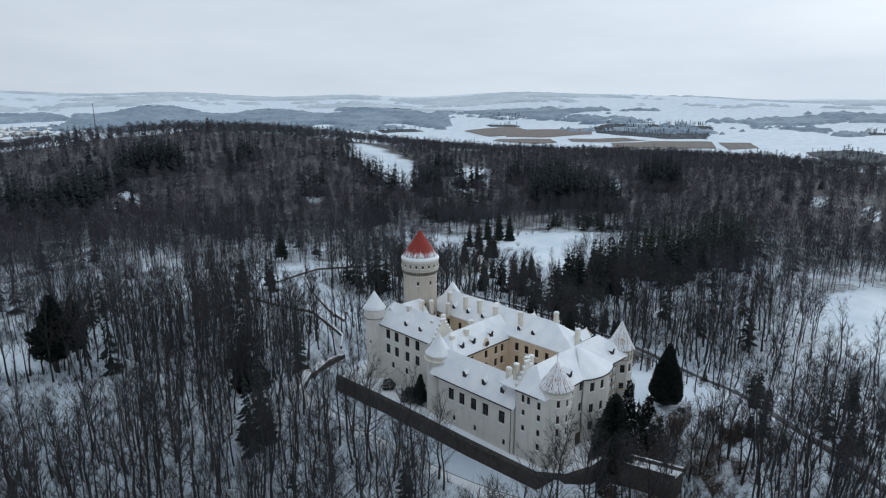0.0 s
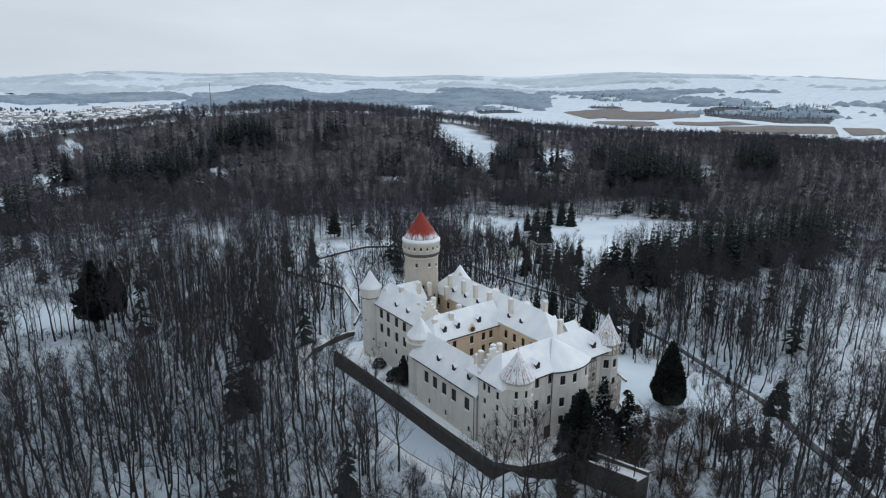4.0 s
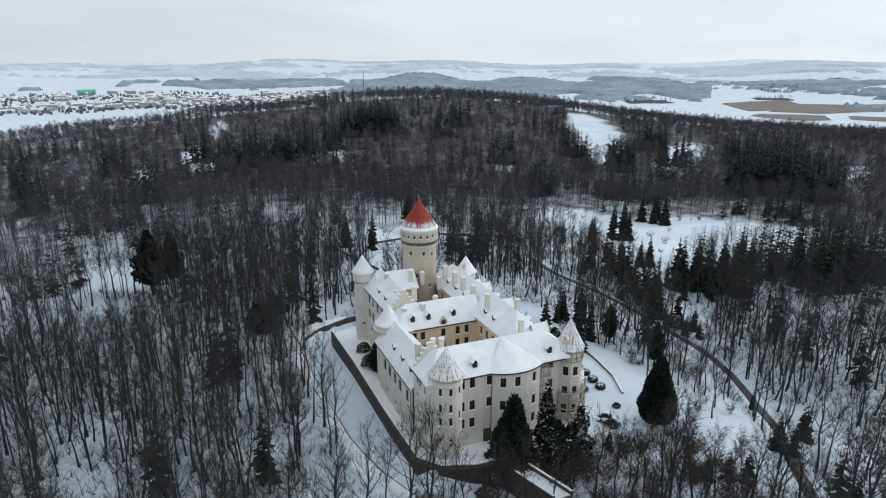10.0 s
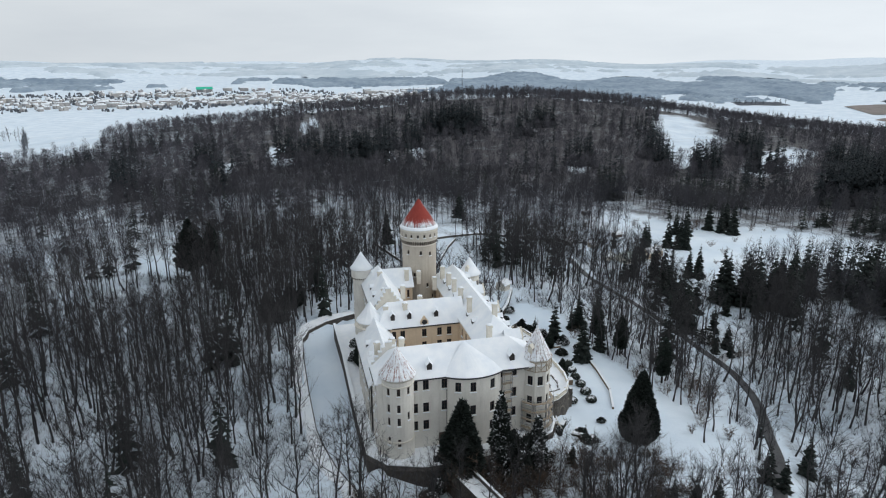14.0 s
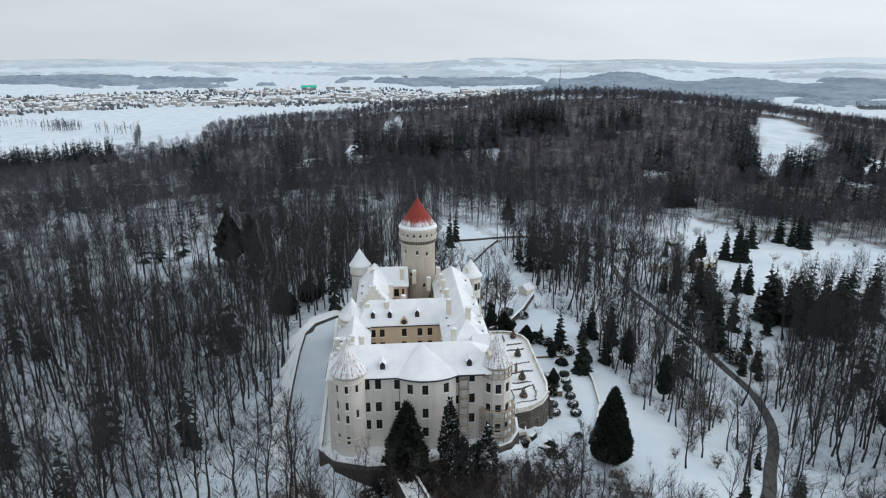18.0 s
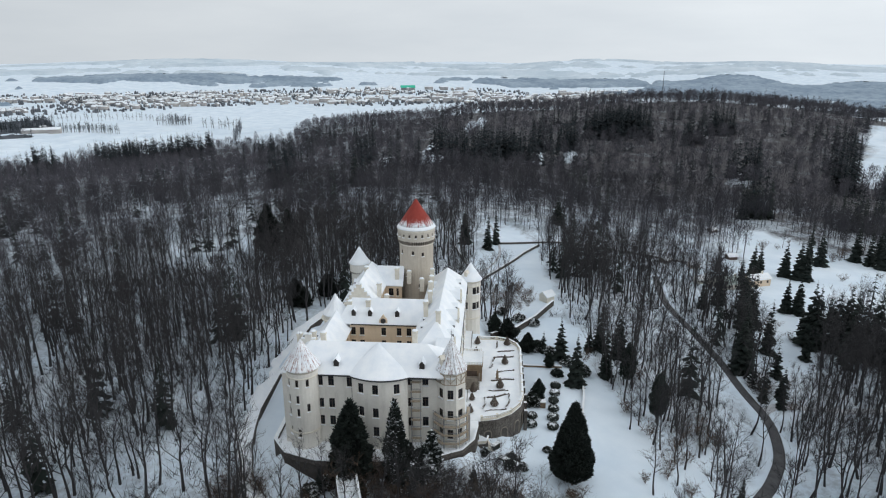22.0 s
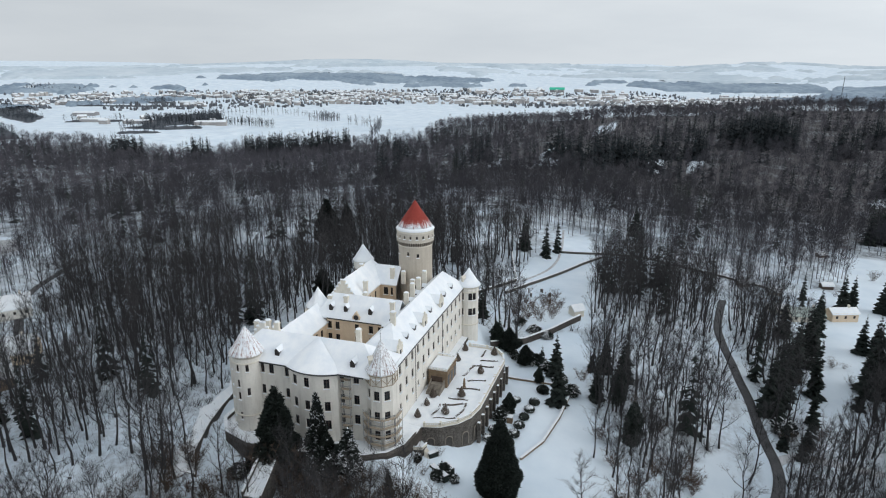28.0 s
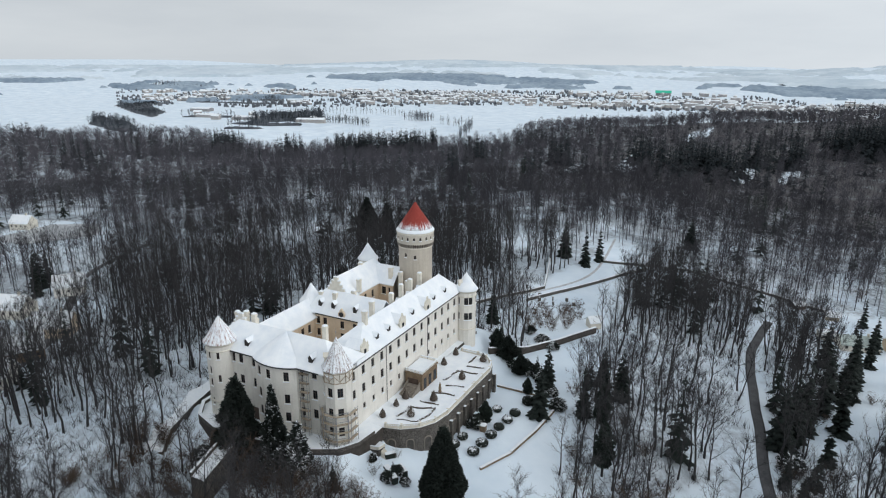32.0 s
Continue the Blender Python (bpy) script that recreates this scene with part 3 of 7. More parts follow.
def tube(out, p, q, r0, r1, n=3):
    """A tapered limb; out collects corners and triangles."""
    verts, tris = out
    d = np.subtract(q, p)
    d = d / (np.linalg.norm(d) + 1e-9)
    u = np.cross(d, (0.31, 0.52, 0.79) if abs(d[2]) < 0.9 else (1, 0, 0))
    u /= np.linalg.norm(u)
    w = np.cross(d, u)
    b = len(verts)
    ring = [math.cos(2 * math.pi * k / n) * u + math.sin(2 * math.pi * k / n) * w for k in range(n)]
    verts.extend(p + r0 * e for e in ring)
    if r1 < 0.004:
        verts.append(np.array(q))
        tris.extend((b + k, b + (k + 1) % n, b + n) for k in range(n))
    else:
        verts.extend(q + r1 * e for e in ring)
        for k in range(n):
            j = (k + 1) % n
            tris.extend(((b + k, b + j, b + n + j), (b + k, b + n + j, b + n + k)))


def blade(out, p, q, w):
    """A twig: one slim triangle."""
    verts, tris = out
    d = np.subtract(q, p)
    s = np.cross(d, (0.37, -0.71, 0.6))
    s *= w / (2 * np.linalg.norm(s) + 1e-9)
    b = len(verts)
    verts.extend((p - s, p + s, np.array(q)))
    tris.append((b, b + 1, b + 2))


def bare_tree(seed, height=25.0, limbs=14, subs=4, sprigs=5, spread=0.24, low=0.40, width=1.0, sides=5, knots_n=6, sprig=(1.6, 0.05), two=True, lift=0.55):
    """Trunk and crown of a leafless tree: two pairs of corner and triangle arrays."""
    rng = random.Random(seed)
    trunk, crown = ([], []), ([], [])
    lean = rng.uniform(-0.07, 0.07), rng.uniform(-0.07, 0.07)
    n = knots_n - 1
    knots, wob = [], np.zeros(3)
    for k in range(knots_n):
        h = height * 0.90 * k / n
        knots.append(np.array((lean[0] * h, lean[1] * h, h)) + wob)
        wob = wob + np.array((rng.gauss(0, 0.32), rng.gauss(0, 0.32), 0))
    r = 0.0105 * height * width
    radii = [r * (1 - 0.9 * (k / n) ** 0.9) + 0.012 for k in range(knots_n)]
    for k in range(n):
        tube(trunk, knots[k] - (0, 0, 0.6 if k == 0 else 0), knots[k + 1], radii[k] * (1.25 if k == 0 else 1), radii[k + 1], sides)

    def at(f):
        k = min(n - 1, int(f * n))
        return knots[k] + (knots[k + 1] - knots[k]) * (f * n - k)

    def twig(s, e, count):
        for _ in range(count):
            b = s + (e - s) * rng.uniform(0.15, 1.0)
            d = np.array((rng.gauss(0, 1), rng.gauss(0, 1), rng.gauss(lift, 0.7)))
            d = d / np.linalg.norm(d) + 0.5 * (e - s) / (np.linalg.norm(e - s) + 1e-6)
            blade(crown, b, b + d * sprig[0] * rng.uniform(0.55, 1.2), sprig[1] * rng.uniform(0.7, 1.3))

    for i in range(limbs):
        f = low + (0.99 - low) * (i + rng.random()) / limbs
        p = at(min(f, 0.999))
        az = i * 2.4 + rng.uniform(-0.6, 0.6)
        rise = rng.uniform(0.62, 1.22) + 0.30 * (f - low)
        length = height * spread * (1.15 - 0.7 * (f - low) / (1 - low)) * rng.uniform(0.65, 1.3)
        d = np.array((math.cos(az) * math.cos(rise), math.sin(az) * math.cos(rise), math.sin(rise)))
        mid = p + d * length * 0.5 + np.array((rng.gauss(0, 0.2), rng.gauss(0, 0.2), 0))
        end = p + d * length + np.array((0, 0, length * 0.16))
        rr = 0.0040 * height * (1.25 - f) * width + 0.02
        if two:
            tube(crown, p, mid, rr, rr * 0.6)
            tube(crown, mid, end, rr * 0.6, 0.0)
        elif subs:
            tube(crown, p, end, rr, 0.0)
        else:
            blade(crown, p, end, rr * 2)
        if not subs:
            twig(p, end, sprigs)
        for j in range(subs):
            g = 0.25 + 0.75 * (j + rng.random()) / subs
            s = p + (mid - p) * g * 2 if g < 0.5 else mid + (end - mid) * (g * 2 - 1)
            a2 = az + rng.uniform(-1.4, 1.4)
            e2 = rise + rng.uniform(-0.6, 0.5)
            l2 = length * rng.uniform(0.30, 0.6) * (1.15 - 0.5 * g)
            d2 = np.array((math.cos(a2) * math.cos(e2), math.sin(a2) * math.cos(e2), math.sin(e2)))
            tip = s + d2 * l2
            if two:
                tube(crown, s, tip, max(0.022, rr * 0.42), 0.0)
            else:
                blade(crown, s, tip, max(0.06, rr))
            twig(s, tip, sprigs)
    return [(np.array(v), np.array(t, np.int32)) for v, t in (trunk, crown)]


def crown_tree(seed, height, blades, reach, trunk_r, sprig, forks=5, sides=3):
    """A leafless tree seen from afar: a bare trunk, a few rising limbs and a rounded haze of twigs."""
    rng = random.Random(seed)
    out = ([], [])
    lean = np.array((rng.uniform(-0.05, 0.05), rng.uniform(-0.05, 0.05), 1.0))
    fork = lean * height * 0.52
    tube(out, np.array((0, 0, -0.6)), fork, trunk_r, trunk_r * 0.6, sides)
    tube(out, fork, lean * height * 0.86, trunk_r * 0.6, 0.0, sides)
    mid = lean * height * 0.63
    for i in range(forks):
        a = i * 2.4 + rng.uniform(-0.5, 0.5)
        start = lean * height * rng.uniform(0.38, 0.62)
        end = start + np.array((math.cos(a) * reach * rng.uniform(0.5, 0.85), math.sin(a) * reach * rng.uniform(0.5, 0.85), height * rng.uniform(0.18, 0.32)))
        blade(out, start, end, trunk_r * 1.3)
    for _ in range(blades):
        u = np.array((rng.gauss(0, 1), rng.gauss(0, 1), rng.gauss(0.15, 1)))
        u = u / np.linalg.norm(u) * rng.uniform(0.25, 1.0) ** 0.5
        p = mid + u * np.array((reach, reach, height * 0.35))
        d = u * np.array((0.9, 0.9, 0.5)) + np.array((rng.gauss(0, 0.4), rng.gauss(0, 0.4), rng.uniform(0.3, 1.1)))
        d = d / np.linalg.norm(d) * sprig[0] * rng.uniform(0.6, 1.3)
        blade(out, p - d * 0.6, p + d * 0.4, sprig[1] * rng.uniform(0.7, 1.3))
    return np.array(out[0]), np.array(out[1], np.int32)


def spruce(seed, height=22.0, base=3.6, whorls=17, around=9, low=0.06, droop=0.35, lite=False):
    """Trunk and needle boughs of a conifer."""
    rng = random.Random(seed)
    trunk, crown = ([], []), ([], [])
    tube(trunk, np.array((0, 0, -0.6)), np.array((0, 0, height * 0.96)), 0.013 * height, 0.02, 5)
    verts, tris = crown
    for k in range(whorls):
        f = k / (whorls - 1)
        z = height * (low + (0.985 - low) * f)
        reach = base * (1 - f) ** 0.85 + 0.25
        n = max(4, int(around * (1 - 0.45 * f)))
        for j in range(n):
            a = 2 * math.pi * (j + 0.5 * (k % 2)) / n + rng.uniform(-0.25, 0.25)
            l = reach * rng.uniform(0.6, 1.2)
            wd = l * rng.uniform(0.24, 0.36) + 0.12
            c, s = math.cos(a), math.sin(a)
            zz = z + rng.uniform(-0.9, 0.9) * height / whorls
            b = len(verts)
            drop = l * droop * rng.uniform(0.7, 1.3)
            verts.extend(np.array(p) for p in (
                (0, 0, zz + 0.15 * l), (c * l * 0.55 - s * wd, s * l * 0.55 + c * wd, zz - drop * 0.65), (c * l * 0.6, s * l * 0.6, zz - drop * 0.15),
                (c * l * 0.55 + s * wd, s * l * 0.55 - c * wd, zz - drop * 0.65), (c * l, s * l, zz - drop * 0.8), (c * l * 0.5, s * l * 0.5, zz - drop * 1.25)))
            tris.extend(((b, b + 2, b + 1), (b, b + 3, b + 2), (b + 1, b + 2, b + 4), (b + 2, b + 3, b + 4)))
            if not lite:
                tris.extend(((b, b + 1, b + 5), (b, b + 5, b + 3), (b + 1, b + 4, b + 5), (b + 5, b + 4, b + 3)))
    return [(np.array(v), np.array(t, np.int32)) for v, t in (trunk, crown)]


def joined(pieces):
    vs, ts, n = [], [], 0
    for v, t in pieces:
        vs.append(v)
        ts.append(t + n)
        n += len(v)
    return np.concatenate(vs), np.concatenate(ts)


def planted(template, spots):
    """Many copies of one template as one pair of arrays; spots: x, y, z, turn, scale, tallness."""
    v, t = template
    s = np.array(spots)
    c, w = np.cos(s[:, 3]), np.sin(s[:, 3])
    x = (v[None, :, 0] * c[:, None] - v[None, :, 1] * w[:, None]) * s[:, 4, None] + s[:, 0, None]
    y = (v[None, :, 0] * w[:, None] + v[None, :, 1] * c[:, None]) * s[:, 4, None] + s[:, 1, None]
    z = v[None, :, 2] * s[:, 5, None] + s[:, 2, None]
    V = np.stack([x, y, z], 2).reshape(-1, 3)
    T = (t[None] + (np.arange(len(s)) * len(v))[:, None, None]).reshape(-1, 3)
    return V, T


def stuff(name, pieces, mat, label, category):
    v, t = joined(pieces)
    return tagged(new(name, arrays_mesh(name, v, t, mat)), label, category, kind="stuff")


rng = random.Random(7)


STANDS = [(9, 582, 16), (48, 575, 20), (63, 570, 16), (80, 590, 12), (198, 755, 36), (225, 765, 26), (130, 675, 14), (394, 549, 14), (477, 468, 18), (450, 315, 30), (490, 322, 30), (420, 305, 20), (357, 466, 14), (235, 355, 13), (289, 520, 14), (391, 447, 16),
          (474, 338, 20), (-104, 625, 14), (-148, 446, 12), (-74, 429, 12), (534, 576, 20), (502, 334, 24), (455, 268, 22), (521, 388, 20), (273, 98, 22), (334, 90, 24), (-452, 859, 26), (-490, 820, 26), (-516, 789, 24), (-420, 880, 20), (30, 640, 12), (-20, 640, 13), (100, 660, 12),
          (290, 700, 14), (340, 760, 16), (-250, 700, 14), (-180, 560, 12), (410, 480, 14), (560, 450, 22), (600, 420, 20), (620, 280, 24), (700, 330, 26), (-560, 700, 20), (-640, 640, 22)]


def conifer_share(x, y):
    """Where spruces stand among the beeches."""
    v = noise.noise(Vector((x * 0.016, y * 0.016, 3.3)))
    share = 0.02 + 0.4 * sm(0.32, 0.5, v)
    for cx, cy, r in STANDS:
        if (x - cx) ** 2 + (y - cy) ** 2 < r * r:
            return 0.97
    if lump(x, y, 330, 330, 60, 30) > 0.4:
        share = 1.0
    return max(share, 0.9 * lump(x, y, 60, 570, 60, 45), 0.7 * lump(x, y, 470, 690, 40, 70), 0.75 * lump(x, y, 240, 110, 60, 30), 0.6 * lump(x, y, -210, 880, 60, 40))


PARK = [(72, 0), (112, 10), (126, 40), (124, 120), (70, 130), (66, 70)]
VERGE = [(70, -56), (92, -21), (104, -5), (116, 10), (138, 9), (172, -3), (182, -10), (158, -30), (140, -66), (90, -80)]
NEAR_WOOD, MID_WOOD, HILL_WOOD, FAR_WOOD = [], [], [], []
NEAR_FIR, MID_FIR, FAR_FIR = [], [], []


def scatter(x0, x1, y0, y1, step, ring, bare, fir):
    x = x0
    while x < x1:
        y = y0
        while y < y1:
            px, py = x + rng.uniform(-0.48, 0.48) * step, y + rng.uniform(-0.48, 0.48) * step
            y += step
            d = math.hypot(px - 18, py - 33)
            if not ring[0] <= d < ring[1] or not in_wood(px, py):
                continue
            if abs(math.degrees(math.atan2(px, py + 130)) - 8) > 78:
                continue
            if noise.noise(Vector((px * 0.02, py * 0.02, 9.1))) > 0.44 or (d < 300 and noise.noise(Vector((px * 0.045, py * 0.045, 2.7))) > 0.36) or (py > 1140 and -120 < px < 700):
                continue
            if inside(VERGE, px, py) and rng.random() < 0.80 or inside(PARK, px, py) and rng.random() < 0.45:
                continue
            s = rng.uniform(0.78, 1.12)
            spot = (px, py, ground_z(px, py) - 0.1, rng.uniform(0, 6.28), s * rng.uniform(0.9, 1.15), s)
            if rng.random() < conifer_share(px, py):
                fir.append((*spot[:4], spot[4] * 1.15, s * 1.2))
            else:
                bare.append(spot)
        x += step


scatter(-260, 300, -95, 260, 5.4, (0, 165), NEAR_WOOD, NEAR_FIR)
scatter(-300, 320, -95, 320, 6.6, (165, 250), MID_WOOD, MID_FIR)
scatter(-500, 520, -95, 520, 7.8, (250, 430), HILL_WOOD, MID_FIR)
scatter(-1000, 1400, -95, 1420, 11.2, (430, 1600), FAR_WOOD, FAR_FIR)
for cx, cy, cr in STANDS:
    for k in range(int(3.14 * cr * cr / 46)):
        a, q = rng.uniform(0, 6.28), cr * math.sqrt(rng.random())
        px, py = cx + q * math.cos(a), cy + q * math.sin(a)
        s = rng.uniform(1.15, 1.55)
        (MID_FIR if math.hypot(px, py) < 430 else FAR_FIR).append((px, py, ground_z(px, py) - 0.1, a, s, s * 1.1))
# the wood that closes the slope in the south
for k in range(900):
    px, py = rng.uniform(-260, 300), rng.uniform(-290, -98)
    if in_wood(px, py):
        FAR_WOOD.append((px, py, ground_z(px, py), rng.uniform(0, 6.28), 1.0, rng.uniform(0.7, 1.1)))


NEAR_WOOD.sort(key=lambda s: math.hypot(s[0] - 18, s[1] - 33))
SINGLE_TREES, NEAR_WOOD = NEAR_WOOD[:250], NEAR_WOOD[250:]


def plant_woods():
    def spread_over(spots, templates, name, mat, label, category):
        pieces = []
        for k, tmpl in enumerate(templates):
            mine = spots[k::len(templates)]
            if mine:
                pieces.append(planted(tmpl, mine))
        stuff(name, pieces, mat, label, category)

    near = [joined(bare_tree(20 + k, 26, 12, 4, 8, 0.23, 0.36, 1.1, 4, 6, (1.8, 0.064), True, 0.7)) for k in range(10)]
    mid = [crown_tree(40 + k, 24, 130, 3.6, 0.18, (2.5, 0.13), 8) for k in range(8)]
    hill = [crown_tree(50 + k, 24, 100, 4.0, 0.18, (2.8, 0.20), 6) for k in range(8)]
    far = [crown_tree(60 + k, 21 if k < 6 else 25, 76, 4.6, 0.20, (3.3, 0.34), 2) for k in range(8)]
    spread_over(NEAR_WOOD, near, "woodland", M["bark"], "dense leafless beech wood with snow on its branches", "wood")
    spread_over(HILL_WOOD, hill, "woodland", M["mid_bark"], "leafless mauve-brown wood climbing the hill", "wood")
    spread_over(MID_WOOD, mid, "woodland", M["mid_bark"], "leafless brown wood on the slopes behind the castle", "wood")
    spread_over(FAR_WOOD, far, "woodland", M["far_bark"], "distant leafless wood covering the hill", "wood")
    spread_over(NEAR_FIR, [joined(spruce(80 + k, 20, 3.2, 13, 8, lite=True)) for k in range(4)], "spruces", M["needle"], "dark spruces dusted with snow among bare trees", "conifers")
    spread_over(MID_FIR, [joined(spruce(90 + k, 21, 3.4, 10, 7, lite=True)) for k in range(3)], "spruces", M["needle"], "dark spruces on the wooded slope", "conifers")
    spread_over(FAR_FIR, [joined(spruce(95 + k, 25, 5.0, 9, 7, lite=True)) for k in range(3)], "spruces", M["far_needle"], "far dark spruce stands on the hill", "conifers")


plant_woods()
TREE_KINDS = []


def tree_kinds():
    for k in range(8):
        t, c = bare_tree(200 + k, 24, 15, 5, 7, 0.25, 0.36 if k % 2 else 0.28, 1.05, 6, 7, (1.5, 0.05))
        TREE_KINDS.append((arrays_mesh("trunk", *t, M["bark"]), arrays_mesh("crown", *c, M["bark"])))


def single_tree(x, y, z, turn, scale, tall, kind, label="tall leafless beech with snow along its limbs"):
    ob = new("bare_tree")
    ob.matrix_world = Matrix.Translation((x, y, z)) @ Matrix.Rotation(turn, 4, "Z") @ Matrix.Diagonal((scale, scale, tall, 1))
    tagged(ob, label, "tree", "bare trees round the castle")
    trunk, crown = TREE_KINDS[kind % len(TREE_KINDS)]
    part("trunk", trunk, None, ob)
    part("crown", crown, None, ob)


tree_kinds()
for k, s in enumerate(SINGLE_TREES):
    single_tree(*s, k)
for k, (x, y, tall) in enumerate(((79, 0, 0.75), (51, -19, 0.7), (36, -19, 0.6), (24, -16, 0.5), (90, 14, 0.8), (84, 22, 0.8), (96, 22, 0.85), (93, 33, 0.8), (98, 42, 0.75), (28, -13, 0.45), (40, -13, 0.5), (96, 60, 0.9), (88, 68, 0.9),
                                   (104, 48, 0.9), (86, 6, 0.75), (88, 16, 0.7), (92, 26, 0.8), (82, 30, 0.7), (96, 12, 0.7), (90, 36, 0.8), (99, 34, 0.8), (74, 70, 0.7), (82, 52, 0.7), (-8, -22, 0.5), (46, -24, 0.65), (58, -28, 0.6), (66, -34, 0.6), (20, -20, 0.5), (108, 64, 0.9),
                                   (85.5, 20.2, 0.75), (91, 31, 0.85), (93.2, 35.2, 0.8), (79, 27, 0.7), (85.6, 74.7, 0.85), (100.6, 64, 0.95), (102.6, 54, 0.95), (109, 61.6, 1.0), (111, 54.3, 0.95), (98.3, 24.5, 0.7), (89.6, 44.5, 0.85), (95.3, 73, 0.95), (97.7, 65, 0.95),
                                   (127.7, 47.7, 0.75), (132, 45.5, 0.75), (138, 49.6, 0.8), (142.8, 53, 0.8), (148.9, 57, 0.85), (136.4, 53.7, 0.8))):
    single_tree(x, y, ground_z(x, y) - 0.1, k * 1.7, tall * 1.1, tall, k + 3, "leafless park tree with snow along its limbs")


def shrub_arrays(seed, stems=11, height=4.5):
    """A many-stemmed leafless bush."""
    rng = random.Random(seed)
    out = ([], [])
    for i in range(stems):
        a, lean = i * 2.4 + rng.random(), rng.uniform(0.15, 0.75)
        h = height * rng.uniform(0.6, 1.1)
        p = np.array((rng.gauss(0, 0.35), rng.gauss(0, 0.35), -0.2))
        q = p + np.array((math.cos(a) * lean * h, math.sin(a) * lean * h, h))
        tube(out, p, q, 0.05, 0.0)
        for _ in range(9):
            b = p + (q - p) * rng.uniform(0.25, 0.95)
            d = np.array((rng.gauss(0, 1), rng.gauss(0, 1), rng.gauss(0.7, 0.6)))
            e = b + d / np.linalg.norm(d) * height * rng.uniform(0.2, 0.4)
            blade(out, b, e, 0.07)
            for _ in range(3):
                c = b + (e - b) * rng.uniform(0.2, 1.0)
                d = np.array((rng.gauss(0, 1), rng.gauss(0, 1), rng.gauss(0.6, 0.6)))
                blade(out, c, c + d / np.linalg.norm(d) * height * rng.uniform(0.1, 0.22), 0.06)
    return np.array(out[0]), np.array(out[1], np.int32)


BUSHES = [arrays_mesh("twigs", *shrub_arrays(600 + k), M["brown_twig"]) for k in range(5)]
count = 0
while count < 130:
    x, y = rng.uniform(-16, 62), rng.uniform(-34, -6)
    if y > -10.5 + max(0, (x - 22) * 0.45) and x < 42 or y > 0.9 * x - 42 and x >= 42 or near_line([(12, -9), (17, -24)], x, y) < 3.2 or near_line(ROAD_EAST, x, y) < 5:
        continue
    s = rng.uniform(0.7, 1.35)
    ob = new("bare_shrub")
    ob.matrix_world = Matrix.Translation((x, y, ground_z(x, y))) @ Matrix.Rotation(rng.uniform(0, 6.28), 4, "Z") @ Matrix.Diagonal((s, s, s, 1))
    tagged(ob, "tangled leafless brown shrub below the castle wall", "shrub", "bare shrubs")
    part("bush", BUSHES[count % 5], None, ob)
    count += 1
for x, y, s in ((86, 12, 1.2), (90, 22, 1.3), (84, 26, 1.1), (94, 30, 1.3), (88, 2, 1.0), (80, 36, 1.1), (92, 18, 0.9), (98, 26, 1.0), (84, 8, 0.8), (78, 4, 0.7), (102, 40, 1.0), (95, 50, 1.1), (88, 58, 1.1), (72, 64, 1.0), (70, -18, 1.0), (64, -12, 0.9), (76, -14, 0.9), (240, 240, 1.6), (255, 250, 1.6), (270, 225, 1.5), (230, 230, 1.5), (200, 250, 1.4), (160, 240, 1.4), (130, 66, 1.2), (140, 72, 1.2), (136, 60, 1.2),
                (101, 31, 1.3), (103, 29, 1.2), (99, 33, 1.2), (104, 33, 1.1), (42, 113, 1.1), (54, 133, 1.0), (41, 124, 0.8), (39, 108, 1.0), (51, 120, 1.2), (44, 122, 0.8), (48, 104, 0.9), (45, 110, 1.1), (53, 124, 1.1), (50, 128, 0.9), (47, 114, 1.2), (50, 110, 1.1), (55, 116, 1.2), (57, 122, 1.0), (43, 104, 1.1), (52, 104, 1.1), (56, 109, 1.2), (46, 99, 1.1)):
    ob = new("bare_shrub")
    ob.matrix_world = Matrix.Translation((x, y, ground_z(x, y))) @ Matrix.Diagonal((s, s, s, 1))
    tagged(ob, "leafless brown shrub standing in snow", "shrub", "bare shrubs")
    part("bush", BUSHES[int(x) % 5], None, ob)


def undergrowth():
    """Saplings and brush that stand thinly under the trees."""
    def tuft(seed):
        r = random.Random(seed)
        out = ([], [])
        for i in range(7):
            p = np.array((r.gauss(0, 0.5), r.gauss(0, 0.5), -0.1))
            blade(out, p, p + np.array((r.gauss(0, 0.9), r.gauss(0, 0.9), r.uniform(1.2, 3.4))), 0.11)
        return np.array(out[0]), np.array(out[1], np.int32)

    spots = []
    while len(spots) < 8000:
        x, y = rng.uniform(-170, 190), rng.uniform(-90, 230)
        if math.hypot(x - 18, y - 33) < 190 and in_wood(x, y) and noise.noise(Vector((x * 0.03, y * 0.03, 5.5))) > -0.25:
            s = rng.uniform(0.7, 1.6)
            spots.append((x, y, ground_z(x, y), rng.uniform(0, 6.28), s, s))
    stuff("undergrowth", [planted(tuft(700 + k), spots[k::6]) for k in range(6)], M["bark"], "thin leafless undergrowth in the snow of the wood", "undergrowth")


undergrowth()


# ---- the castle ----
castle = thing("castle", "white-plastered hilltop castle with round towers and snow-covered roofs", "castle")
WINDOW_MESHES = {}


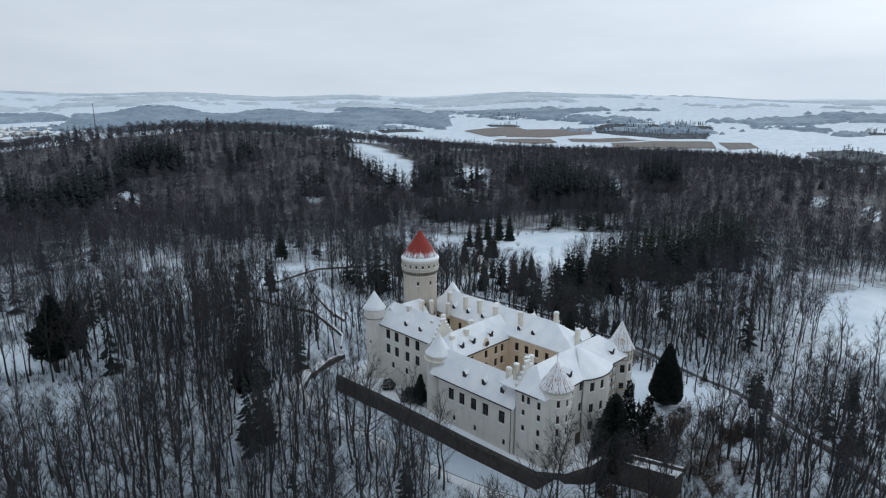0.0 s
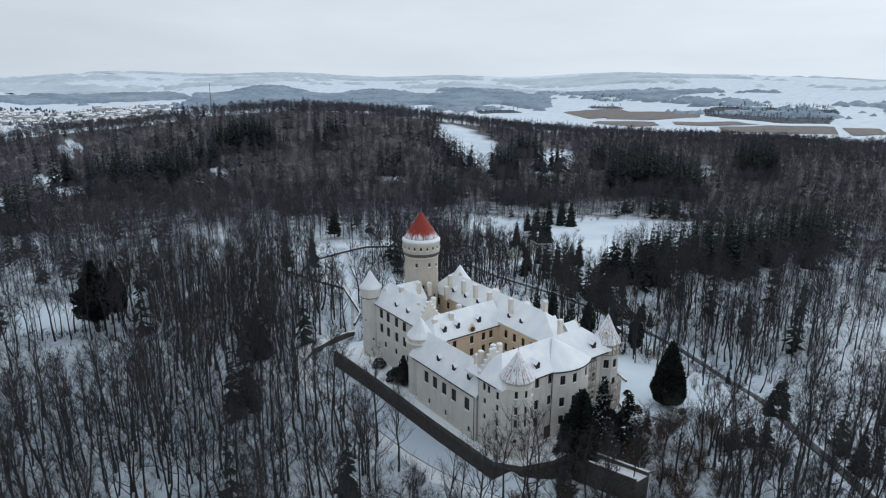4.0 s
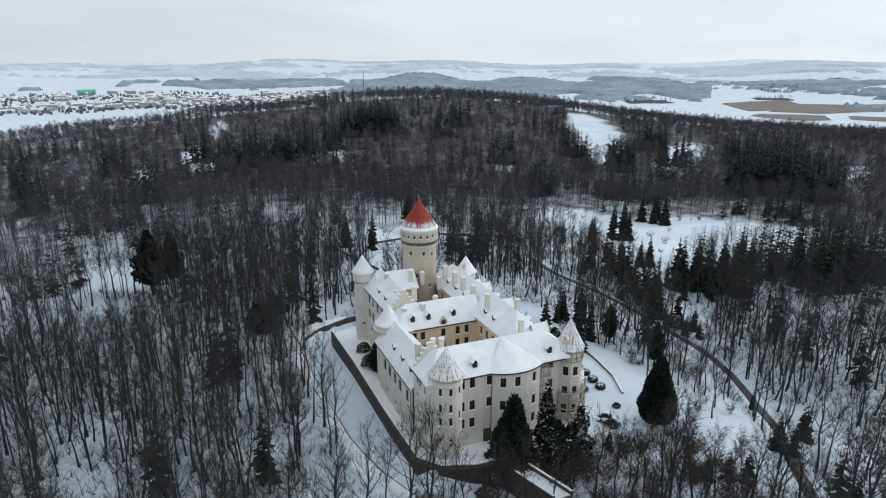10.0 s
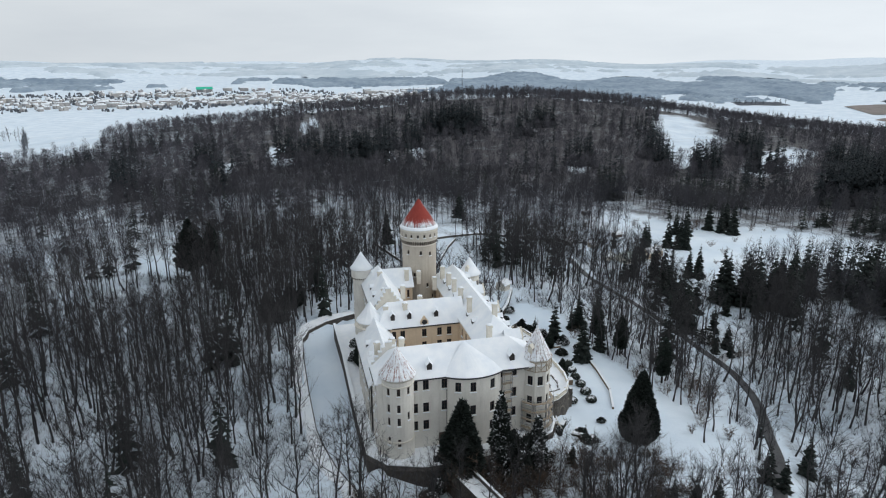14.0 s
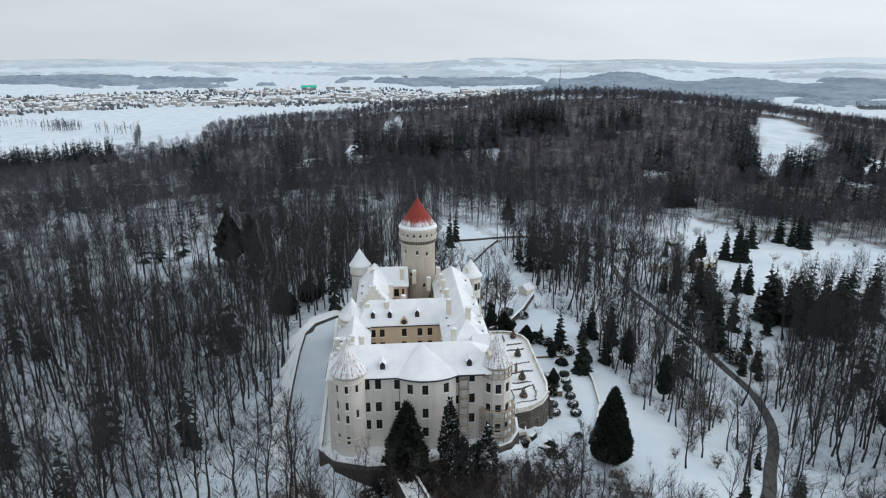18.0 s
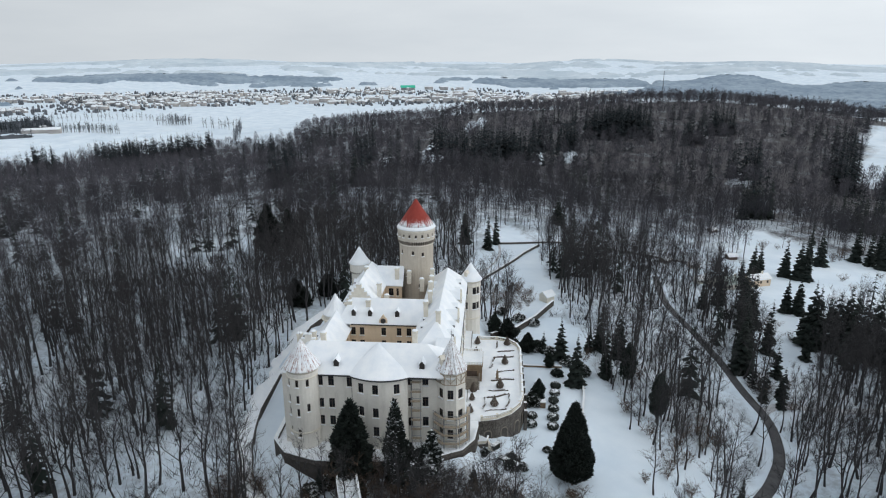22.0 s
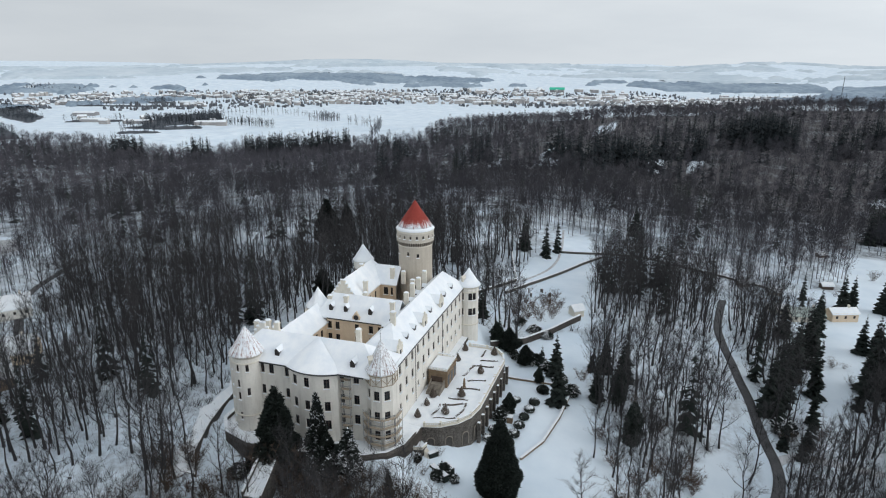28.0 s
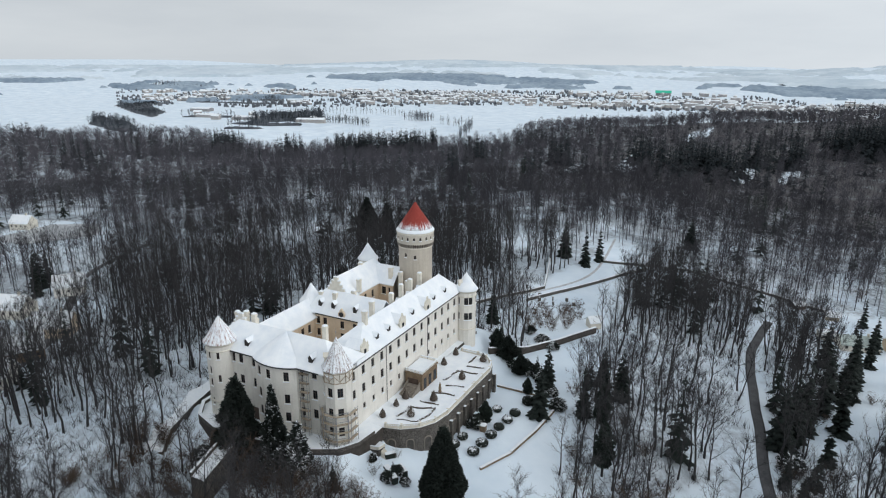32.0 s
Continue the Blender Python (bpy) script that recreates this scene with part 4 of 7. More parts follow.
def window_mesh(w, h):
    key = (round(w, 2), round(h, 2))
    if key not in WINDOW_MESHES:
        bm, t = bmesh.new(), 0.07
        box(bm, -w / 2, -w / 2 + t, -0.05, 0.05, -h / 2, h / 2)
        box(bm, w / 2 - t, w / 2, -0.05, 0.05, -h / 2, h / 2)
        box(bm, -w / 2 + t, w / 2 - t, -0.05, 0.05, h / 2 - t, h / 2)
        box(bm, -w / 2 + t, w / 2 - t, -0.05, 0.05, -h / 2, -h / 2 + t)
        box(bm, -0.04, 0.04, -0.045, 0.045, -h / 2 + t, h / 2 - t)
        box(bm, -w / 2 + t, -0.04, -0.04, 0.04, h * 0.18 - 0.035, h * 0.18 + 0.035)
        box(bm, 0.04, w / 2 - t, -0.04, 0.04, h * 0.18 - 0.035, h * 0.18 + 0.035)
        frame_ = finish(bm, "window", M["frame"])
        bm = bmesh.new()
        box(bm, -w / 2 + t * 0.5, w / 2 - t * 0.5, 0.0, 0.025, -h / 2 + t * 0.5, h / 2 - t * 0.5)
        pane = finish(bm, "pane", M["glass"])
        bm = bmesh.new()
        box(bm, -w / 2 - 0.12, w / 2 + 0.12, -0.50, -0.10, -h / 2 - 0.16, -h / 2 - 0.01)
        sill = finish(bm, "sill", M["snow"])
        WINDOW_MESHES[key] = frame_, pane, sill
    return WINDOW_MESHES[key]


def put_window(x, y, z, turn, w, h, parent=None):
    frame_, pane, sill = window_mesh(w, h)
    ob = part("window", frame_, None, parent or castle)
    ob.matrix_local = pose(x, y, z, 0, 0, turn)
    part("pane", pane, None, ob)
    part("sill", sill, None, ob)


def wall(name, line, z0, z1, openings, mat, parent, label="", thick=0.55, parent_windows=None):
    """A wall along a line, its outside to the right of the way, with openings cut through and windows set in.
    openings: metres along the line, height of the middle, width, height."""
    segs, total = [], 0.0
    for (ax, ay), (bx, by) in zip(line, line[1:]):
        l = math.hypot(bx - ax, by - ay)
        segs.append((total, total + l, Vector((ax, ay)), Vector((bx - ax, by - ay)) / l))
        total += l

    def where(u):
        for a, b, p, d in segs:
            if u <= b + 1e-6:
                return p + d * (u - a), d
        a, b, p, d = segs[-1]
        return p + d * (u - a), d

    openings = [o for o in openings if o[0] - o[2] / 2 > 0.05 and o[0] + o[2] / 2 < total - 0.05]
    us = sorted({0.0, total, *(round(s[1], 4) for s in segs[:-1]), *(round(o[0] + s * o[2] / 2, 4) for o in openings for s in (-1, 1))})
    zs = sorted({z0, z1, *(round(o[1] + s * o[3] / 2, 4) for o in openings for s in (-1, 1))})
    bm = bmesh.new()

    def quad(*pts):
        bm.faces.new([bm.verts.new(p) for p in pts])

    def pt(u, z, inset=0.0, mid=None):
        q, d = where(u)
        if mid is not None:
            d = where(mid)[1]
        return (q.x - d.y * inset, q.y + d.x * inset, z)

    for ua, ub in zip(us, us[1:]):
        if ub - ua < 1e-3:
            continue
        um = (ua + ub) / 2
        run = None
        for za, zb in zip(zs, zs[1:]):
            zm = (za + zb) / 2
            hole = any(abs(um - o[0]) < o[2] / 2 and abs(zm - o[1]) < o[3] / 2 for o in openings)
            if hole:
                if run is not None:
                    quad(pt(ua, run, 0, um), pt(ub, run, 0, um), pt(ub, za, 0, um), pt(ua, za, 0, um))
                    run = None
            elif run is None:
                run = za
        if run is not None:
            quad(pt(ua, run, 0, um), pt(ub, run, 0, um), pt(ub, z1, 0, um), pt(ua, z1, 0, um))
    for a, b, p, d in segs:
        q = p + d * (b - a)
        n = Vector((-d.y, d.x)) * thick
        quad((q.x + n.x, q.y + n.y, z0), (p.x + n.x, p.y + n.y, z0), (p.x + n.x, p.y + n.y, z1), (q.x + n.x, q.y + n.y, z1))
        quad((p.x, p.y, z1), (q.x, q.y, z1), (q.x + n.x, q.y + n.y, z1), (p.x + n.x, p.y + n.y, z1))
    for u, zc, w, h in openings:
        a, b, lo, hi = u - w / 2, u + w / 2, zc - h / 2, zc + h / 2
        quad(pt(a, lo, 0), pt(a, hi, 0), pt(a, hi, 0.5, u), pt(a, lo, 0.5, u))
        quad(pt(b, hi, 0), pt(b, lo, 0), pt(b, lo, 0.5, u), pt(b, hi, 0.5, u))
        quad(pt(b, lo, 0), pt(a, lo, 0), pt(a, lo, 0.5, u), pt(b, lo, 0.5, u))
        quad(pt(a, hi, 0), pt(b, hi, 0), pt(b, hi, 0.5, u), pt(a, hi, 0.5, u))
    ob = part(name, bm, mat, parent, label)
    for u, zc, w, h in openings:
        q, d = where(u)
        put_window(q.x - d.y * 0.26, q.y + d.x * 0.26, zc, math.degrees(math.atan2(d.y, d.x)), w, h, parent_windows)
    return ob


def arc(cx, cy, r, a0, a1, n):
    return [(cx + r * math.cos(radians(a0 + (a1 - a0) * k / n)), cy + r * math.sin(radians(a0 + (a1 - a0) * k / n))) for k in range(n + 1)]


def slab(bm, quads, thick=0.3):
    """Roof planes with thickness; each plane's corners run counter-clockwise seen from above."""
    for q in quads:
        up = [bm.verts.new(p) for p in q]
        lo = [bm.verts.new((p[0], p[1], p[2] - thick)) for p in q]
        bm.faces.new(up)
        bm.faces.new(lo[::-1])
        for i in range(len(q)):
            j = (i + 1) % len(q)
            bm.faces.new((lo[i], lo[j], up[j], up[i]))


def roof(name, x0, x1, y0, y1, ze, zr, along, ends, mat, ze2=None, ridge=None, label=""):
    """A pitched roof over a rectangle; ends: how far each end of the ridge is hipped in. ze2: another eave height on the far side."""
    bm, e = bmesh.new(), 0.45
    ze2 = ze if ze2 is None else ze2
    if along == "x":
        rid = (y0 + y1) / 2 if ridge is None else ridge
        a, b = x0 + ends[0], x1 - ends[1]
        sw, se, ne, nw = (x0 - e, y0 - e, ze), (x1 + e, y0 - e, ze), (x1 + e, y1 + e, ze2), (x0 - e, y1 + e, ze2)
        ra, rb = (a - (0 if ends[0] else e), rid, zr), (b + (0 if ends[1] else e), rid, zr)
        planes = [(sw, se, rb, ra), (ne, nw, ra, rb)]
        planes += [(nw, sw, ra)] if ends[0] else []
        planes += [(se, ne, rb)] if ends[1] else []
    else:
        rid = (x0 + x1) / 2 if ridge is None else ridge
        a, b = y0 + ends[0], y1 - ends[1]
        sw, se, ne, nw = (x0 - e, y0 - e, ze), (x1 + e, y0 - e, ze2), (x1 + e, y1 + e, ze2), (x0 - e, y1 + e, ze)
        ra, rb = (rid, a - (0 if ends[0] else e), zr), (rid, b + (0 if ends[1] else e), zr)
        planes = [(nw, sw, ra, rb), (se, ne, rb, ra)]
        planes += [(sw, se, ra)] if ends[0] else []
        planes += [(ne, nw, rb)] if ends[1] else []
    slab(bm, planes)
    return part(name, bm, mat, castle, label)


def gable(x0, x1, y, z0, z1, mat, along="x", name="gable"):
    bm = bmesh.new()
    m = (x0 + x1) / 2
    for s in (-0.25, 0.25):
        pts = [(x0, s, z0), (x1, s, z0), (m, s, z1)]
        vs = [bm.verts.new((p[0], y + p[1], p[2]) if along == "x" else (y + p[1], p[0], p[2])) for p in pts]
        bm.faces.new(vs)
    bm.verts.ensure_lookup_table()
    v = bm.verts
    for i in range(3):
        j = (i + 1) % 3
        bm.faces.new((v[i], v[j], v[3 + j], v[3 + i]))
    bmesh.ops.recalc_face_normals(bm, faces=bm.faces[:])
    return part(name, bm, mat, castle)


EAVE = 17.6
ROWS_Z = (15.7, 10.2, 5.8)


def row_of(us, zs=ROWS_Z, w=1.3, h=2.35):
    return [(u, z, w, h) for u in us for z in zs]


# front wing with its shallow bow
BOW = arc(17.2, 9.0, 11.2, 237, 304, 8)
front_line = [(1.5, 0.0), (BOW[0][0], 0.0), *BOW, (BOW[-1][0], 1.0), (31.5, 1.6)]
bow_u = BOW[0][0] - 1.5 + math.hypot(BOW[0][0] - BOW[0][0], BOW[0][1])
wall("front_wall", front_line, -3.0, EAVE, row_of((2.3, 4.8)) + row_of((9.0,), (15.6, 10.2)) + row_of((12.4, 15.8, 20.6), (15.0, 9.3, 4.6)) + row_of((24.6, 28.2), (15.9, 10.6, 5.6)), M["white"], castle)
wall("corner_wall", [(-4.6, 8.0), (-4.6, -0.5), (-2.0, -1.0)], -3.0, EAVE, [(2.0, 15.7, 0.9, 1.9), (3.6, 15.7, 0.9, 1.9), (6.6, 15.4, 0.95, 1.9)] + [(2.2, z, 0.9, 1.4) for z in (12.2, 8.2)] + [(6.6, z, 0.95, 1.6) for z in (12.4, 8.6, 5.0)], M["white"], castle)
wall("gable_wall", [(4.6, 8.1), (-4.6, 8.1)], 8.0, EAVE, [], M["white"], castle)
# low west wing
wall("west_wall", [(-5.0, 33.5), (-5.0, 8.2)], -3.0, 12.3, [(u, 8.8, 1.9, 3.2) for u in (4.6, 8.4, 12.4, 16.4, 21.6)] + [(u, 2.4, 0.9, 1.5) for u in (5.8, 13.0, 22.4)], M["white"], castle)
# tall north-west wing
wall("north_west_wall", [(0.0, 63.5), (0.0, 38.0)], -4.0, EAVE, [(u, z, 1.8, 2.9) for u in (3.8, 7.6, 12.2, 16.4) for z in (15.2, 10.6)] + [(u, 6.0, 1.2, 1.8) for u in (5.9, 11.8, 18.0)], M["white"], castle)
wall("inner_north_wall", [(9.2, 43.0), (9.2, 57.5)], 0.0, EAVE, row_of((3, 7, 11), (15.0, 10.5)), M["yellow"], castle)
wall("stair_wall", [(9.2, 57.4), (14.4, 57.4)], 0.0, EAVE, [(1.9, 15.3, 1.5, 2.4), (3.9, 15.3, 0.7, 2.4)], M["yellow"], castle)
wall("rear_wall", [(14.0, 65.6), (0.0, 65.6)], -4.0, EAVE, [], M["white"], castle)
# east palace wing
EAST, EAST_EAVE = 33.8, 16.5
wall("east_wall", [(EAST, 4.6), (EAST, 65.0)], -4.0, EAST_EAVE, row_of([3.0 + 4.15 * k for k in range(14)], (14.0, 9.2), 1.35, 2.3) + [(3.0 + 4.15 * k, 4.4, 1.0, 1.5) for k in range(14) if k not in (6, 7, 8)], M["white"], castle)
wall("north_east_wall", [(32.0, 66.4), (22.6, 66.4)], -4.0, EAST_EAVE, row_of((3, 6.5), (14.0, 9.2, 4.6)), M["white"], castle)
# courtyard
COURT = 15.6
wall("court_north_wall", [(3.6, 32.5), (22.6, 32.5)], 0.0, COURT, [(u, z, 1.25, h) for u in (0.9, 3.3, 9.2, 13.4, 16.1) for z, h in ((13.3, 2.2), (9.6, 2.2), (5.4, 2.0))], M["yellow"], castle)
wall("court_east_wall", [(22.6, 32.5), (22.6, 11.6)], 0.0, EAVE - 1.5, row_of((3, 6.5, 10, 13.5, 17), (13.6, 9.6, 5.4)), M["yellow"], castle)
wall("court_south_wall", [(22.6, 11.6), (3.6, 11.6)], 0.0, EAVE, row_of((3, 7, 11, 15), (13.6, 9.6)), M["yellow"], castle)
wall("court_west_wall", [(3.6, 11.6), (3.6, 32.5)], 0.0, 13.6, row_of((3, 7, 11, 15, 18), (11.4, 7.0)), M["yellow"], castle)
wall("back_court_south_wall", [(22.6, 42.6), (1.0, 42.6)], 0.0, COURT, row_of((4, 8, 12), (12.8,)), M["yellow"], castle)
wall("back_court_east_wall", [(22.6, 66.0), (22.6, 42.6)], 0.0, EAVE - 1.3, row_of((4, 9, 14), (13.6,)), M["yellow"], castle)
bm = bmesh.new()
prism(bm, [(3.0, 11), (23, 11), (23, 33), (3.0, 33)], -0.6, 0.05)
prism(bm, [(9, 42.2), (23, 42.2), (23, 66), (9, 66)], -0.6, 0.05)
part("courtyard_floor", bm, M["snow"], castle)

front_roof = roof("front_roof", -4.6, 33.6, -0.1, 12.4, EAVE, 22.6, "x", (5.2, 6.4), M["snow_roof"])
bm = bmesh.new()
apex, rim = (16.2, 5.6, 22.9), [(x, y, EAVE) for x, y in arc(17.2, 9.0, 11.65, 232, 308, 10)]
tip = bm.verts.new(apex)
up, lo = [bm.verts.new(p) for p in rim], [bm.verts.new((p[0], p[1], p[2] - 0.25)) for p in rim]
for i in range(len(rim) - 1):
    bm.faces.new((up[i], up[i + 1], tip))
    bm.faces.new((lo[i], lo[i + 1], up[i + 1], up[i]))
part("bow_roof", bm, M["snow_roof"], castle)
west_roof = roof("west_roof", -5.0, 3.6, 8.4, 36.0, 12.3, 18.2, "y", (0, 0), M["snow_roof"], ze2=14.0, ridge=-0.4)
court_roof = roof("court_roof", 0.5, 24.0, 32.5, 42.6, COURT, 21.0, "x", (3.0, 0), M["snow_roof"])
north_roof = roof("north_west_roof", 0.0, 9.2, 42.0, 65.6, EAVE, 23.6, "y", (0, 3.5), M["snow_roof"])
stair_roof = roof("stair_roof", 3.0, 14.4, 57.4, 65.6, EAVE, 22.4, "x", (0, 0), M["snow_roof"])
east_roof = roof("east_roof", 22.6, EAST, 9.0, 66.4, EAST_EAVE, 22.1, "y", (11.5, 4.5), M["snow_roof"], label="long snow-covered palace roof with lucarnes")
gable(0.0, 9.2, 42.3, EAVE, 23.5, M["white"])


def stepped_gable(x0, x1, y, z0, z1, steps, mat=None):
    """A crow-stepped parapet in one piece, with a snow cap on every step."""
    caps, top = [], []
    mid, w = (x0 + x1) / 2, (x1 - x0) / 2
    for k in range(steps):
        f0, f1 = k / steps, (k + 1) / steps
        zt = z0 + (z1 - z0) * f1
        top += [(w * (1 - f0), zt), (w * (1 - f1), zt)]
        for s in (-1, 1):
            a, b = sorted((mid + s * w * (1 - f0), mid + s * w * (1 - f1)))
            caps.append((a - 0.06, b + 0.06, zt))
    outline = [(mid - w, z0 - 1.5), (mid + w, z0 - 1.5)] + [(mid + a, z) for a, z in top[:-1]] + [(mid - a, z) for a, z in reversed(top[:-1])]
    bm = bmesh.new()
    front, rear = [bm.verts.new((x, y - 0.3, z)) for x, z in outline], [bm.verts.new((x, y + 0.3, z)) for x, z in outline]
    bm.faces.new(front)
    bm.faces.new(rear[::-1])
    for k in range(len(outline)):
        j = (k + 1) % len(outline)
        bm.faces.new((front[j], front[k], rear[k], rear[j]))
    g = part("stepped_gable", bm, mat or M["white"], castle)
    for a, b, zt in caps:
        bm = bmesh.new()
        box(bm, a, b, y - 0.38, y + 0.38, zt + 0.003, zt + 0.22)
        part("snow_cap", bm, M["snow"], g)


stepped_gable(-4.6, 3.4, 8.1, EAVE, 23.2, 5)
stepped_gable(0.2, 9.0, 41.6, EAVE - 0.6, 23.4, 6, M["trim"])


def round_tower(name, cx, cy, r, z0, ze, za, over, roof_mat, windows, n=28, turn=0.0, sides=None, label="", corbel=True, wall_mat="white"):
    """A tower with its roof, eaves moulding and windows; windows: direction, height, width, height of the opening."""
    k = sides or n
    ring = [(cx + r * math.cos(turn + 2 * math.pi * i / k), cy + r * math.sin(turn + 2 * math.pi * i / k)) for i in range(k + 1)]
    step = math.hypot(ring[1][0] - ring[0][0], ring[1][1] - ring[0][1])
    ops = []
    for a, z, w, h in windows:
        f = ((radians(a) - turn) / (2 * math.pi)) % 1.0
        ops.append(((int(f * k) + 0.5) * step, z, min(w, step - 0.08), h))
    wall(name + "_wall", ring, z0, ze, ops, M[wall_mat], castle, label)
    if corbel:
        for prof in ([(r + 0.02, ze - 2.0), (r + 0.14, ze - 1.9), (r + 0.14, ze - 1.7), (r + 0.02, ze - 1.6)], [(r + 0.02, ze - 0.7), (r + over * 0.55, ze - 0.25), (r + over * 0.6, ze - 0.02)],
                     [(r + 0.02, z0 + 8.0), (r + 0.16, z0 + 8.1), (r + 0.16, z0 + 8.35), (r + 0.02, z0 + 8.5)]):
            bm = bmesh.new()
            lathe(bm, cx, cy, prof, k, turn)
            part("moulding", bm, M["trim"], castle)
    bm = bmesh.new()
    R, H = r + over, za - ze
    lathe(bm, cx, cy, [(R, ze), (R, ze + 0.18), (R * 0.78, ze + H * 0.20), (R * 0.52, ze + H * 0.46), (R * 0.26, ze + H * 0.73), (0.0, za)], k, turn)
    top = part(name + "_roof", bm, roof_mat, castle, smooth=sides is None)
    bm = bmesh.new()
    lathe(bm, cx, cy, [(0.05, za - 0.3), (0.05, za + 1.0), (0.16, za + 1.15), (0.03, za + 1.35), (0.02, za + 1.9), (0.0, za + 2.0)], 8)
    part("finial", bm, M["metal"], top)
    return top


round_tower("south_west_tower", 0.0, 0.0, 3.5, -4.0, 19.4, 25.8, 0.6, M["corner_tiles"], [(a, z, 1.0, 1.9) for a, z in ((262, 16.6), (262, 12.6), (262, 9.4), (262, 4.2), (222, 16.6), (222, 12.6), (222, 9.4), (222, 4.6), (300, 16.6), (300, 10.5))], label="round white corner tower")
round_tower("north_west_tower", 0.0, 65.7, 2.7, -5.0, 21.9, 27.3, 0.75, M["snow_roof"], [(a, z, 0.5, 0.9) for a, z in ((200, 12.0), (250, 6.0))], label="slender round tower with a snowy cone")
round_tower("north_east_turret", 35.1, 67.2, 3.15, -4.0, 16.8, 22.3, 0.6, M["snow_roof"], [(a, z, 1.25, 2.3) for a in (255, 290, 325, 0) for z in (13.6, 8.6)], n=14, label="round turret on the terrace corner")
round_tower("south_east_turret", 33.0, 2.6, 3.35, -4.0, 18.7, 26.1, 0.42, M["turret_tiles"], [(a, z, 1.3, 2.3) for a in (247, 292, 337) for z in (13.5, 8.4, 3.6)], turn=radians(22.5), sides=8, label="octagonal corner turret under repair", corbel=False)
bm = bmesh.new()
lathe(bm, 0.0, 65.7, [(2.72, 18.9), (3.12, 19.4), (3.12, 21.85), (2.9, 21.88)], 28)
part("tower_gallery", bm, M["white"], castle, "plastered gallery ring under the cone")
bm = bmesh.new()
for k in range(30):
    m = Matrix.Translation((0.0, 65.7, 0)) @ Matrix.Rotation(2 * math.pi * k / 30, 4, "Z")
    box(bm, 2.6, 3.16, -0.09, 0.09, 18.95, 19.35, m)
part("corbels", bm, M["sand_dark"], castle)
# gallery of the octagonal turret
bm = bmesh.new()
for k in range(8):
    a0, a1 = (22.5 + 45 * k, 22.5 + 45 * (k + 1))
    p, q = Vector((33 + 3.5 * math.cos(radians(a0)), 2.6 + 3.5 * math.sin(radians(a0)), 0)), Vector((33 + 3.5 * math.cos(radians(a1)), 2.6 + 3.5 * math.sin(radians(a1)), 0))
    d = (q - p).normalized()
    m = Matrix.Translation(p) @ Matrix.Rotation(math.atan2(d.y, d.x), 4, "Z")
    l = (q - p).length
    for zz in (15.9, 18.2):
        box(bm, 0, l, -0.06, 0.06, zz, zz + 0.16, m)
    for f in (0.0, 0.5, 1.0):
        box(bm, f * l - 0.07, f * l + 0.07, -0.08, 0.08, 15.9, 18.4, m)
    for f in (0.25, 0.75):
        mm = m @ Matrix.Translation((f * l, 0, 17.1)) @ Matrix.Rotation(radians(48 if f < 0.5 else -48), 4, "Y")
        box(bm, -0.95, 0.95, -0.05, 0.05, -0.06, 0.06, mm)
part("timber_gallery", bm, M["timber"], castle, "bare timber lattice under the eaves")

# great round keep
KX, KY, KR = 18.2, 65.2, 5.25
ring = arc(KX, KY, KR, 0, 360, 32)
st = math.hypot(ring[1][0] - ring[0][0], ring[1][1] - ring[0][1])
wall("keep_wall", ring, -2.0, 29.6, [((int(a / 360 * 32) + 0.5) * st, z, 0.75, 1.2) for a, z in ((222, 27.0), (262, 27.0), (298, 26.5), (240, 20.0), (284, 16.5), (305, 12.5))], M["tower"], castle, "smooth beige round keep")
ring = arc(KX, KY, KR + 0.52, 0, 360, 36)
st = math.hypot(ring[1][0] - ring[0][0], ring[1][1] - ring[0][1])
wall("keep_gallery", ring, 30.6, 33.9, [((k + 0.5) * st, 32.3, 0.62, 0.95) for k in range(1, 36, 2)], M["gallery"], castle)
bm = bmesh.new()
for k in range(48):
    m = Matrix.Translation((KX, KY, 0)) @ Matrix.Rotation(2 * math.pi * k / 48, 4, "Z")
    box(bm, KR - 0.1, KR + 0.50, -0.16, 0.16, 30.0, 30.6, m)
    box(bm, KR - 0.1, KR + 0.28, -0.16, 0.16, 29.5, 29.998, m)
part("corbels", bm, M["sand_dark"], castle)
bm = bmesh.new()
lathe(bm, KX, KY, [(KR + 0.02, 29.0), (KR + 0.15, 29.1), (KR + 0.15, 29.3), (KR + 0.02, 29.4)], 36)
lathe(bm, KX, KY, [(KR + 0.54, 33.5), (KR + 0.66, 33.9), (KR + 0.68, 34.1)], 36)
part("moulding", bm, M["trim"], castle)
bm = bmesh.new()
R = KR + 0.72
lathe(bm, KX, KY, [(R, 34.1), (R + 0.02, 34.25), (R * 0.955, 34.6), (R * 0.865, 35.15)], 40)
part("keep_roof_skirt", bm, M["snow"], castle, "thick snow round the foot of the cone", True)
bm = bmesh.new()
lathe(bm, KX, KY, [(R * 0.905, 34.85), (R * 0.80, 35.85), (R * 0.53, 38.3), (R * 0.26, 40.6), (R * 0.07, 42.5), (0.0, 42.9)], 40)
cone = part("keep_roof", bm, M["keep_tiles"], castle, "red tiled cone dusted with snow", True)
bm = bmesh.new()
lathe(bm, KX, KY, [(0.06, 42.6), (0.06, 43.6), (0.2, 43.8), (0.03, 44.1), (0.0, 45.0)], 8)
part("finial", bm, M["metal"], cone)

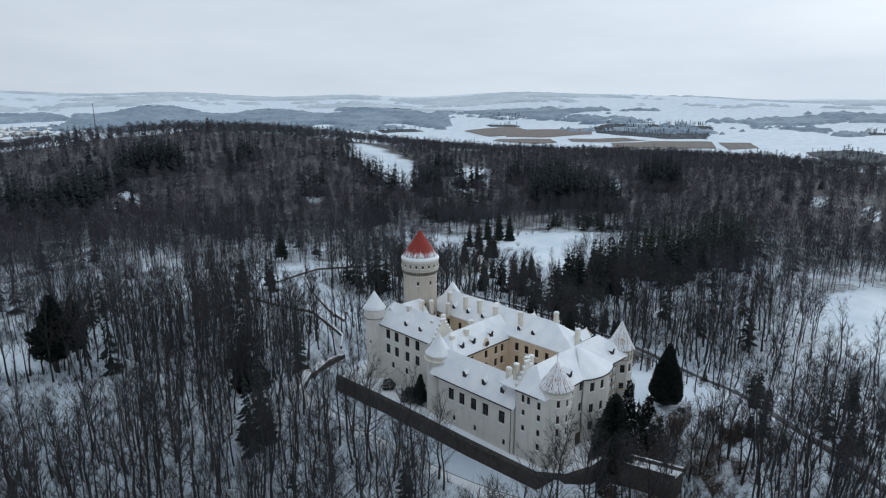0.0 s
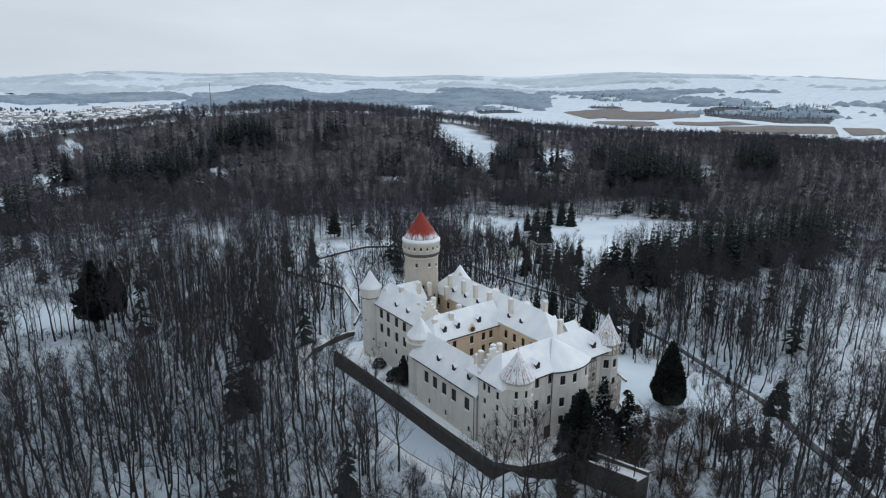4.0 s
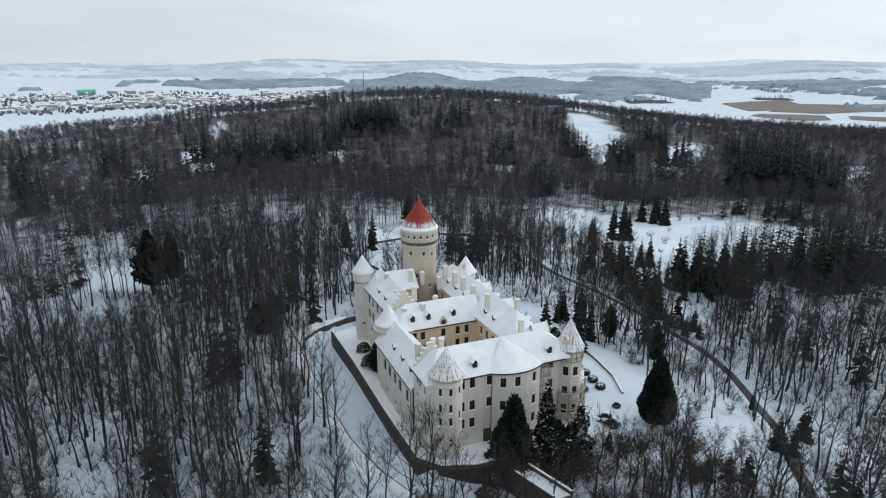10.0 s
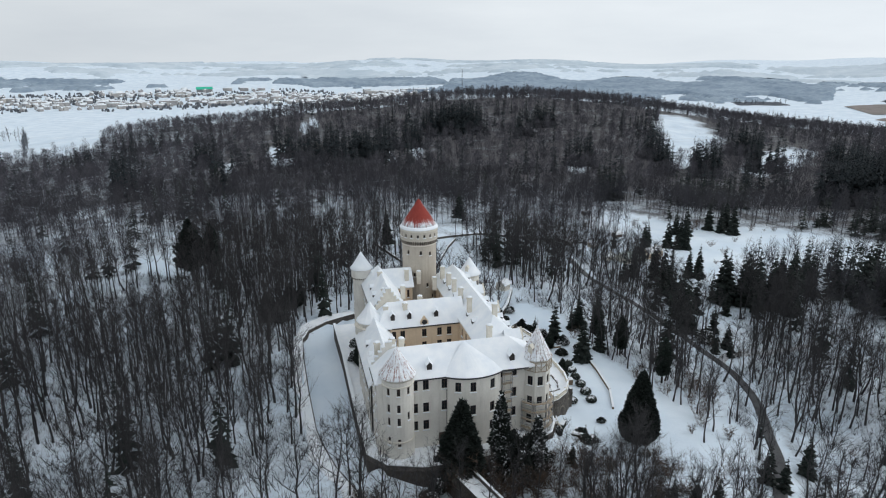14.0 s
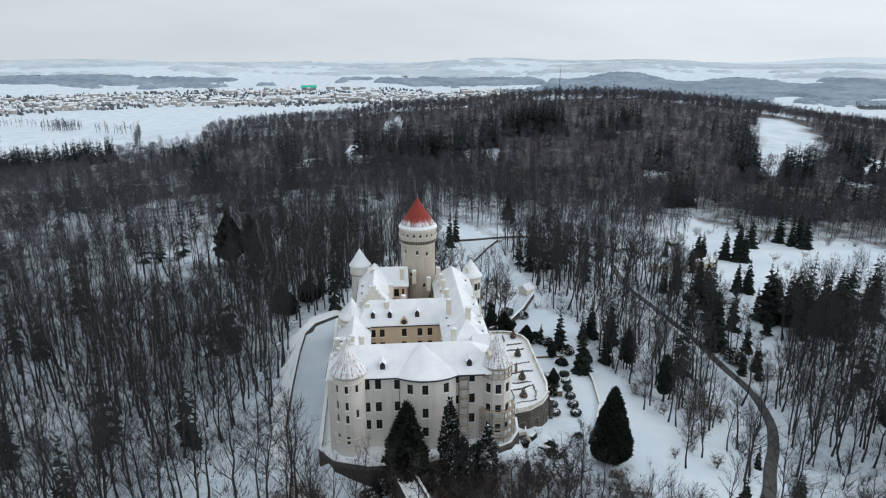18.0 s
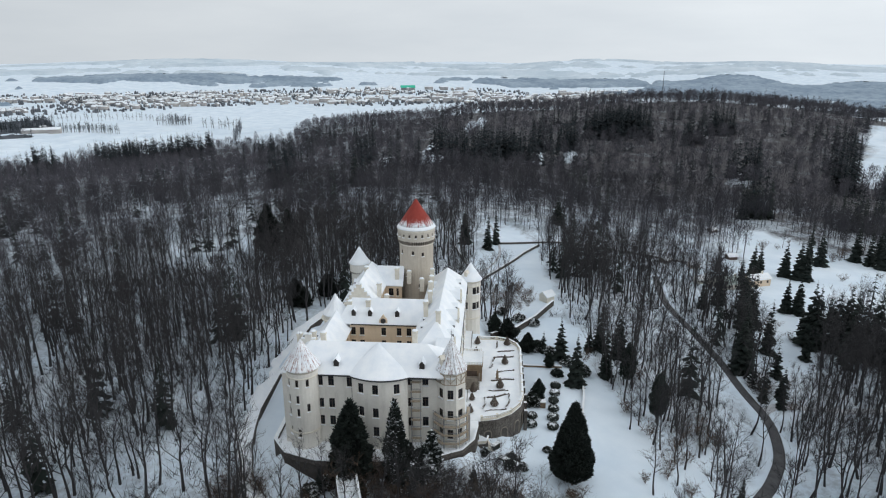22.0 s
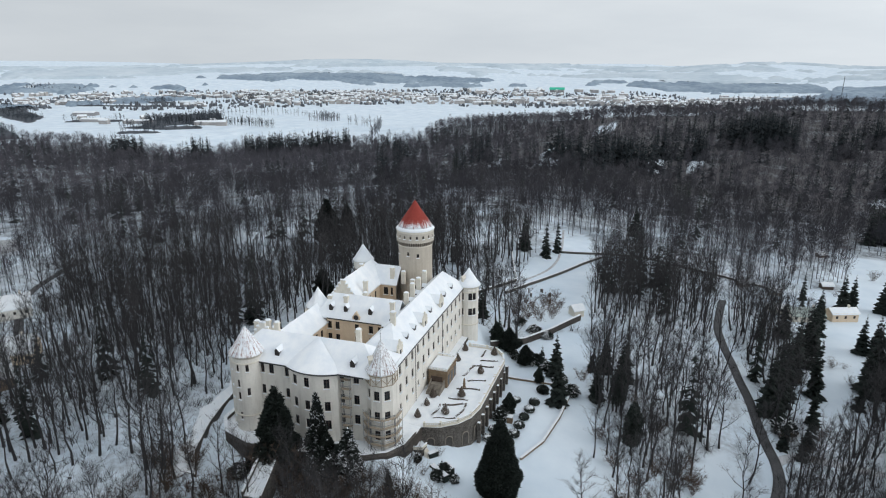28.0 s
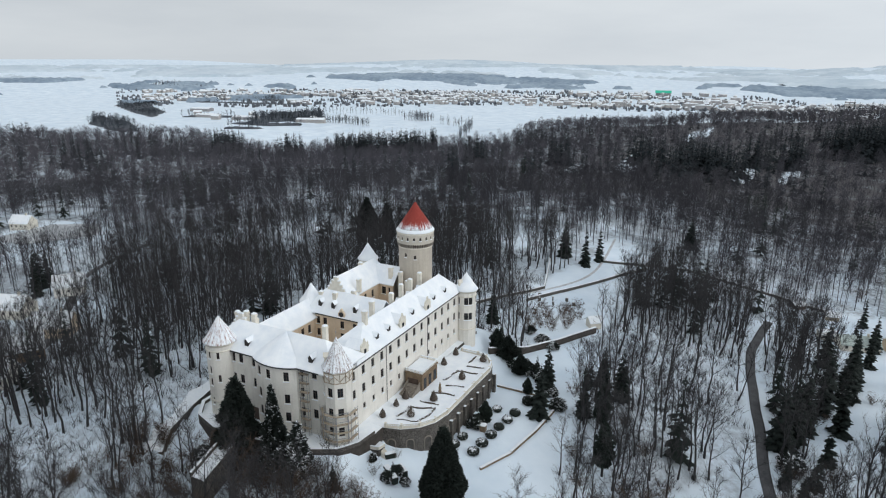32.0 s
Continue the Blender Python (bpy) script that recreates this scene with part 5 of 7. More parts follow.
# stair turret at the west corner of the court
lathe_bm = bmesh.new()
lathe(lathe_bm, -1.2, 37.2, [(3.3, -3), (3.3, 16.0), (3.7, 16.4), (3.7, 16.6)], 20)
part("stair_turret_wall", lathe_bm, M["white"], castle)
bm = bmesh.new()
lathe(bm, -1.2, 37.2, [(3.75, 16.6), (3.75, 16.8), (2.7, 18.0), (1.6, 19.6), (0.6, 21.2), (0.0, 22.3)], 12)
part("stair_turret_roof", bm, M["snow_roof"], castle)
bm = bmesh.new()
lathe(bm, -1.2, 37.2, [(3.5, 15.0), (4.1, 15.15), (4.1, 15.35), (3.5, 15.4)], 20)
part("stair_turret_gallery", bm, M["trim"], castle)


def chimney(x, y, z0, z1, w=1.2, d=0.95, turn=0.0):
    bm = bmesh.new()
    box(bm, -w / 2, w / 2, -d / 2, d / 2, z0, z1 - 0.5)
    box(bm, -w / 2 - 0.12, w / 2 + 0.12, -d / 2 - 0.12, d / 2 + 0.12, z1 - 0.5, z1 - 0.25)
    box(bm, -w / 2, w / 2, -d / 2, d / 2, z1 - 0.25, z1)
    ob = part("chimney", bm, M["trim"], castle)
    ob.matrix_local = pose(x, y, 0, 0, 0, turn)
    bm = bmesh.new()
    lathe(bm, 0, 0, [(w * 0.58, z1 + 0.003), (w * 0.60, z1 + 0.12), (w * 0.4, z1 + 0.26), (0.0, z1 + 0.30)], 8, 0.39)
    part("snow_cap", bm, M["snow"], ob)


for x, y, zt in ((4.2, 55.0, 26.0), (12.9, 58.8, 24.6), (9.5, 46.2, 24.2), (3.8, 44.6, 24.4), (23.8, 57.6, 25.0), (24.2, 51.2, 25.0), (24.4, 45.6, 25.2), (24.8, 39.6, 24.6), (24.6, 30.0, 24.0), (28.6, 20.6, 25.4), (24.0, 10.4, 24.4),
                 (12.9, 38.6, 23.6), (8.2, 36.0, 23.0), (3.0, 36.4, 22.4), (-3.0, 9.4, 23.4), (0.4, 9.0, 24.2), (2.6, 9.4, 23.8), (-0.8, 13.4, 20.4), (16.6, 58.6, 23.8), (20.8, 55.4, 22.6)):
    chimney(x, y, zt - 6.0, zt - (2.0 if y > 30 else 0.6), turn=(x * 7) % 5)

M["dormer"] = plain("dark_lucarne_boards", (0.030, 0.027, 0.027), (0.06, 0.053, 0.05), 2.0, 0.85)


def dormer(x, y, z, turn, parent, s=1.0):
    """A small pointed roof lucarne; it looks along -y before it is turned."""
    bm = bmesh.new()
    w, h, l = 0.55 * s, 0.85 * s, 2.0 * s
    box(bm, -w, w, -0.55 * s, l, -0.5, h)
    vs = [bm.verts.new(p) for p in ((-w, -0.55 * s, h), (w, -0.55 * s, h), (0, -0.55 * s, h + 0.75 * s))]
    bm.faces.new(vs)
    ob = part("lucarne", bm, M["dormer"], parent)
    ob.matrix_local = pose(x, y, z, 0, 0, turn)
    bm = bmesh.new()
    for k in (-1, 1):
        q = [(0, -0.70 * s, h + 0.85 * s), (k * (w + 0.24), -0.70 * s, h - 0.05), (k * (w + 0.24), l, h - 0.05), (0, l, h + 0.85 * s)]
        slab(bm, [q if k < 0 else q[::-1]], 0.10)
    part("lucarne_roof", bm, M["snow"], ob)


for x in (7.4, 26.6):
    dormer(x, 1.6, 19.1, 0, front_roof)
for x in (4.5, 9.0, 16.4):
    dormer(x, 34.2, 17.6, 0, court_roof)
for y in (13.0, 19.0, 25.5):
    dormer(-3.2, y, 14.5, -90, west_roof)
for y in (20.5, 26.0, 38.5, 51.0, 58.0):
    dormer(EAST - 1.9, y, 18.2, 90, east_roof)
for y in (25.0, 30.0, 44.0, 50.0, 56.0):
    dormer(24.4, y, 18.0, -90, east_roof)
for y in (47.0, 53.0):
    dormer(1.5, y, 19.3, -90, north_roof)


def ornate_dormer(y):
    """A tall plastered dormer with a curved gable and pinnacles, on the palace's east eave."""
    bm = bmesh.new()
    prof = [(-1.5, 0), (1.5, 0), (1.5, 1.9), (1.75, 2.1), (1.2, 2.5), (0.85, 3.3), (0.3, 3.7), (0.0, 4.5), (-0.3, 3.7), (-0.85, 3.3), (-1.2, 2.5), (-1.75, 2.1), (-1.5, 1.9)]
    a = [bm.verts.new((EAST - 0.5, y + u, EAST_EAVE + 0.2 + v)) for u, v in prof]
    b = [bm.verts.new((EAST - 0.95, y + u, EAST_EAVE + 0.2 + v)) for u, v in prof]
    bm.faces.new(a)
    bm.faces.new(b[::-1])
    for i in range(len(prof)):
        j = (i + 1) % len(prof)
        bm.faces.new((a[j], a[i], b[i], b[j]))
    box(bm, EAST - 4.6, EAST - 0.96, y - 1.3, y + 1.3, EAST_EAVE - 0.2, EAST_EAVE + 2.2)
    for s in (-1.5, 1.5):
        lathe(bm, EAST - 0.72, y + s, [(0.18, EAST_EAVE + 2.2), (0.24, EAST_EAVE + 2.6), (0.1, EAST_EAVE + 2.8), (0.2, EAST_EAVE + 3.1), (0.0, EAST_EAVE + 3.7)], 8)
    bmesh.ops.recalc_face_normals(bm, faces=bm.faces[:])
    ob = part("ornate_dormer", bm, M["trim"], east_roof)
    bm = bmesh.new()
    for s in (-1, 1):
        q = [(EAST - 0.9, y, EAST_EAVE + 4.3), (EAST - 0.9, y + s * 1.75, EAST_EAVE + 2.3), (EAST - 5.2, y + s * 1.75, EAST_EAVE + 2.3), (EAST - 5.2, y, EAST_EAVE + 4.3)]
        slab(bm, [q if s < 0 else q[::-1]], 0.2)
    part("ornate_dormer_roof", bm, M["snow"], east_roof)
    bm = bmesh.new()
    box(bm, EAST - 0.52, EAST - 0.46, y - 0.45, y + 0.45, EAST_EAVE + 0.6, EAST_EAVE + 2.0)
    part("ornate_dormer_window", bm, M["glass"], east_roof)


for y in (13.5, 31.5, 45.5):
    ornate_dormer(y)

# clock gable over the court
bm = bmesh.new()
cl = [(-1.1, 0), (1.1, 0), (1.1, 1.4), (0.75, 1.9), (0.3, 2.6), (0, 3.0), (-0.3, 2.6), (-0.75, 1.9), (-1.1, 1.4)]
a = [bm.verts.new((12.8 + u, 32.3, COURT - 0.3 + v)) for u, v in cl]
b = [bm.verts.new((12.8 + u, 32.8, COURT - 0.3 + v)) for u, v in cl]
bm.faces.new(a)
bm.faces.new(b[::-1])
for i in range(len(cl)):
    j = (i + 1) % len(cl)
    bm.faces.new((a[j], a[i], b[i], b[j]))
bmesh.ops.recalc_face_normals(bm, faces=bm.faces[:])
clock = part("clock_gable", bm, M["yellow"], castle, "small curved gable with a clock")
bm = bmesh.new()
bmesh.ops.create_cone(bm, cap_ends=True, segments=20, radius1=0.72, radius2=0.72, depth=0.12, matrix=pose(12.8, 32.24, COURT + 0.9, 90))
part("clock_face", bm, M["dark_metal"], clock)

# dark boards under the eaves


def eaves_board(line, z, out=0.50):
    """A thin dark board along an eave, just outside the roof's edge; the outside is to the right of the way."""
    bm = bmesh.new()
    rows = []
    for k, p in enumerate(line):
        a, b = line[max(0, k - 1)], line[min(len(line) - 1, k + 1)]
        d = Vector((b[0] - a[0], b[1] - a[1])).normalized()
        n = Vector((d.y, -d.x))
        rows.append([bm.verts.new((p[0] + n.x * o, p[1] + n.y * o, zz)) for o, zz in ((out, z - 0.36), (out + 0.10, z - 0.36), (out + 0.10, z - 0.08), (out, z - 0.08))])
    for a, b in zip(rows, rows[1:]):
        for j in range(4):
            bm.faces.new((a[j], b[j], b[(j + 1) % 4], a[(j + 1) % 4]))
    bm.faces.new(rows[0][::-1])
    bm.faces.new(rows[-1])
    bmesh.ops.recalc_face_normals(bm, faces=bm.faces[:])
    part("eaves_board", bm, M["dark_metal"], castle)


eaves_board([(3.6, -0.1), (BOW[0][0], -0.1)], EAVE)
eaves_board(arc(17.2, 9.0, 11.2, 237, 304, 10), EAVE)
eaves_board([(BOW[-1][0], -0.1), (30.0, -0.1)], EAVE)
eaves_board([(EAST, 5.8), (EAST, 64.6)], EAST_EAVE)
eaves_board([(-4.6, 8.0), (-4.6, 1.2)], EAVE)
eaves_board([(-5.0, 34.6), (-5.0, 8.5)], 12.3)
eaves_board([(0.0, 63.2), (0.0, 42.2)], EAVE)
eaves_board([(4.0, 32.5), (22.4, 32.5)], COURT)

# turret dormers and downpipes
for cx, cy, zz, r, a in ((33.0, 2.6, 20.6, 2.3, 215), (35.1, 67.2, 18.4, 2.2, 235)):
    bm = bmesh.new()
    box(bm, -0.5, 0.5, -0.5, 1.2, -0.6, 1.1)
    slab(bm, [((-0.75, -0.75, 0.95), (0, -0.75, 1.75), (0, 1.2, 1.75), (-0.75, 1.2, 0.95)), ((0, -0.75, 1.75), (0.75, -0.75, 0.95), (0.75, 1.2, 0.95), (0, 1.2, 1.75))], 0.12)
    bmesh.ops.recalc_face_normals(bm, faces=bm.faces[:])
    ob = part("turret_dormer", bm, M["trim"], castle)
    ob.matrix_local = pose(cx + r * math.cos(radians(a)), cy + r * math.sin(radians(a)), zz, 0, 0, a + 90)
for x, y in ((1.9, -0.14), (11.0, -0.14), (24.2, 0.85), (EAST + 0.14, 22.0), (EAST + 0.14, 44.0), (-5.14, 9.0), (-0.14, 41.0)):
    bm = bmesh.new()
    lathe(bm, x, y, [(0.07, -0.5), (0.07, 12.0 if x == -5.14 else EAST_EAVE - 0.4 if x > EAST else EAVE - 0.4)], 6)
    part("downpipe", bm, M["dark_metal"], castle)


# ---- the distance: woods, copses and the town in the valley ----


def canopy(seed):
    """A clump of far treetops: a low, ragged heap of crowns."""
    rng = random.Random(seed)
    v, t = [], []
    for _ in range(3):
        cx, cy, r, h = rng.uniform(-0.6, 0.6), rng.uniform(-0.6, 0.6), rng.uniform(0.35, 0.6), rng.uniform(0.6, 1.1)
        b = len(v)
        n = 5
        a0 = rng.random()
        for q, z in ((1.0, -0.3), (0.85, 0.62 * h)):
            v += [(cx + q * r * rng.uniform(0.8, 1.15) * math.cos(6.2832 * k / n + a0), cy + q * r * rng.uniform(0.8, 1.15) * math.sin(6.2832 * k / n + a0), z) for k in range(n)]
        v.append((cx, cy, h))
        for k in range(n):
            c, d = b + k, b + (k + 1) % n
            t += [(c, d, d + n), (c, d + n, c + n), (c + n, d + n, b + 2 * n)]
    return np.array(v, float), np.array(t, np.int32)


VALLEY_WOODS = [
    [(-1010, 1010), (-900, 1010), (-830, 1060), (-860, 1090), (-980, 1060)], [(-900, 900), (-850, 960), (-880, 980), (-930, 930)], [(-1300, 1150), (-1180, 1190), (-1190, 1230), (-1320, 1200)], [(-1700, 1560), (-1350, 1640), (-1360, 1670), (-1710, 1600)],
    [(-1100, 1200), (-1190, 1400), (-1110, 1500), (-905, 1240), (-880, 1130), (-940, 1150), (-960, 1060), (-1000, 1080)], [(-1785, 1318), (-1900, 1480), (-1495, 1260), (-1378, 1120), (-1460, 1150)],
    [(-1541, 1073), (-1284, 970), (-960, 740), (-1000, 720), (-1300, 880)], [(-1409, 2009), (-1327, 2040), (-1280, 2200), (-1450, 2160)], [(-1250, 2210), (-1150, 2190), (-1130, 2300), (-1240, 2330)],
    [(2050, 1270), (2250, 1420), (2650, 1530), (2750, 1150), (2516, 1020), (2060, 850), (1980, 960), (2000, 1130)], [(2017, 1765), (2127, 1690), (2220, 1800), (2100, 1850)], [(2300, 1980), (2420, 1900), (2700, 2100), (2500, 2200)],
    [(1500, 305), (1830, 480), (2000, 420), (1900, 250), (1560, 120)], [(2620, 560), (2700, 640), (3000, 500), (2900, 380)], [(-2400, 1950), (-2160, 2030), (-2200, 2120), (-2450, 2060)], [(-1850, 1650), (-1500, 1760), (-1520, 1820), (-1860, 1720)],
    [(700, 1900), (1100, 1800), (1300, 1900), (900, 2050)], [(900, 2300), (1300, 2150), (1380, 2220), (1000, 2400)], [(1450, 1780), (1600, 1740), (1660, 1850), (1500, 1900)]]


def wood_sheet(name, r0, r1, dr, da, mat, high, label, wooded):
    """Far woods as one closed canopy: high and uneven where trees stand, sloping to the ground at the edges."""
    na, nr = int(164 / da), int((r1 - r0) / dr)
    grid = [[None] * (nr + 1) for _ in range(na + 1)]
    for i in range(na + 1):
        for j in range(nr + 1):
            a, r = radians(-74 + i * da + rng.uniform(-0.3, 0.3) * da), r0 + (j + rng.uniform(-0.3, 0.3)) * dr
            x, y = r * math.sin(a), r * math.cos(a) - 80
            grid[i][j] = (x, y, wooded(x, y))
    verts, tris, index = [], [], {}

    def corner(i, j):
        if (i, j) not in index:
            x, y, w = grid[i][j]
            index[i, j] = len(verts)
            verts.append((x, y, ground_z(x, y) + (rng.uniform(*high) if w else -1.0)))
        return index[i, j]

    for i in range(na):
        for j in range(nr):
            ring = ((i, j), (i, j + 1), (i + 1, j + 1), (i + 1, j))
            if sum(grid[p][q][2] for p, q in ring) >= 1:
                a, b, c, d = (corner(p, q) for p, q in ring)
                tris += [(a, c, b), (a, d, c)]
    tagged(new(name, arrays_mesh(name, np.array(verts), np.array(tris, np.int32), mat)), label, "woods", kind="stuff")


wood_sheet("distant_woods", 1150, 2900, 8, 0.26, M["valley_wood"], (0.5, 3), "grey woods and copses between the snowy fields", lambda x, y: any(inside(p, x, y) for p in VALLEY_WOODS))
wood_sheet("distant_woods", 2300, 3600, 16, 0.3, M["haze_wood"], (7, 14), "woods on the far hills, coloured blue-grey for haze", lambda x, y: far_wood(x, y) and not inside([(-1800, 1900), (-1700, 2900), (500, 3000), (500, 2150), (-300, 2150)], x, y))
wood_sheet("distant_woods", 3600, 4850, 24, 0.4, M["pale_haze_wood"], (7, 13), "woods along the horizon, coloured pale blue for haze", far_wood)
copse_bare, copse_fir = [], []
for poly in VALLEY_WOODS:
    xs, ys = [p[0] for p in poly], [p[1] for p in poly]
    gap = 13 if max(xs) < 0 else 26
    for _ in range(int((max(xs) - min(xs)) * (max(ys) - min(ys)) / gap ** 2)):
        x, y = rng.uniform(min(xs) - 8, max(xs) + 8), rng.uniform(min(ys) - 8, max(ys) + 8)
        if inside(poly, x + rng.uniform(-9, 9), y + rng.uniform(-9, 9)):
            s = rng.uniform(0.5, 0.85)
            (copse_fir if noise.noise(Vector((x * 0.01, y * 0.01, 3))) > 0.0 else copse_bare).append((x, y, ground_z(x, y), rng.uniform(0, 6), s * 1.2, s))
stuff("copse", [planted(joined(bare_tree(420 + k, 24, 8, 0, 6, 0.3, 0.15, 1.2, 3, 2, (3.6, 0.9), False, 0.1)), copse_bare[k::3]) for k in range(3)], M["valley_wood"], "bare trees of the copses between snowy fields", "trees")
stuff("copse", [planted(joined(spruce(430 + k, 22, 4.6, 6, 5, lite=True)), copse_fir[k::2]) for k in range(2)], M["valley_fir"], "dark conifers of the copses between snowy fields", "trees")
kinds = [canopy(300 + k) for k in range(6)]


TOWN_TREES = []
while len(TOWN_TREES) < 1900:
    f, r = rng.uniform(-52, 14), rng.uniform(2080, 3000)
    x, y = r * math.sin(radians(f)), r * math.cos(radians(f)) - 80
    if noise.noise(Vector((x * 0.004, y * 0.004, 12))) > -0.1:
        w = rng.uniform(3, 8)
        TOWN_TREES.append((x, y, ground_z(x, y), rng.uniform(0, 6), w, rng.uniform(6, 13)))
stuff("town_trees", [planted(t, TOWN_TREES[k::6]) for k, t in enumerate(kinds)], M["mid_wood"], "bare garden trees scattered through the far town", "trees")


def tree_row(name, pts, gap, height, label, mat="mid_wood"):
    """A line of bare trees along a field."""
    spots = []
    for (ax, ay), (bx, by) in zip(pts, pts[1:]):
        l = math.hypot(bx - ax, by - ay)
        for k in range(int(l / gap)):
            f = k * gap / l
            x, y = ax + (bx - ax) * f + rng.uniform(-3, 3), ay + (by - ay) * f + rng.uniform(-3, 3)
            s = height / 25 * rng.uniform(0.7, 1.15)
            spots.append((x, y, ground_z(x, y), rng.uniform(0, 6), s, s))
    tm = [joined(bare_tree(400 + k, 25, 10, 0, 6, 0.22, 0.2, 1.8, 3, 2, (3.4, 0.5), False)) for k in range(3)]
    stuff(name, [planted(t, spots[k::3]) for k, t in enumerate(tm) if spots[k::3]], M[mat], label, "trees")


tree_row("tree_row", [(-570, 1230), (-470, 1180), (-420, 1030), (-400, 960)], 9, 22, "row of bare poplars along a snowy field")
tree_row("tree_row", [(-1150, 1420), (-900, 1500), (-720, 1450)], 10, 20, "line of bare trees across the fields")
tree_row("tree_row", [(-720, 1320), (-660, 1290), (-640, 1330), (-715, 1360), (-650, 1310), (-700, 1345)], 6, 20, "small bare copse standing alone in a snowfield")
tree_row("tree_row", [(-1000, 1130), (-860, 1190), (-700, 1130), (-860, 1160), (-980, 1170), (-720, 1160)], 7, 18, "dark strip of wood round a farm", "far_needle")
tree_row("tree_row", [(-1650, 1950), (-900, 2080), (-200, 2080), (300, 1980)], 22, 16, "broken hedge of trees before the town")


def house_meshes(w, d, h, roof_h):
    bm = bmesh.new()
    box(bm, -w / 2, w / 2, -d / 2, d / 2, -2.0, h)
    vs = [bm.verts.new(p) for p in ((-w / 2, -d / 2, h), (-w / 2, d / 2, h), (-w / 2, 0, h + roof_h), (w / 2, -d / 2, h), (w / 2, d / 2, h), (w / 2, 0, h + roof_h))]
    bm.faces.new((vs[1], vs[0], vs[2]))
    bm.faces.new((vs[3], vs[4], vs[5]))
    walls = finish(bm, "wall", M["town"])
    bm = bmesh.new()
    e = 0.5
    slab(bm, [((-w / 2 - e, -d / 2 - e, h - 0.2), (w / 2 + e, -d / 2 - e, h - 0.2), (w / 2 + e, 0, h + roof_h), (-w / 2 - e, 0, h + roof_h)),
              ((w / 2 + e, d / 2 + e, h - 0.2), (-w / 2 - e, d / 2 + e, h - 0.2), (-w / 2 - e, 0, h + roof_h), (w / 2 + e, 0, h + roof_h))], 0.35)
    top = finish(bm, "roof", M["snow"])
    return walls, top


TOWN_KINDS = [house_meshes(*k) for k in ((12, 9, 5.5, 4), (14, 10, 7, 4.5), (22, 12, 9, 4), (34, 13, 12, 2.0), (46, 16, 15, 1.2), (60, 30, 8, 2.5))]


def house(x, y, turn, kind, label="far town house with a snow-covered roof", group="houses of the town"):
    ob = thing("house", label, "house", (x, y, ground_z(x, y)), turn, group)
    walls, top = TOWN_KINDS[kind]
    part("wall", walls, None, ob)
    part("roof", top, None, ob)
    return ob


def town_spot():
    while True:
        f, r = rng.uniform(-50, 12), rng.uniform(2180, 2950)
        x, y = r * math.sin(radians(f)), r * math.cos(radians(f)) - 80
        if noise.noise(Vector((x * 0.003, y * 0.003, 2))) > -0.2 and not (f < -38 and r < 2400):
            return x, y


for _ in range(300):
    kind = rng.choices(range(6), (7, 8, 7, 4, 2, 1))[0]
    house(*town_spot(), rng.choice((0, 25, 90, 115)) + rng.uniform(-8, 8), kind, "long flat-roofed block in the far town" if kind > 2 else "far town house with a snow-covered roof")
crowd = [[] for _ in range(4)]
for _ in range(800):
    x, y = town_spot()
    crowd[rng.choices(range(4), (6, 7, 4, 1))[0]].append((x, y, ground_z(x, y), rng.choice((0, 0.4, 1.6, 2.0)), rng.uniform(0.8, 1.1), rng.uniform(0.8, 1.2)))


def mesh_arrays(me):
    me.calc_loop_triangles()
    return np.array([v.co for v in me.vertices]), np.array([t.vertices for t in me.loop_triangles], np.int32)


for q, (name, mat, label) in enumerate((("house_walls", M["town"], "crowded small house walls of the far town"), ("house_roofs", M["snow"], "crowded snowy roofs of the far town"))):
    stuff(name, [planted(mesh_arrays(TOWN_KINDS[k][q]), crowd[k]) for k in range(4)], mat, label, "houses")
for x, y, t, k in ((-880, 1150, 20, 5), (-840, 1140, 20, 2), (-900, 1190, 60, 1), (-1080, 1150, 10, 5), (-1240, 1180, 10, 5), (-1150, 1120, 12, 2), (-1330, 1230, 40, 2), (-1190, 1290, 70, 1), (-1420, 1330, 15, 5)):
    house(x, y, t, k, "low farm building with a snowy roof among fields", "farm buildings in the fields")
hall = thing("hall", "large sports hall with a bright green roof in the town", "hall", (-330, 2780, ground_z(-330, 2780)), 10)
bm = bmesh.new()
box(bm, -30, 30, -16, 16, -2, 13)
part("wall", bm, M["town"], hall)
bm = bmesh.new()
slab(bm, [((-32, -18, 13), (32, -18, 13), (32, 0, 22), (-32, 0, 22)), ((32, 18, 13), (-32, 18, 13), (-32, 0, 22), (32, 0, 22))], 0.6)
part("roof", bm, M["green_roof"], hall)

mast = thing("radio_mast", "thin lattice radio mast on the far hill", "mast", (690, 2500, ground_z(690, 2500)))
for k in range(6):
    w0, w1, z0, z1 = 2.6 * (1 - k / 7), 2.6 * (1 - (k + 1) / 7), k * 17.0, (k + 1) * 17.0
    out = ([], [])
    for a in range(3):
        c0, c1 = 2.09 * a, 2.09 * (a + 1)
        p, q = np.array((w0 * math.cos(c0), w0 * math.sin(c0), z0)), np.array((w1 * math.cos(c0), w1 * math.sin(c0), z1))
        tube(out, p, q, 0.35, 0.35)
        tube(out, p, np.array((w1 * math.cos(c1), w1 * math.sin(c1), z1)), 0.2, 0.2)
    part("mast_section", arrays_mesh("mast_section", np.array(out[0]), np.array(out[1], np.int32), M["dark_metal"]), None, mast)


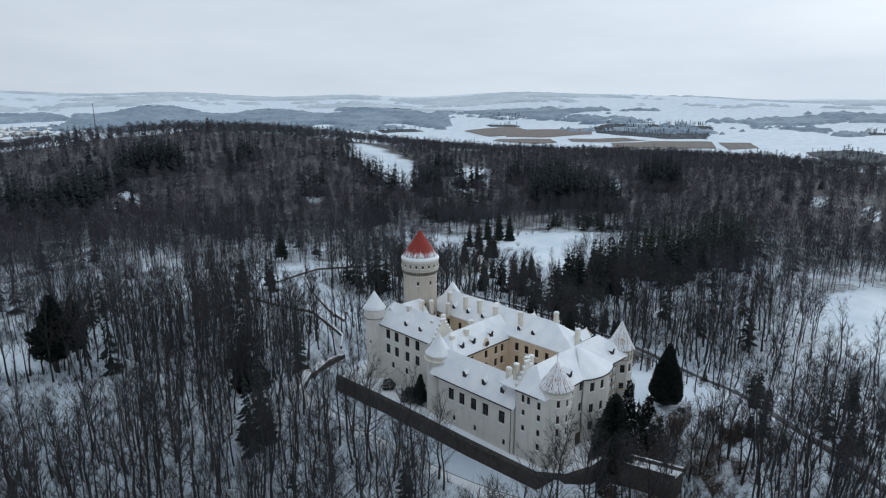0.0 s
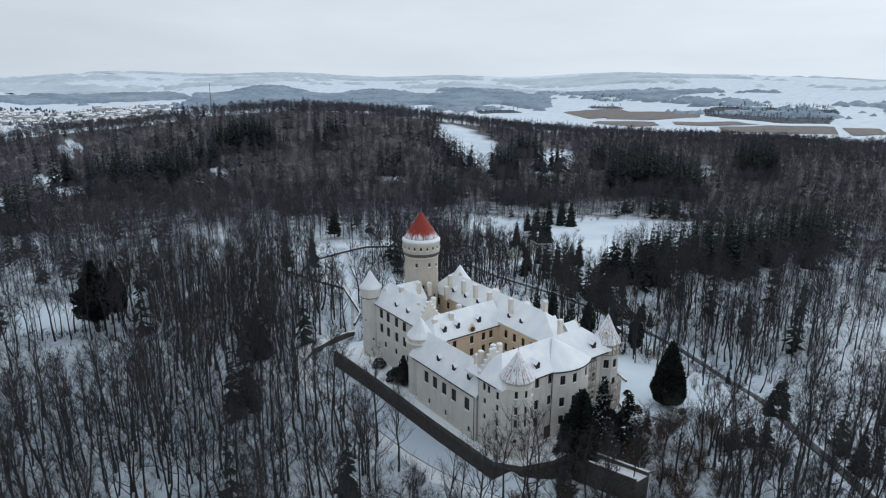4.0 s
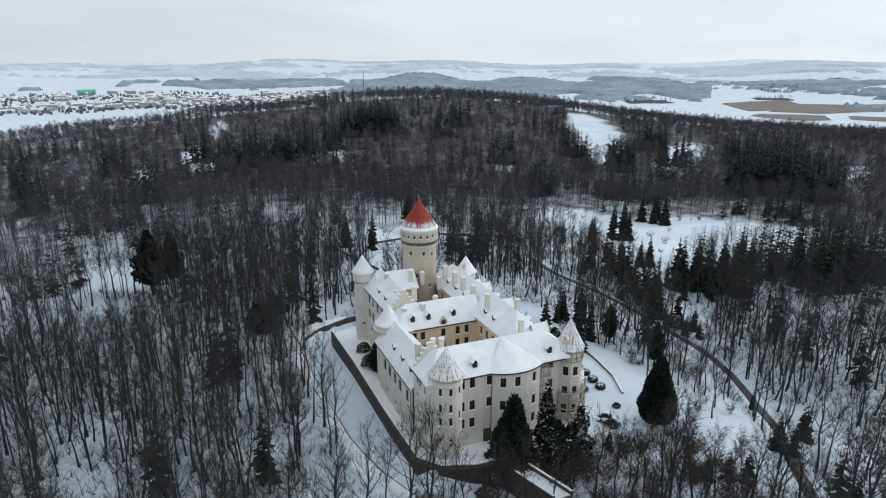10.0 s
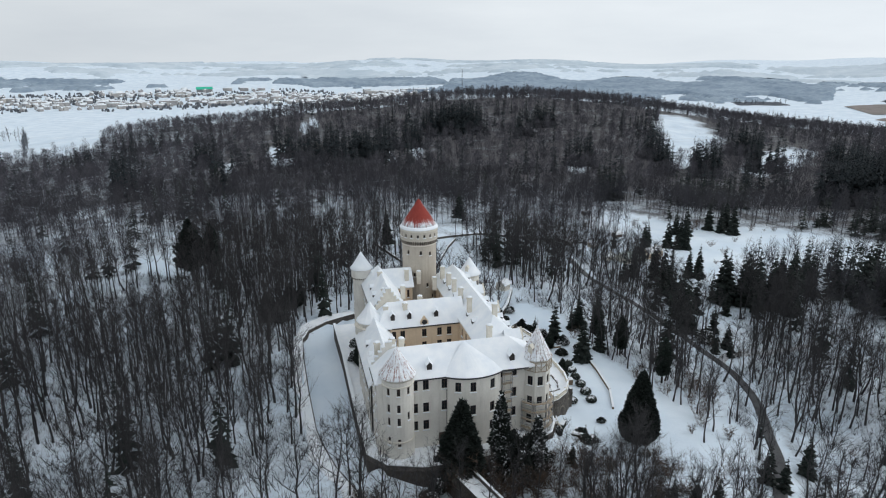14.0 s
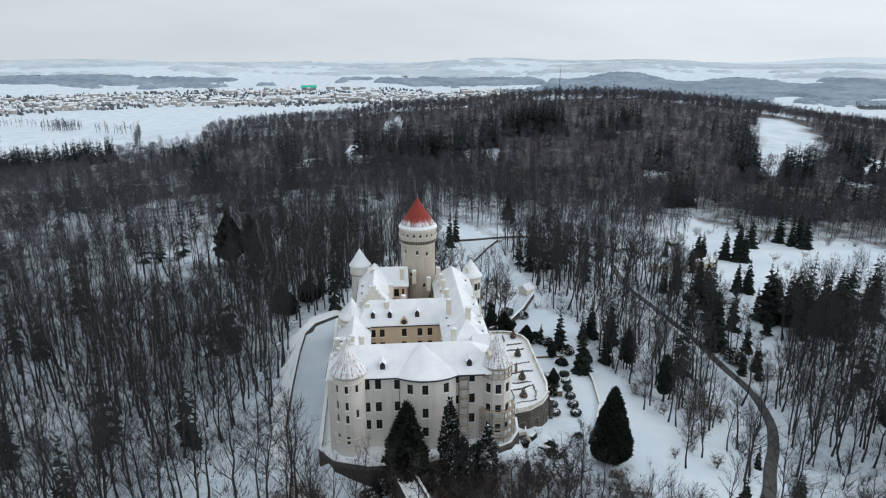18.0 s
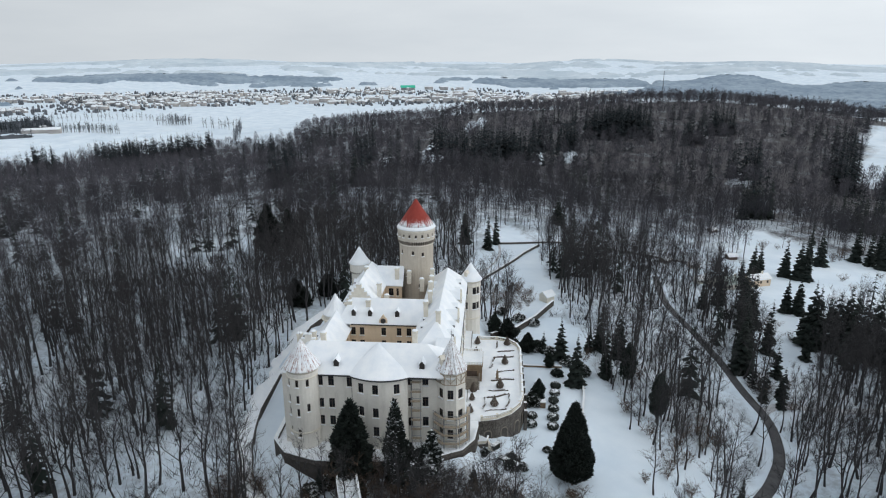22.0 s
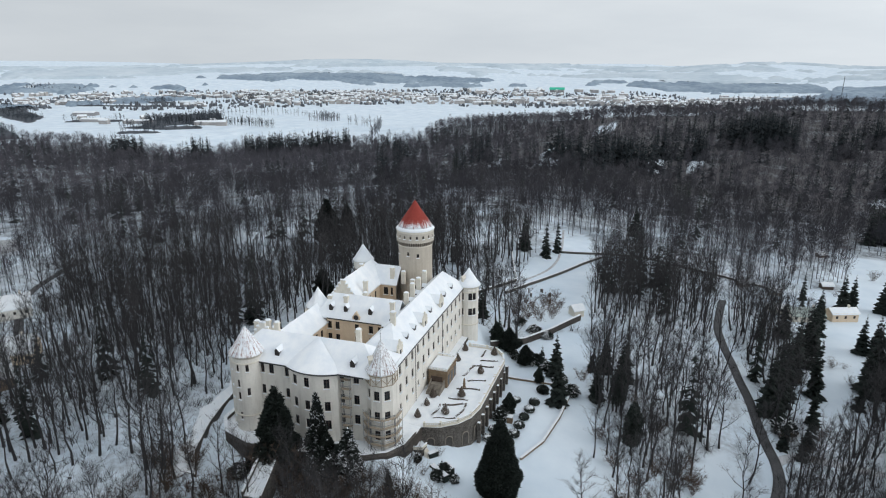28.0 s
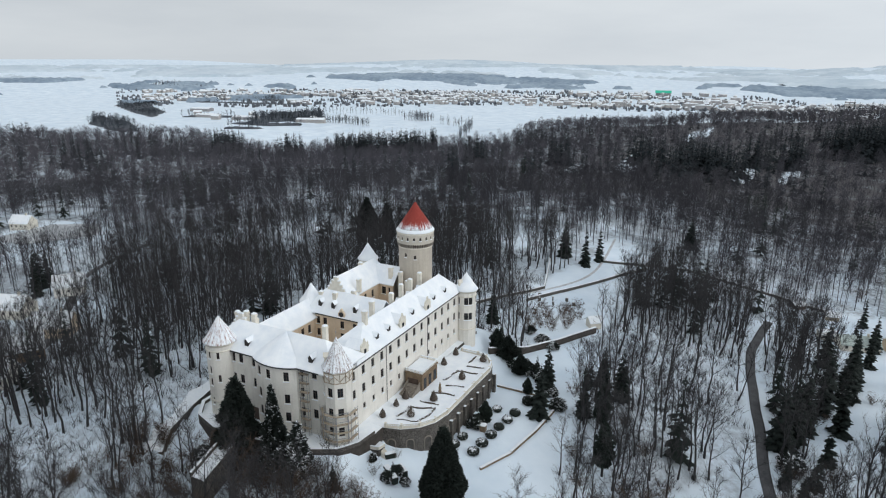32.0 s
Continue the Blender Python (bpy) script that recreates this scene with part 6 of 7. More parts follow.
# ---- platform, moat walls and terrace ----
PLATFORM = [(-9.0, 74), (-8.2, 50), (-8.0, 20), (-7.4, -1), (-3.6, -6), (4, -8.6), (12, -8.4), (22, -7.5), (30, -5.6), (36, -2.4), (38.6, 2), (39.3, 8), (39.3, 14), (36, 20), (36, 74)]
bm = bmesh.new()
prism(bm, PLATFORM, -10.0, -0.06)
platform = new("retaining_wall", finish(bm, "retaining_wall", M["dark_stone"]))
tagged(platform, "rubble stone retaining wall that carries the castle", "wall", kind="structure")
bm = bmesh.new()
prism(bm, [(x * 0.992 + 0.1, y * 0.992 + 0.2) for x, y in PLATFORM], -0.055, 0.16)
part("snow_cover", bm, M["snow"], platform)


def low_wall(name, line, thick, height, base, mat, label, snow=0.14, sink=1.2, parent=None, step=6.0):
    """A free-standing wall along a line, with a snow cap; base: a height, or None to follow the ground."""
    pts = []
    for (ax, ay), (bx, by) in zip(line, line[1:]):
        n = max(1, int(math.hypot(bx - ax, by - ay) / step))
        pts += [(ax + (bx - ax) * k / n, ay + (by - ay) * k / n) for k in range(n)]
    pts.append(line[-1])

    def ribbon(half, lo, hi):
        bm = bmesh.new()
        rows = []
        for k, p in enumerate(pts):
            a, b = pts[max(0, k - 1)], pts[min(len(pts) - 1, k + 1)]
            d = Vector((b[0] - a[0], b[1] - a[1])).normalized()
            nx, ny = -d.y * half, d.x * half
            z = ground_z(*p) if base is None else base
            rows.append([bm.verts.new(q) for q in ((p[0] - nx, p[1] - ny, z + lo), (p[0] - nx, p[1] - ny, z + hi), (p[0] + nx, p[1] + ny, z + hi), (p[0] + nx, p[1] + ny, z + lo))])
        for a, b in zip(rows, rows[1:]):
            for j in range(4):
                bm.faces.new((a[j], b[j], b[(j + 1) % 4], a[(j + 1) % 4]))
        bm.faces.new(rows[0])
        bm.faces.new(rows[-1][::-1])
        bmesh.ops.recalc_face_normals(bm, faces=bm.faces[:])
        return bm

    me = finish(ribbon(thick / 2, -sink, height), name, mat)
    ob = part(name, me, None, parent) if parent else tagged(new(name, me), label, "wall", kind="structure")
    if snow:
        part("snow_cap", ribbon(thick / 2 + 0.05, height + 0.003, height + snow), M["snow"], ob)
    return ob


low_wall("moat_wall", MOAT_WALL, 1.1, 1.35, None, M["dark_stone"], "long curved dark stone wall on the outer bank of the dry moat", 0.0, 4.0)


def moat_bank():
    """Snow heaped against the outer side of the moat wall, level with its top."""
    bm = bmesh.new()
    line = []
    for (ax, ay), (bx, by) in zip(MOAT_WALL, MOAT_WALL[1:]):
        n = max(1, int(math.hypot(bx - ax, by - ay) / 2.5))
        line += [(ax + (bx - ax) * k / n, ay + (by - ay) * k / n) for k in range(n)]
    line.append(MOAT_WALL[-1])
    rows = []
    for k, p in enumerate(line):
        a, b = line[max(0, k - 2)], line[min(len(line) - 1, k + 2)]
        d = Vector((b[0] - a[0], b[1] - a[1])).normalized()
        z, wide = ground_z(*p), 3.6 + 1.0 * math.sin(k * 0.9) + 0.6 * math.sin(k * 2.3)
        row = []
        for f, up in ((-0.3, 1.36), (0.0, 1.46), (0.6, 1.42), (wide * 0.5, 0.95), (wide, 0.0)):
            q = (p[0] - d.y * f, p[1] + d.x * f)
            low = ground_z(*q)
            row.append(bm.verts.new((q[0], q[1], z + up if f < 1 else low + up - 0.25 * (f >= wide))))
        rows.append(row)
    for a, b in zip(rows, rows[1:]):
        for j in range(4):
            f = bm.faces.new((a[j], a[j + 1], b[j + 1], b[j]))
            f.smooth = True
    bmesh.ops.recalc_face_normals(bm, faces=bm.faces[:])
    tagged(new("snow_bank", finish(bm, "snow_bank", M["snow"])), "bank of snow heaped behind the moat wall", "snow", kind="structure")


moat_bank()
low_wall("parapet", [(-8.7, 73), (-7.9, 50), (-7.7, 20), (-7.1, -0.9), (-3.4, -5.7), (4, -8.2), (8.2, -8.2)], 0.75, 1.0, 0.0, M["stone"], "low stone parapet along the ledge", 0.2, 0.3)
low_wall("parapet", [(13, -8.0), (22, -7.1), (30, -5.2), (35.7, -2.1), (38.2, 2.1), (38.9, 8)], 0.45, 0.95, 0.0, M["stone"], "rubble stone parapet round the bastion", 0.14, 0.3)
low_wall("churchyard_wall", [(42, 70), (47, 76), (58, 94), (66, 112)], 0.7, 2.2, None, M["dark_stone"], "snow-capped dark stone wall climbing the slope")
low_wall("churchyard_wall", [(34, 128), (40, 146), (58, 190), (67, 207)], 0.6, 1.3, None, M["stone"], "low snow-capped wall across the white slope")
low_wall("park_wall", [(46, 205), (85, 220), (125, 214), (150, 205)], 0.5, 1.1, None, M["stone"], "dark park wall among bare trees")
low_wall("park_wall", [(22, 196), (34, 150), (20, 110), (12, 100)], 0.6, 1.2, None, M["stone"], "low park wall under the trees")

TERRACE = [(36, 11.5), (39.3, 11.2), (43.5, 12.4), (47.2, 15.2), (49.6, 19), (50.6, 24), (50.8, 40), (51.0, 50), (50.0, 54), (47.5, 57), (44, 58.2), (36, 58.2)]
bm = bmesh.new()
prism(bm, TERRACE, -9.5, -0.02)
terrace = new("terrace_wall", finish(bm, "terrace_wall", M["stone"]))
tagged(terrace, "high grey stone terrace wall with arched niches", "wall", kind="structure")
bm = bmesh.new()
prism(bm, [(x - (0.45 if x > 40 else 0), y) for x, y in TERRACE], -0.015, 0.22)
part("snow_cover", bm, M["snow"], terrace)


def arch_mesh(w, h, depth, mat):
    """A flat dark arch, its colour standing for a recess's shade, with its stone surround, facing +x."""
    pts = [(-w / 2, 0), (w / 2, 0)] + [(w / 2 * math.cos(math.pi * k / 8), h - w / 2 + w / 2 * math.sin(math.pi * k / 8)) for k in range(9)]
    bm = bmesh.new()
    a = [bm.verts.new((0.03, y, z)) for y, z in pts]
    b = [bm.verts.new((-depth, y, z)) for y, z in pts]
    bm.faces.new(a)
    for i in range(len(pts)):
        j = (i + 1) % len(pts)
        bm.faces.new((a[j], a[i], b[i], b[j]))
    bmesh.ops.recalc_face_normals(bm, faces=bm.faces[:])
    inner = finish(bm, "niche", mat)
    bm = bmesh.new()
    o = [(y * 1.22, z if z == 0 else z + 0.22) for y, z in pts]
    rings = [[bm.verts.new((x, y, z)) for y, z in ring] for x, ring in ((0.10, pts), (0.10, o), (-0.1, o))]
    for i in range(1, len(pts)):
        j = (i + 1) % len(pts)
        for r, s in zip(rings, rings[1:]):
            bm.faces.new((r[i], s[i], s[j], r[j]))
    bmesh.ops.recalc_face_normals(bm, faces=bm.faces[:])
    return inner, finish(bm, "niche_surround", M["sand_dark"])


niche, surround = arch_mesh(1.7, 3.4, 0.3, M["niche_shade"])
along = [(51.0, y, 0) for y in range(23, 53, 4)] + [(50.3, 20.6, -14), (48.6, 17.0, -38), (45.4, 13.8, -58), (41.4, 11.75, -76)]
for x, y, a in along:
    ob = part("niche", niche, None, terrace)
    ob.matrix_world = pose(x - 0.12 if a == 0 else x, y, -6.4, 0, 0, a)
    part("niche_surround", surround, None, ob)
for x, y in [(50.9, y) for y in range(21, 54, 4)]:
    bm = bmesh.new()
    box(bm, x - 0.3, x + 0.55, y - 0.45, y + 0.45, -9, -2.2)
    part("buttress", bm, M["stone"], terrace)

# balustrade: each run a rail, a plinth and its posts
BAL = [(39.6, 11.5), (43.3, 12.7), (46.9, 15.4), (49.2, 19.1), (50.2, 24), (50.4, 40), (50.6, 50), (49.6, 53.8), (47.2, 56.7), (44, 57.8), (38, 57.8)]
balustrade = thing("balustrade", "pale stone balustrade with snow on its rail", "balustrade", (0, 0, 0.2))
low_wall("plinth", BAL, 0.42, 0.25, 0.0, M["trim"], "", 0, 0.2, balustrade, 3.0)
low_wall("rail", BAL, 0.40, 0.98, 0.0, M["trim"], "", 0.10, -0.80, balustrade, 3.0)
bm = bmesh.new()
lathe(bm, 0, 0, [(0.07, 0.24), (0.12, 0.4), (0.06, 0.62), (0.09, 0.80)], 6)
baluster = finish(bm, "baluster", M["trim"])
bm = bmesh.new()
box(bm, -0.28, 0.28, -0.28, 0.28, 0.0, 1.1)
pier = finish(bm, "pier", M["trim"])
for (ax, ay), (bx, by) in zip(BAL, BAL[1:]):
    l = math.hypot(bx - ax, by - ay)
    n = int(l / 0.55)
    for k in range(n):
        f = (k + 0.5) / n
        ob = part("baluster" if k % 9 else "pier", baluster if k % 9 else pier, None, balustrade)
        ob.location = (ax + (bx - ax) * f, ay + (by - ay) * f, 0.0)

# entrance pavilion on the terrace
portico = thing("entrance_pavilion", "sandstone porch with a balcony and snowy top", "porch", (36.6, 35.0, 0.1))
bm = bmesh.new()
box(bm, -2.4, 2.9, -4.2, 4.2, -0.3, 4.6)
part("body", bm, M["sand"], portico)
for y in (-2.8, 0.0, 2.8):
    bm = bmesh.new()
    box(bm, 2.88, 2.95, y - 0.75, y + 0.75, 0.4, 3.4)
    part("opening", bm, M["glass"], portico)
bm = bmesh.new()
box(bm, -1.6, 1.6, -4.27, -4.19, 0.4, 3.2)
part("door", bm, M["frame"], portico)
bm = bmesh.new()
box(bm, -2.4, 3.15, -4.45, 4.45, 4.603, 4.95)
part("cornice", bm, M["sand"], portico)
bm = bmesh.new()
box(bm, -2.4, 2.8, -4.1, 4.1, 4.953, 5.2)
part("snow_cover", bm, M["snow"], portico)
for x0, x1, y0, y1 in ((2.75, 3.05, -4.4, 4.4), (-2.3, 2.745, -4.4, -4.1), (-2.3, 2.745, 4.1, 4.4)):
    bm = bmesh.new()
    box(bm, x0, x1, y0, y1, 5.75, 5.95)
    part("balcony_rail", bm, M["snow"], portico)
    for k in range(12):
        f = (k + 0.5) / 12
        ob = part("baluster", baluster, None, portico)
        x, y = ((x0 + x1) / 2, y0 + (y1 - y0) * f) if x1 - x0 < 1 else (x0 + (x1 - x0) * f, (y0 + y1) / 2)
        ob.location = (x, y, 4.9)
stair = thing("outdoor_stair", "curved stone stair with balustrade up to the porch", "stairs", (37.0, 29.2, 0.15))
for k in range(9):
    bm = bmesh.new()
    box(bm, -1.6, 1.6, -3.0 + 0.33 * k, 1.55, 0.18 * k, 0.18 * (k + 1) - 0.003)
    part("step", bm, M["sand_dark"], stair)
for s in (-1.8, 1.8):
    bm = bmesh.new()
    q = [bm.verts.new(p) for p in ((s - 0.12, -3.0, 0.5), (s + 0.12, -3.0, 0.5), (s + 0.12, 1.4, 2.6), (s - 0.12, 1.4, 2.6), (s - 0.12, -3.0, 0), (s + 0.12, -3.0, 0), (s + 0.12, 1.4, 0), (s - 0.12, 1.4, 0))]
    for f in ((0, 1, 2, 3), (5, 4, 7, 6), (4, 5, 1, 0), (6, 7, 3, 2), (4, 0, 3, 7), (1, 5, 6, 2)):
        bm.faces.new([q[i] for i in f])
    part("stair_rail", bm, M["sand_dark"], stair)

# landing with pale parapets between the bastion and the garden
landing = thing("garden_landing", "stone landing with pale snow-capped parapets below the bastion", "landing", (39.4, 7.6, -3.0))
landing.scale = (0.62, 0.62, 0.85)
bm = bmesh.new()
prism(bm, [(-2.4, -3.0), (2.6, -1.8), (3.4, 1.4), (1.0, 3.4), (-2.4, 3.4)], -6.0, 0.0)
part("base", bm, M["stone"], landing)
bm = bmesh.new()
prism(bm, [(-2.3, -2.8), (2.4, -1.7), (3.2, 1.3), (0.9, 3.2), (-2.3, 3.2)], 0.003, 0.16)
part("snow_cover", bm, M["snow"], landing)
for (ax, ay), (bx, by) in (((-2.2, -3.0), (2.6, -1.8)), ((2.6, -1.8), (3.4, 1.4))):
    d = Vector((bx - ax, by - ay, 0))
    m = Matrix.Translation((ax, ay, 0)) @ Matrix.Rotation(math.atan2(d.y, d.x), 4, "Z")
    bm = bmesh.new()
    box(bm, 0, d.length, -0.2, 0.2, 0.163, 1.05, m)
    par = part("parapet", bm, M["trim"], landing)
    bm = bmesh.new()
    box(bm, -0.05, d.length + 0.05, -0.26, 0.26, 1.053, 1.2, m)
    part("snow_cap", bm, M["snow"], par)
for k in range(10):
    bm = bmesh.new()
    box(bm, 3.3 + 0.34 * k, 3.637 + 0.34 * k, -1.4, 1.2, -5.2, -0.3 - 0.34 * k)
    part("step", bm, M["trim"], landing)

# bridge to the front gate
bridge = thing("bridge", "narrow stone bridge deep in snow, with two parapets", "bridge", (10.4, 0, 0))
for name, x0, x1, z0, z1, mat in (("deck", -1.9, 1.9, -7, 0.2, "stone"), ("snow_cover", -1.5, 1.5, 0.203, 0.36, "snow"), ("parapet", -2.3, -1.903, -7, 1.1, "stone"), ("parapet", 1.903, 2.3, -7, 1.1, "stone"), ("parapet_snow", -2.35, -1.85, 1.103, 1.24, "snow"), ("parapet_snow", 1.85, 2.35, 1.103, 1.24, "snow")):
    bm = bmesh.new()
    q = [(x0, -8.0), (x0 + 5.0, -24), (x1 + 5.0, -24), (x1, -8.0)]
    prism(bm, q, z0, z1)
    part(name, bm, M[mat], bridge)
bm = bmesh.new()
box(bm, 9.2, 11.6, -0.12, 0.02, 0.1, 3.4)
part("gate", bm, M["frame"], castle)

# ---- terrace and garden planting ----


def leafy(seed, profile, count, size, ragged=0.0):
    """A dense evergreen: a rough core and many small sprays; profile gives the radius at each height."""
    rng = random.Random(seed)
    hs, rs = [p[0] for p in profile], [p[1] for p in profile]
    v, t, n = [], [], 14

    def clump(a, z):
        return 0.9 * noise.noise(Vector((1.6 * math.cos(a) + seed, 1.6 * math.sin(a), z * 0.42)))

    m = 9
    for i in range(m + 1):
        z = hs[0] + (hs[-1] - hs[0]) * i / m
        r = 0.88 * float(np.interp(z, hs, rs)) + 0.02
        for k in range(n):
            q = r * rng.uniform(0.9, 1.08) * (1 - 0.30 * ragged) * (1 + ragged * clump(6.2832 * k / n, z))
            v.append((q * math.cos(6.2832 * k / n), q * math.sin(6.2832 * k / n), z))
    for i in range(m):
        for k in range(n):
            a, b = i * n + k, i * n + (k + 1) % n
            t += [(a, b, b + n), (a, b + n, a + n)]
    for _ in range(count):
        while True:
            z = rng.uniform(hs[0], hs[-1])
            r = float(np.interp(z, hs, rs))
            if rng.random() < (r + 0.08) / (max(rs) + 0.08):
                break
        a = rng.uniform(0, 6.2832)
        r *= 1 + ragged * (clump(a, z) + rng.uniform(-0.35, 0.12))
        p = np.array((r * math.cos(a), r * math.sin(a), z))
        d = np.array((math.cos(a) + rng.gauss(0, 0.5), math.sin(a) + rng.gauss(0, 0.5), rng.gauss(0.5, 0.5)))
        d = d / np.linalg.norm(d) * size * rng.uniform(0.6, 1.4)
        s = np.cross(d, (rng.gauss(0, 1), rng.gauss(0, 1), rng.gauss(0, 1)))
        s = s / (np.linalg.norm(s) + 1e-6) * size * 0.42
        b = len(v)
        p = p * np.array((0.93, 0.93, 1))
        v += [tuple(p - s), tuple(p + s), tuple(p + d)]
        t.append((b, b + 1, b + 2))
    return np.array(v, float), np.array(t, np.int32)


def plant(name, crown, trunk_r, trunk_h, at, mat, label, category, group="", turn=0.0, scale=1.0, tall=None):
    ob = new(name)
    ob.matrix_world = Matrix.Translation(at) @ Matrix.Rotation(turn, 4, "Z") @ Matrix.Diagonal((scale, scale, tall or scale, 1))
    tagged(ob, label, category, group)
    part("crown", crown, None, ob)
    if trunk_r:
        bm = bmesh.new()
        lathe(bm, 0, 0, [(trunk_r * 1.2, -0.4), (trunk_r, trunk_h * 0.4), (trunk_r * 0.6, trunk_h)], 7)
        part("trunk", bm, M["bark"], ob)
    return ob


yew_crown = arrays_mesh("crown", *leafy(1, [(0.6, 1.2), (1.6, 3.6), (3.4, 4.8), (6.0, 4.75), (10.0, 3.75), (14.5, 2.25), (18.0, 1.0), (20.0, 0.12)], 7500, 0.66, 0.22), M["yew"])
plant("yew", yew_crown, 0.5, 6, (60.6, 1.4, ground_z(60.6, 1.4)), M["yew"], "huge dense dark green conical evergreen on the white lawn", "tree")
cone_crown = arrays_mesh("crown", *leafy(2, [(0.1, 0.75), (0.5, 0.95), (1.4, 0.55), (2.5, 0.06)], 420, 0.16), M["topiary"])
for x, y, s in ((42.9, 18.6, 1.15), (44.4, 27.9, 1.15), (45.9, 41.9, 1.1), (46.8, 54.4, 1.1), (36.9, 15.0, 0.95), (37.2, 21.0, 0.85), (37.4, 25.4, 1.05), (37.6, 47.2, 1.0), (37.8, 54.6, 1.0)):
    plant("topiary_cone", cone_crown, 0.08, 0.6, (x, y, 0.18), M["topiary"], "clipped brown-green topiary cone standing in snow", "shrub", "topiary cones on the terrace", x, s)
ball_crown = arrays_mesh("crown", *leafy(3, [(0.0, 0.9), (0.35, 1.2), (0.8, 1.2), (1.15, 0.85), (1.35, 0.15)], 420, 0.2), M["hedge"])
for x, y, s in ((58.3, 22.6, 1.1), (58.7, 27.0, 1.15), (59.2, 31.6, 1.1), (59.6, 36.0, 1.05), (60.3, 40.3, 1.1), (60.9, 44.6, 1.1), (52.8, 23.0, 1.05), (53.2, 27.2, 1.0), (55.8, 44.0, 1.0), (54.6, 40.6, 0.9)):
    plant("hedge_ball", ball_crown, 0, 0, (x, y, ground_z(x, y) - 0.1), M["hedge"], "clipped evergreen ball with a cap of snow", "shrub", "clipped balls in the garden", x, s * 1.15)
bush_crown = arrays_mesh("crown", *leafy(4, [(0.0, 1.2), (0.6, 2.0), (1.6, 1.9), (2.5, 1.2), (3.1, 0.2)], 1100, 0.5, 0.8), M["hedge"])
for x, y, s in ((54.0, 34.0, 1.05), (53.8, 36.4, 0.8), (70, 54, 1.1), (130, 72, 1.6), (47, 5, 0.7), (46.5, 1.5, 0.75), (49.5, 4, 0.6), (4, -12.5, 1.0), (-3.5, 46, 1.2), (-3.2, 56, 0.9),
                (66, 60, 0.9), (62, 52, 0.8), (146, 120, 1.4), (140, 130, 1.2), (60, -4, 0.5), (56, 12, 0.5)):
    z = 0.1 if -9 < x < 36 and -8 < y < 70 else ground_z(x, y) - 0.2
    plant("shrub", bush_crown, 0, 0, (x, y, z), M["hedge"], "rounded evergreen shrub weighed down with snow", "shrub", "snowy shrubs", x, s)
tall_crown = arrays_mesh("crown", *leafy(5, [(0.8, 0.8), (2.5, 2.6), (6.0, 3.1), (10.0, 2.5), (14.0, 1.3), (17.0, 0.2)], 3200, 0.8, 0.9), M["evergreen"])
for x, y, s, t in ((-3.6, 42.0, 0.5, 0.55), (60, 57, 0.4, 0.32), (43, 74, 0.6, 0.45), (55.4, 36.6, 0.5, 0.4)):
    z = 0.0 if x < 36 and y < 72 else ground_z(x, y) - 0.2
    plant("evergreen", tall_crown, 0.35, 4, (x, y, z), M["evergreen"], "broad dark evergreen with a rounded top", "tree", "", x, s, t)

front_crown = arrays_mesh("crown", *leafy(6, [(0.4, 2.6), (1.6, 4.2), (4.0, 4.7), (7.5, 4.1), (11.0, 3.0), (14.5, 2.0), (17.5, 1.1), (19.6, 0.12)], 6000, 0.95, 0.55), M["yew"])
plant("conifer", front_crown, 0.45, 6, (12.2, -8.6, ground_z(12.2, -8.6) + 0.8), M["yew"], "tall dense dark conifer close before the facade", "tree")
slim_crown = arrays_mesh("crown", *leafy(7, [(0.8, 1.8), (2.5, 2.8), (5.0, 2.7), (8.0, 2.1), (11.0, 1.5), (14.0, 0.8), (16.5, 0.1)], 3000, 0.9, 0.9), M["laden"])
plant("conifer", slim_crown, 0.35, 5, (21.5, -7.0, ground_z(21.5, -7.0) + 0.5), M["laden"], "slim dark conifer with snow on its boughs before the facade", "tree", "", 0.6, 0.74, 1.06)
plant("conifer", slim_crown, 0.3, 4, (29.6, -8.6, ground_z(29.6, -8.6)), M["laden"], "smaller snow-laden conifer under the corner turret", "tree", "", 2.1, 0.9, 0.85)

thuja = arrays_mesh("crown", *leafy(9, [(2.6, 0.9), (4.0, 1.9), (7.0, 2.3), (10.0, 1.9), (13.0, 1.0), (15.0, 0.1)], 1800, 0.65, 0.8), M["evergreen"])
for x, y, s in ((87.7, 34.1, 1.0), (83, 52, 0.95)):
    plant("thuja", thuja, 0.3, 4, (x, y, ground_z(x, y)), M["evergreen"], "slim dark evergreen on a bare stem", "tree", "", x, s, s)

